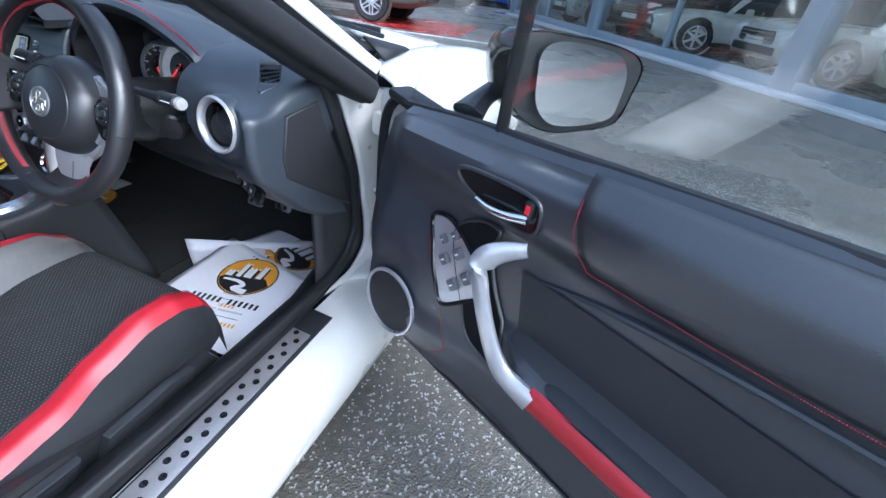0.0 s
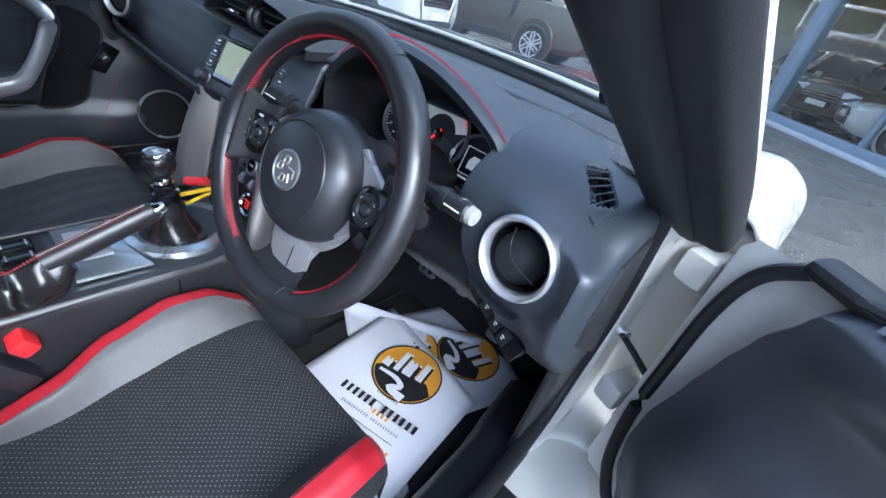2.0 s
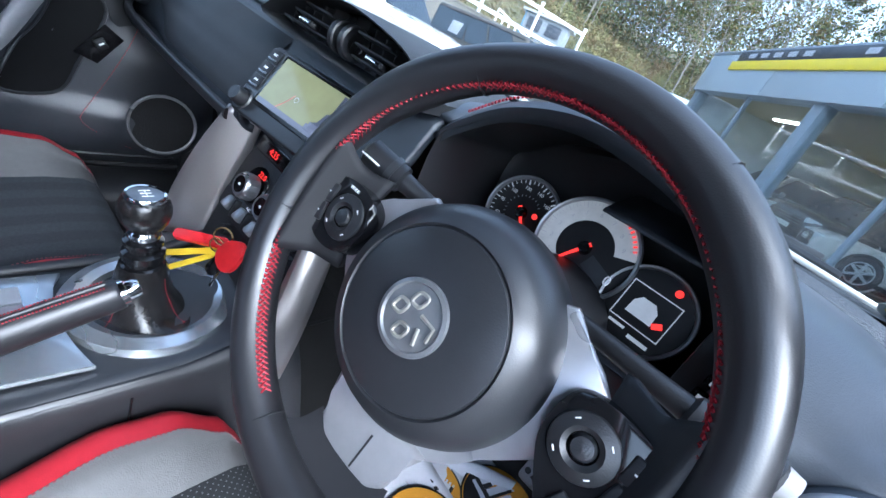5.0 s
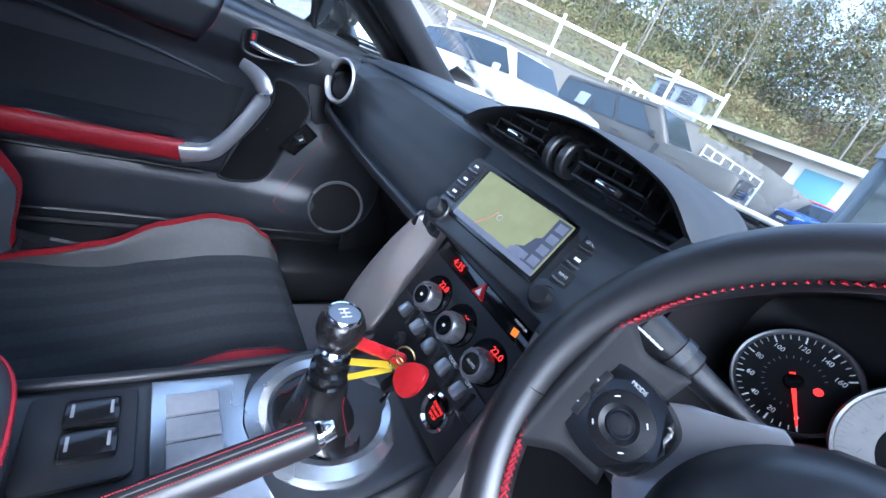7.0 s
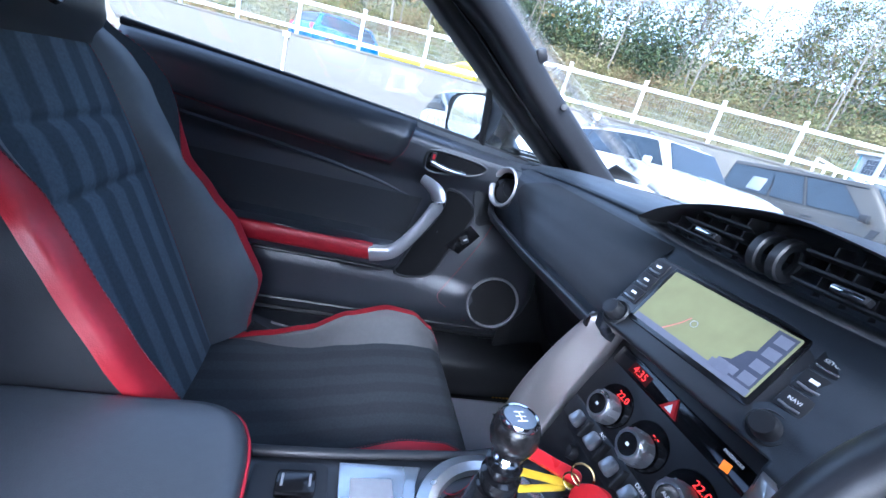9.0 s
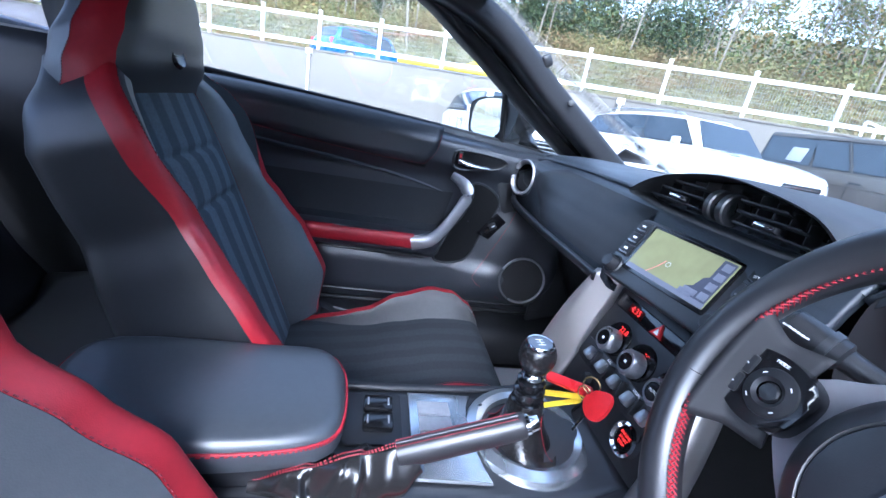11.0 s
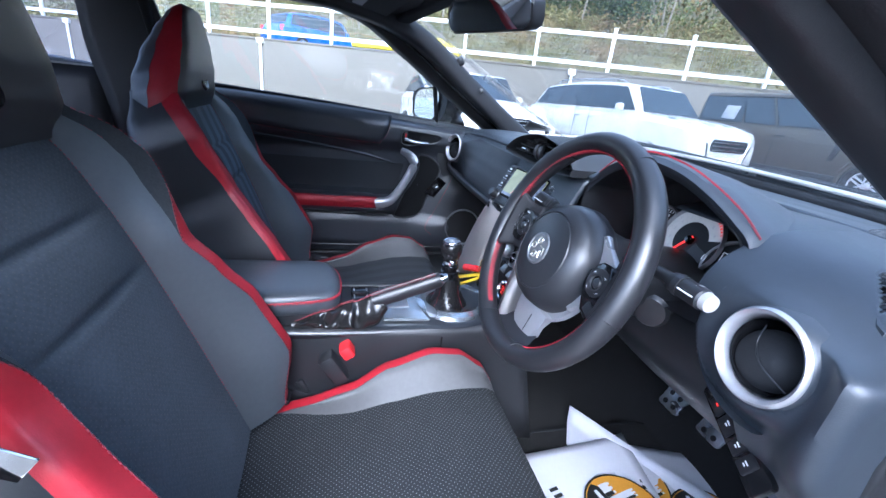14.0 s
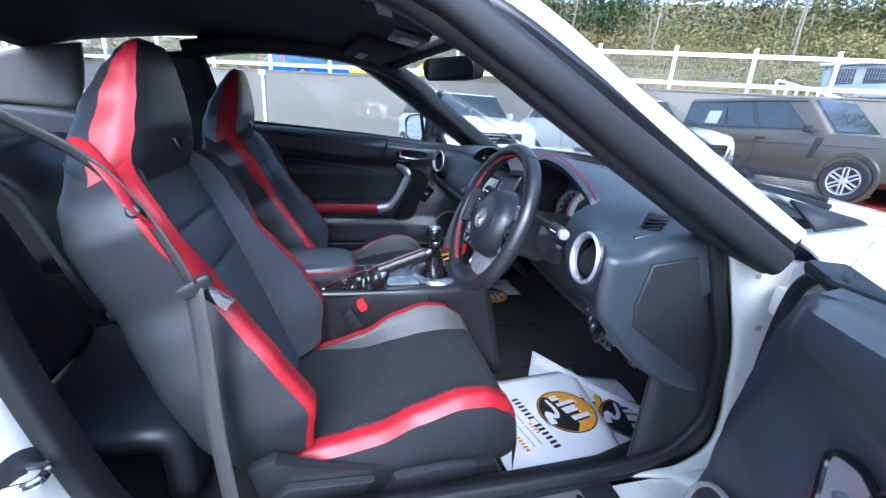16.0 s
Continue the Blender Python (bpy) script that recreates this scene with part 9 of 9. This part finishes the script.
    # housing: its rim, a fuller belly behind it, the rounded nose
    shell = [(-0.781, 0.899), (-0.763, 0.945), (-0.768, 0.980), (-0.801, 0.992), (-0.922, 0.982), (-0.963, 0.962), (-0.962, 0.925), (-0.950, 0.884), (-0.900, 0.871), (-0.836, 0.868)]
    nest = []
    for k, y, dx in ((1.0, 0.118, 0.0), (1.03, 0.135, 0.004), (1.0, 0.165, 0.008), (0.86, 0.205, 0.014), (0.55, 0.236, 0.02), (0.05, 0.245, 0.02)):
        nest.append([mm @ Vector((-0.862 + (x + 0.862) * k + dx, y, 0.932 + (z - 0.932) * k)) for x, z in spline(shell, 44, True)])
    mir = part("door_mirror", rows_bm(nest, closed=True), M["gloss"], d, "black door mirror housing")
    flat = mm @ Matrix.Translation((0, 0.124, 0)) @ Matrix.Rotation(radians(90), 4, "X")
    part("mirror_face", prism([(-0.862 + (x + 0.862) * 0.985, 0.932 + (z - 0.932) * 0.98) for x, z in spline(shell, 44, True)], 0.004, flat, 0.001), M["rubber"], mir)
    look_glass = spline([(-0.814, 0.901), (-0.803, 0.940), (-0.804, 0.972), (-0.834, 0.984), (-0.908, 0.976), (-0.934, 0.955), (-0.938, 0.92), (-0.927, 0.890), (-0.851, 0.879)], 44, True)
    part("mirror_pane", prism(look_glass, 0.002, mm @ Matrix.Translation((0, 0.111, 0)) @ Matrix.Rotation(radians(90), 4, "X")), M["mirror"], mir)
    part("mirror_foot", tube([(-0.735, 0.16, 0.865), (-0.77, 0.165, 0.885), (-0.82, 0.16, 0.91)], [0.03, 0.022, 0.022], 12, 8, flat=0.6), M["gloss"], mir)
    return d


passenger_door = door(CAR, "closed passenger door with black and red trim", False)
HINGE = Vector((0.80, 0.42, 0))
DOOR = CAR @ Matrix.Translation(HINGE) @ Matrix.Rotation(radians(64), 4, "Z") @ Matrix.Translation(-HINGE) @ Matrix.Diagonal((-1, 1, 1, 1)) @ Matrix.Translation((0, -0.02, 0))
driver_door = door(DOOR, "open driver door with black and red trim", True)
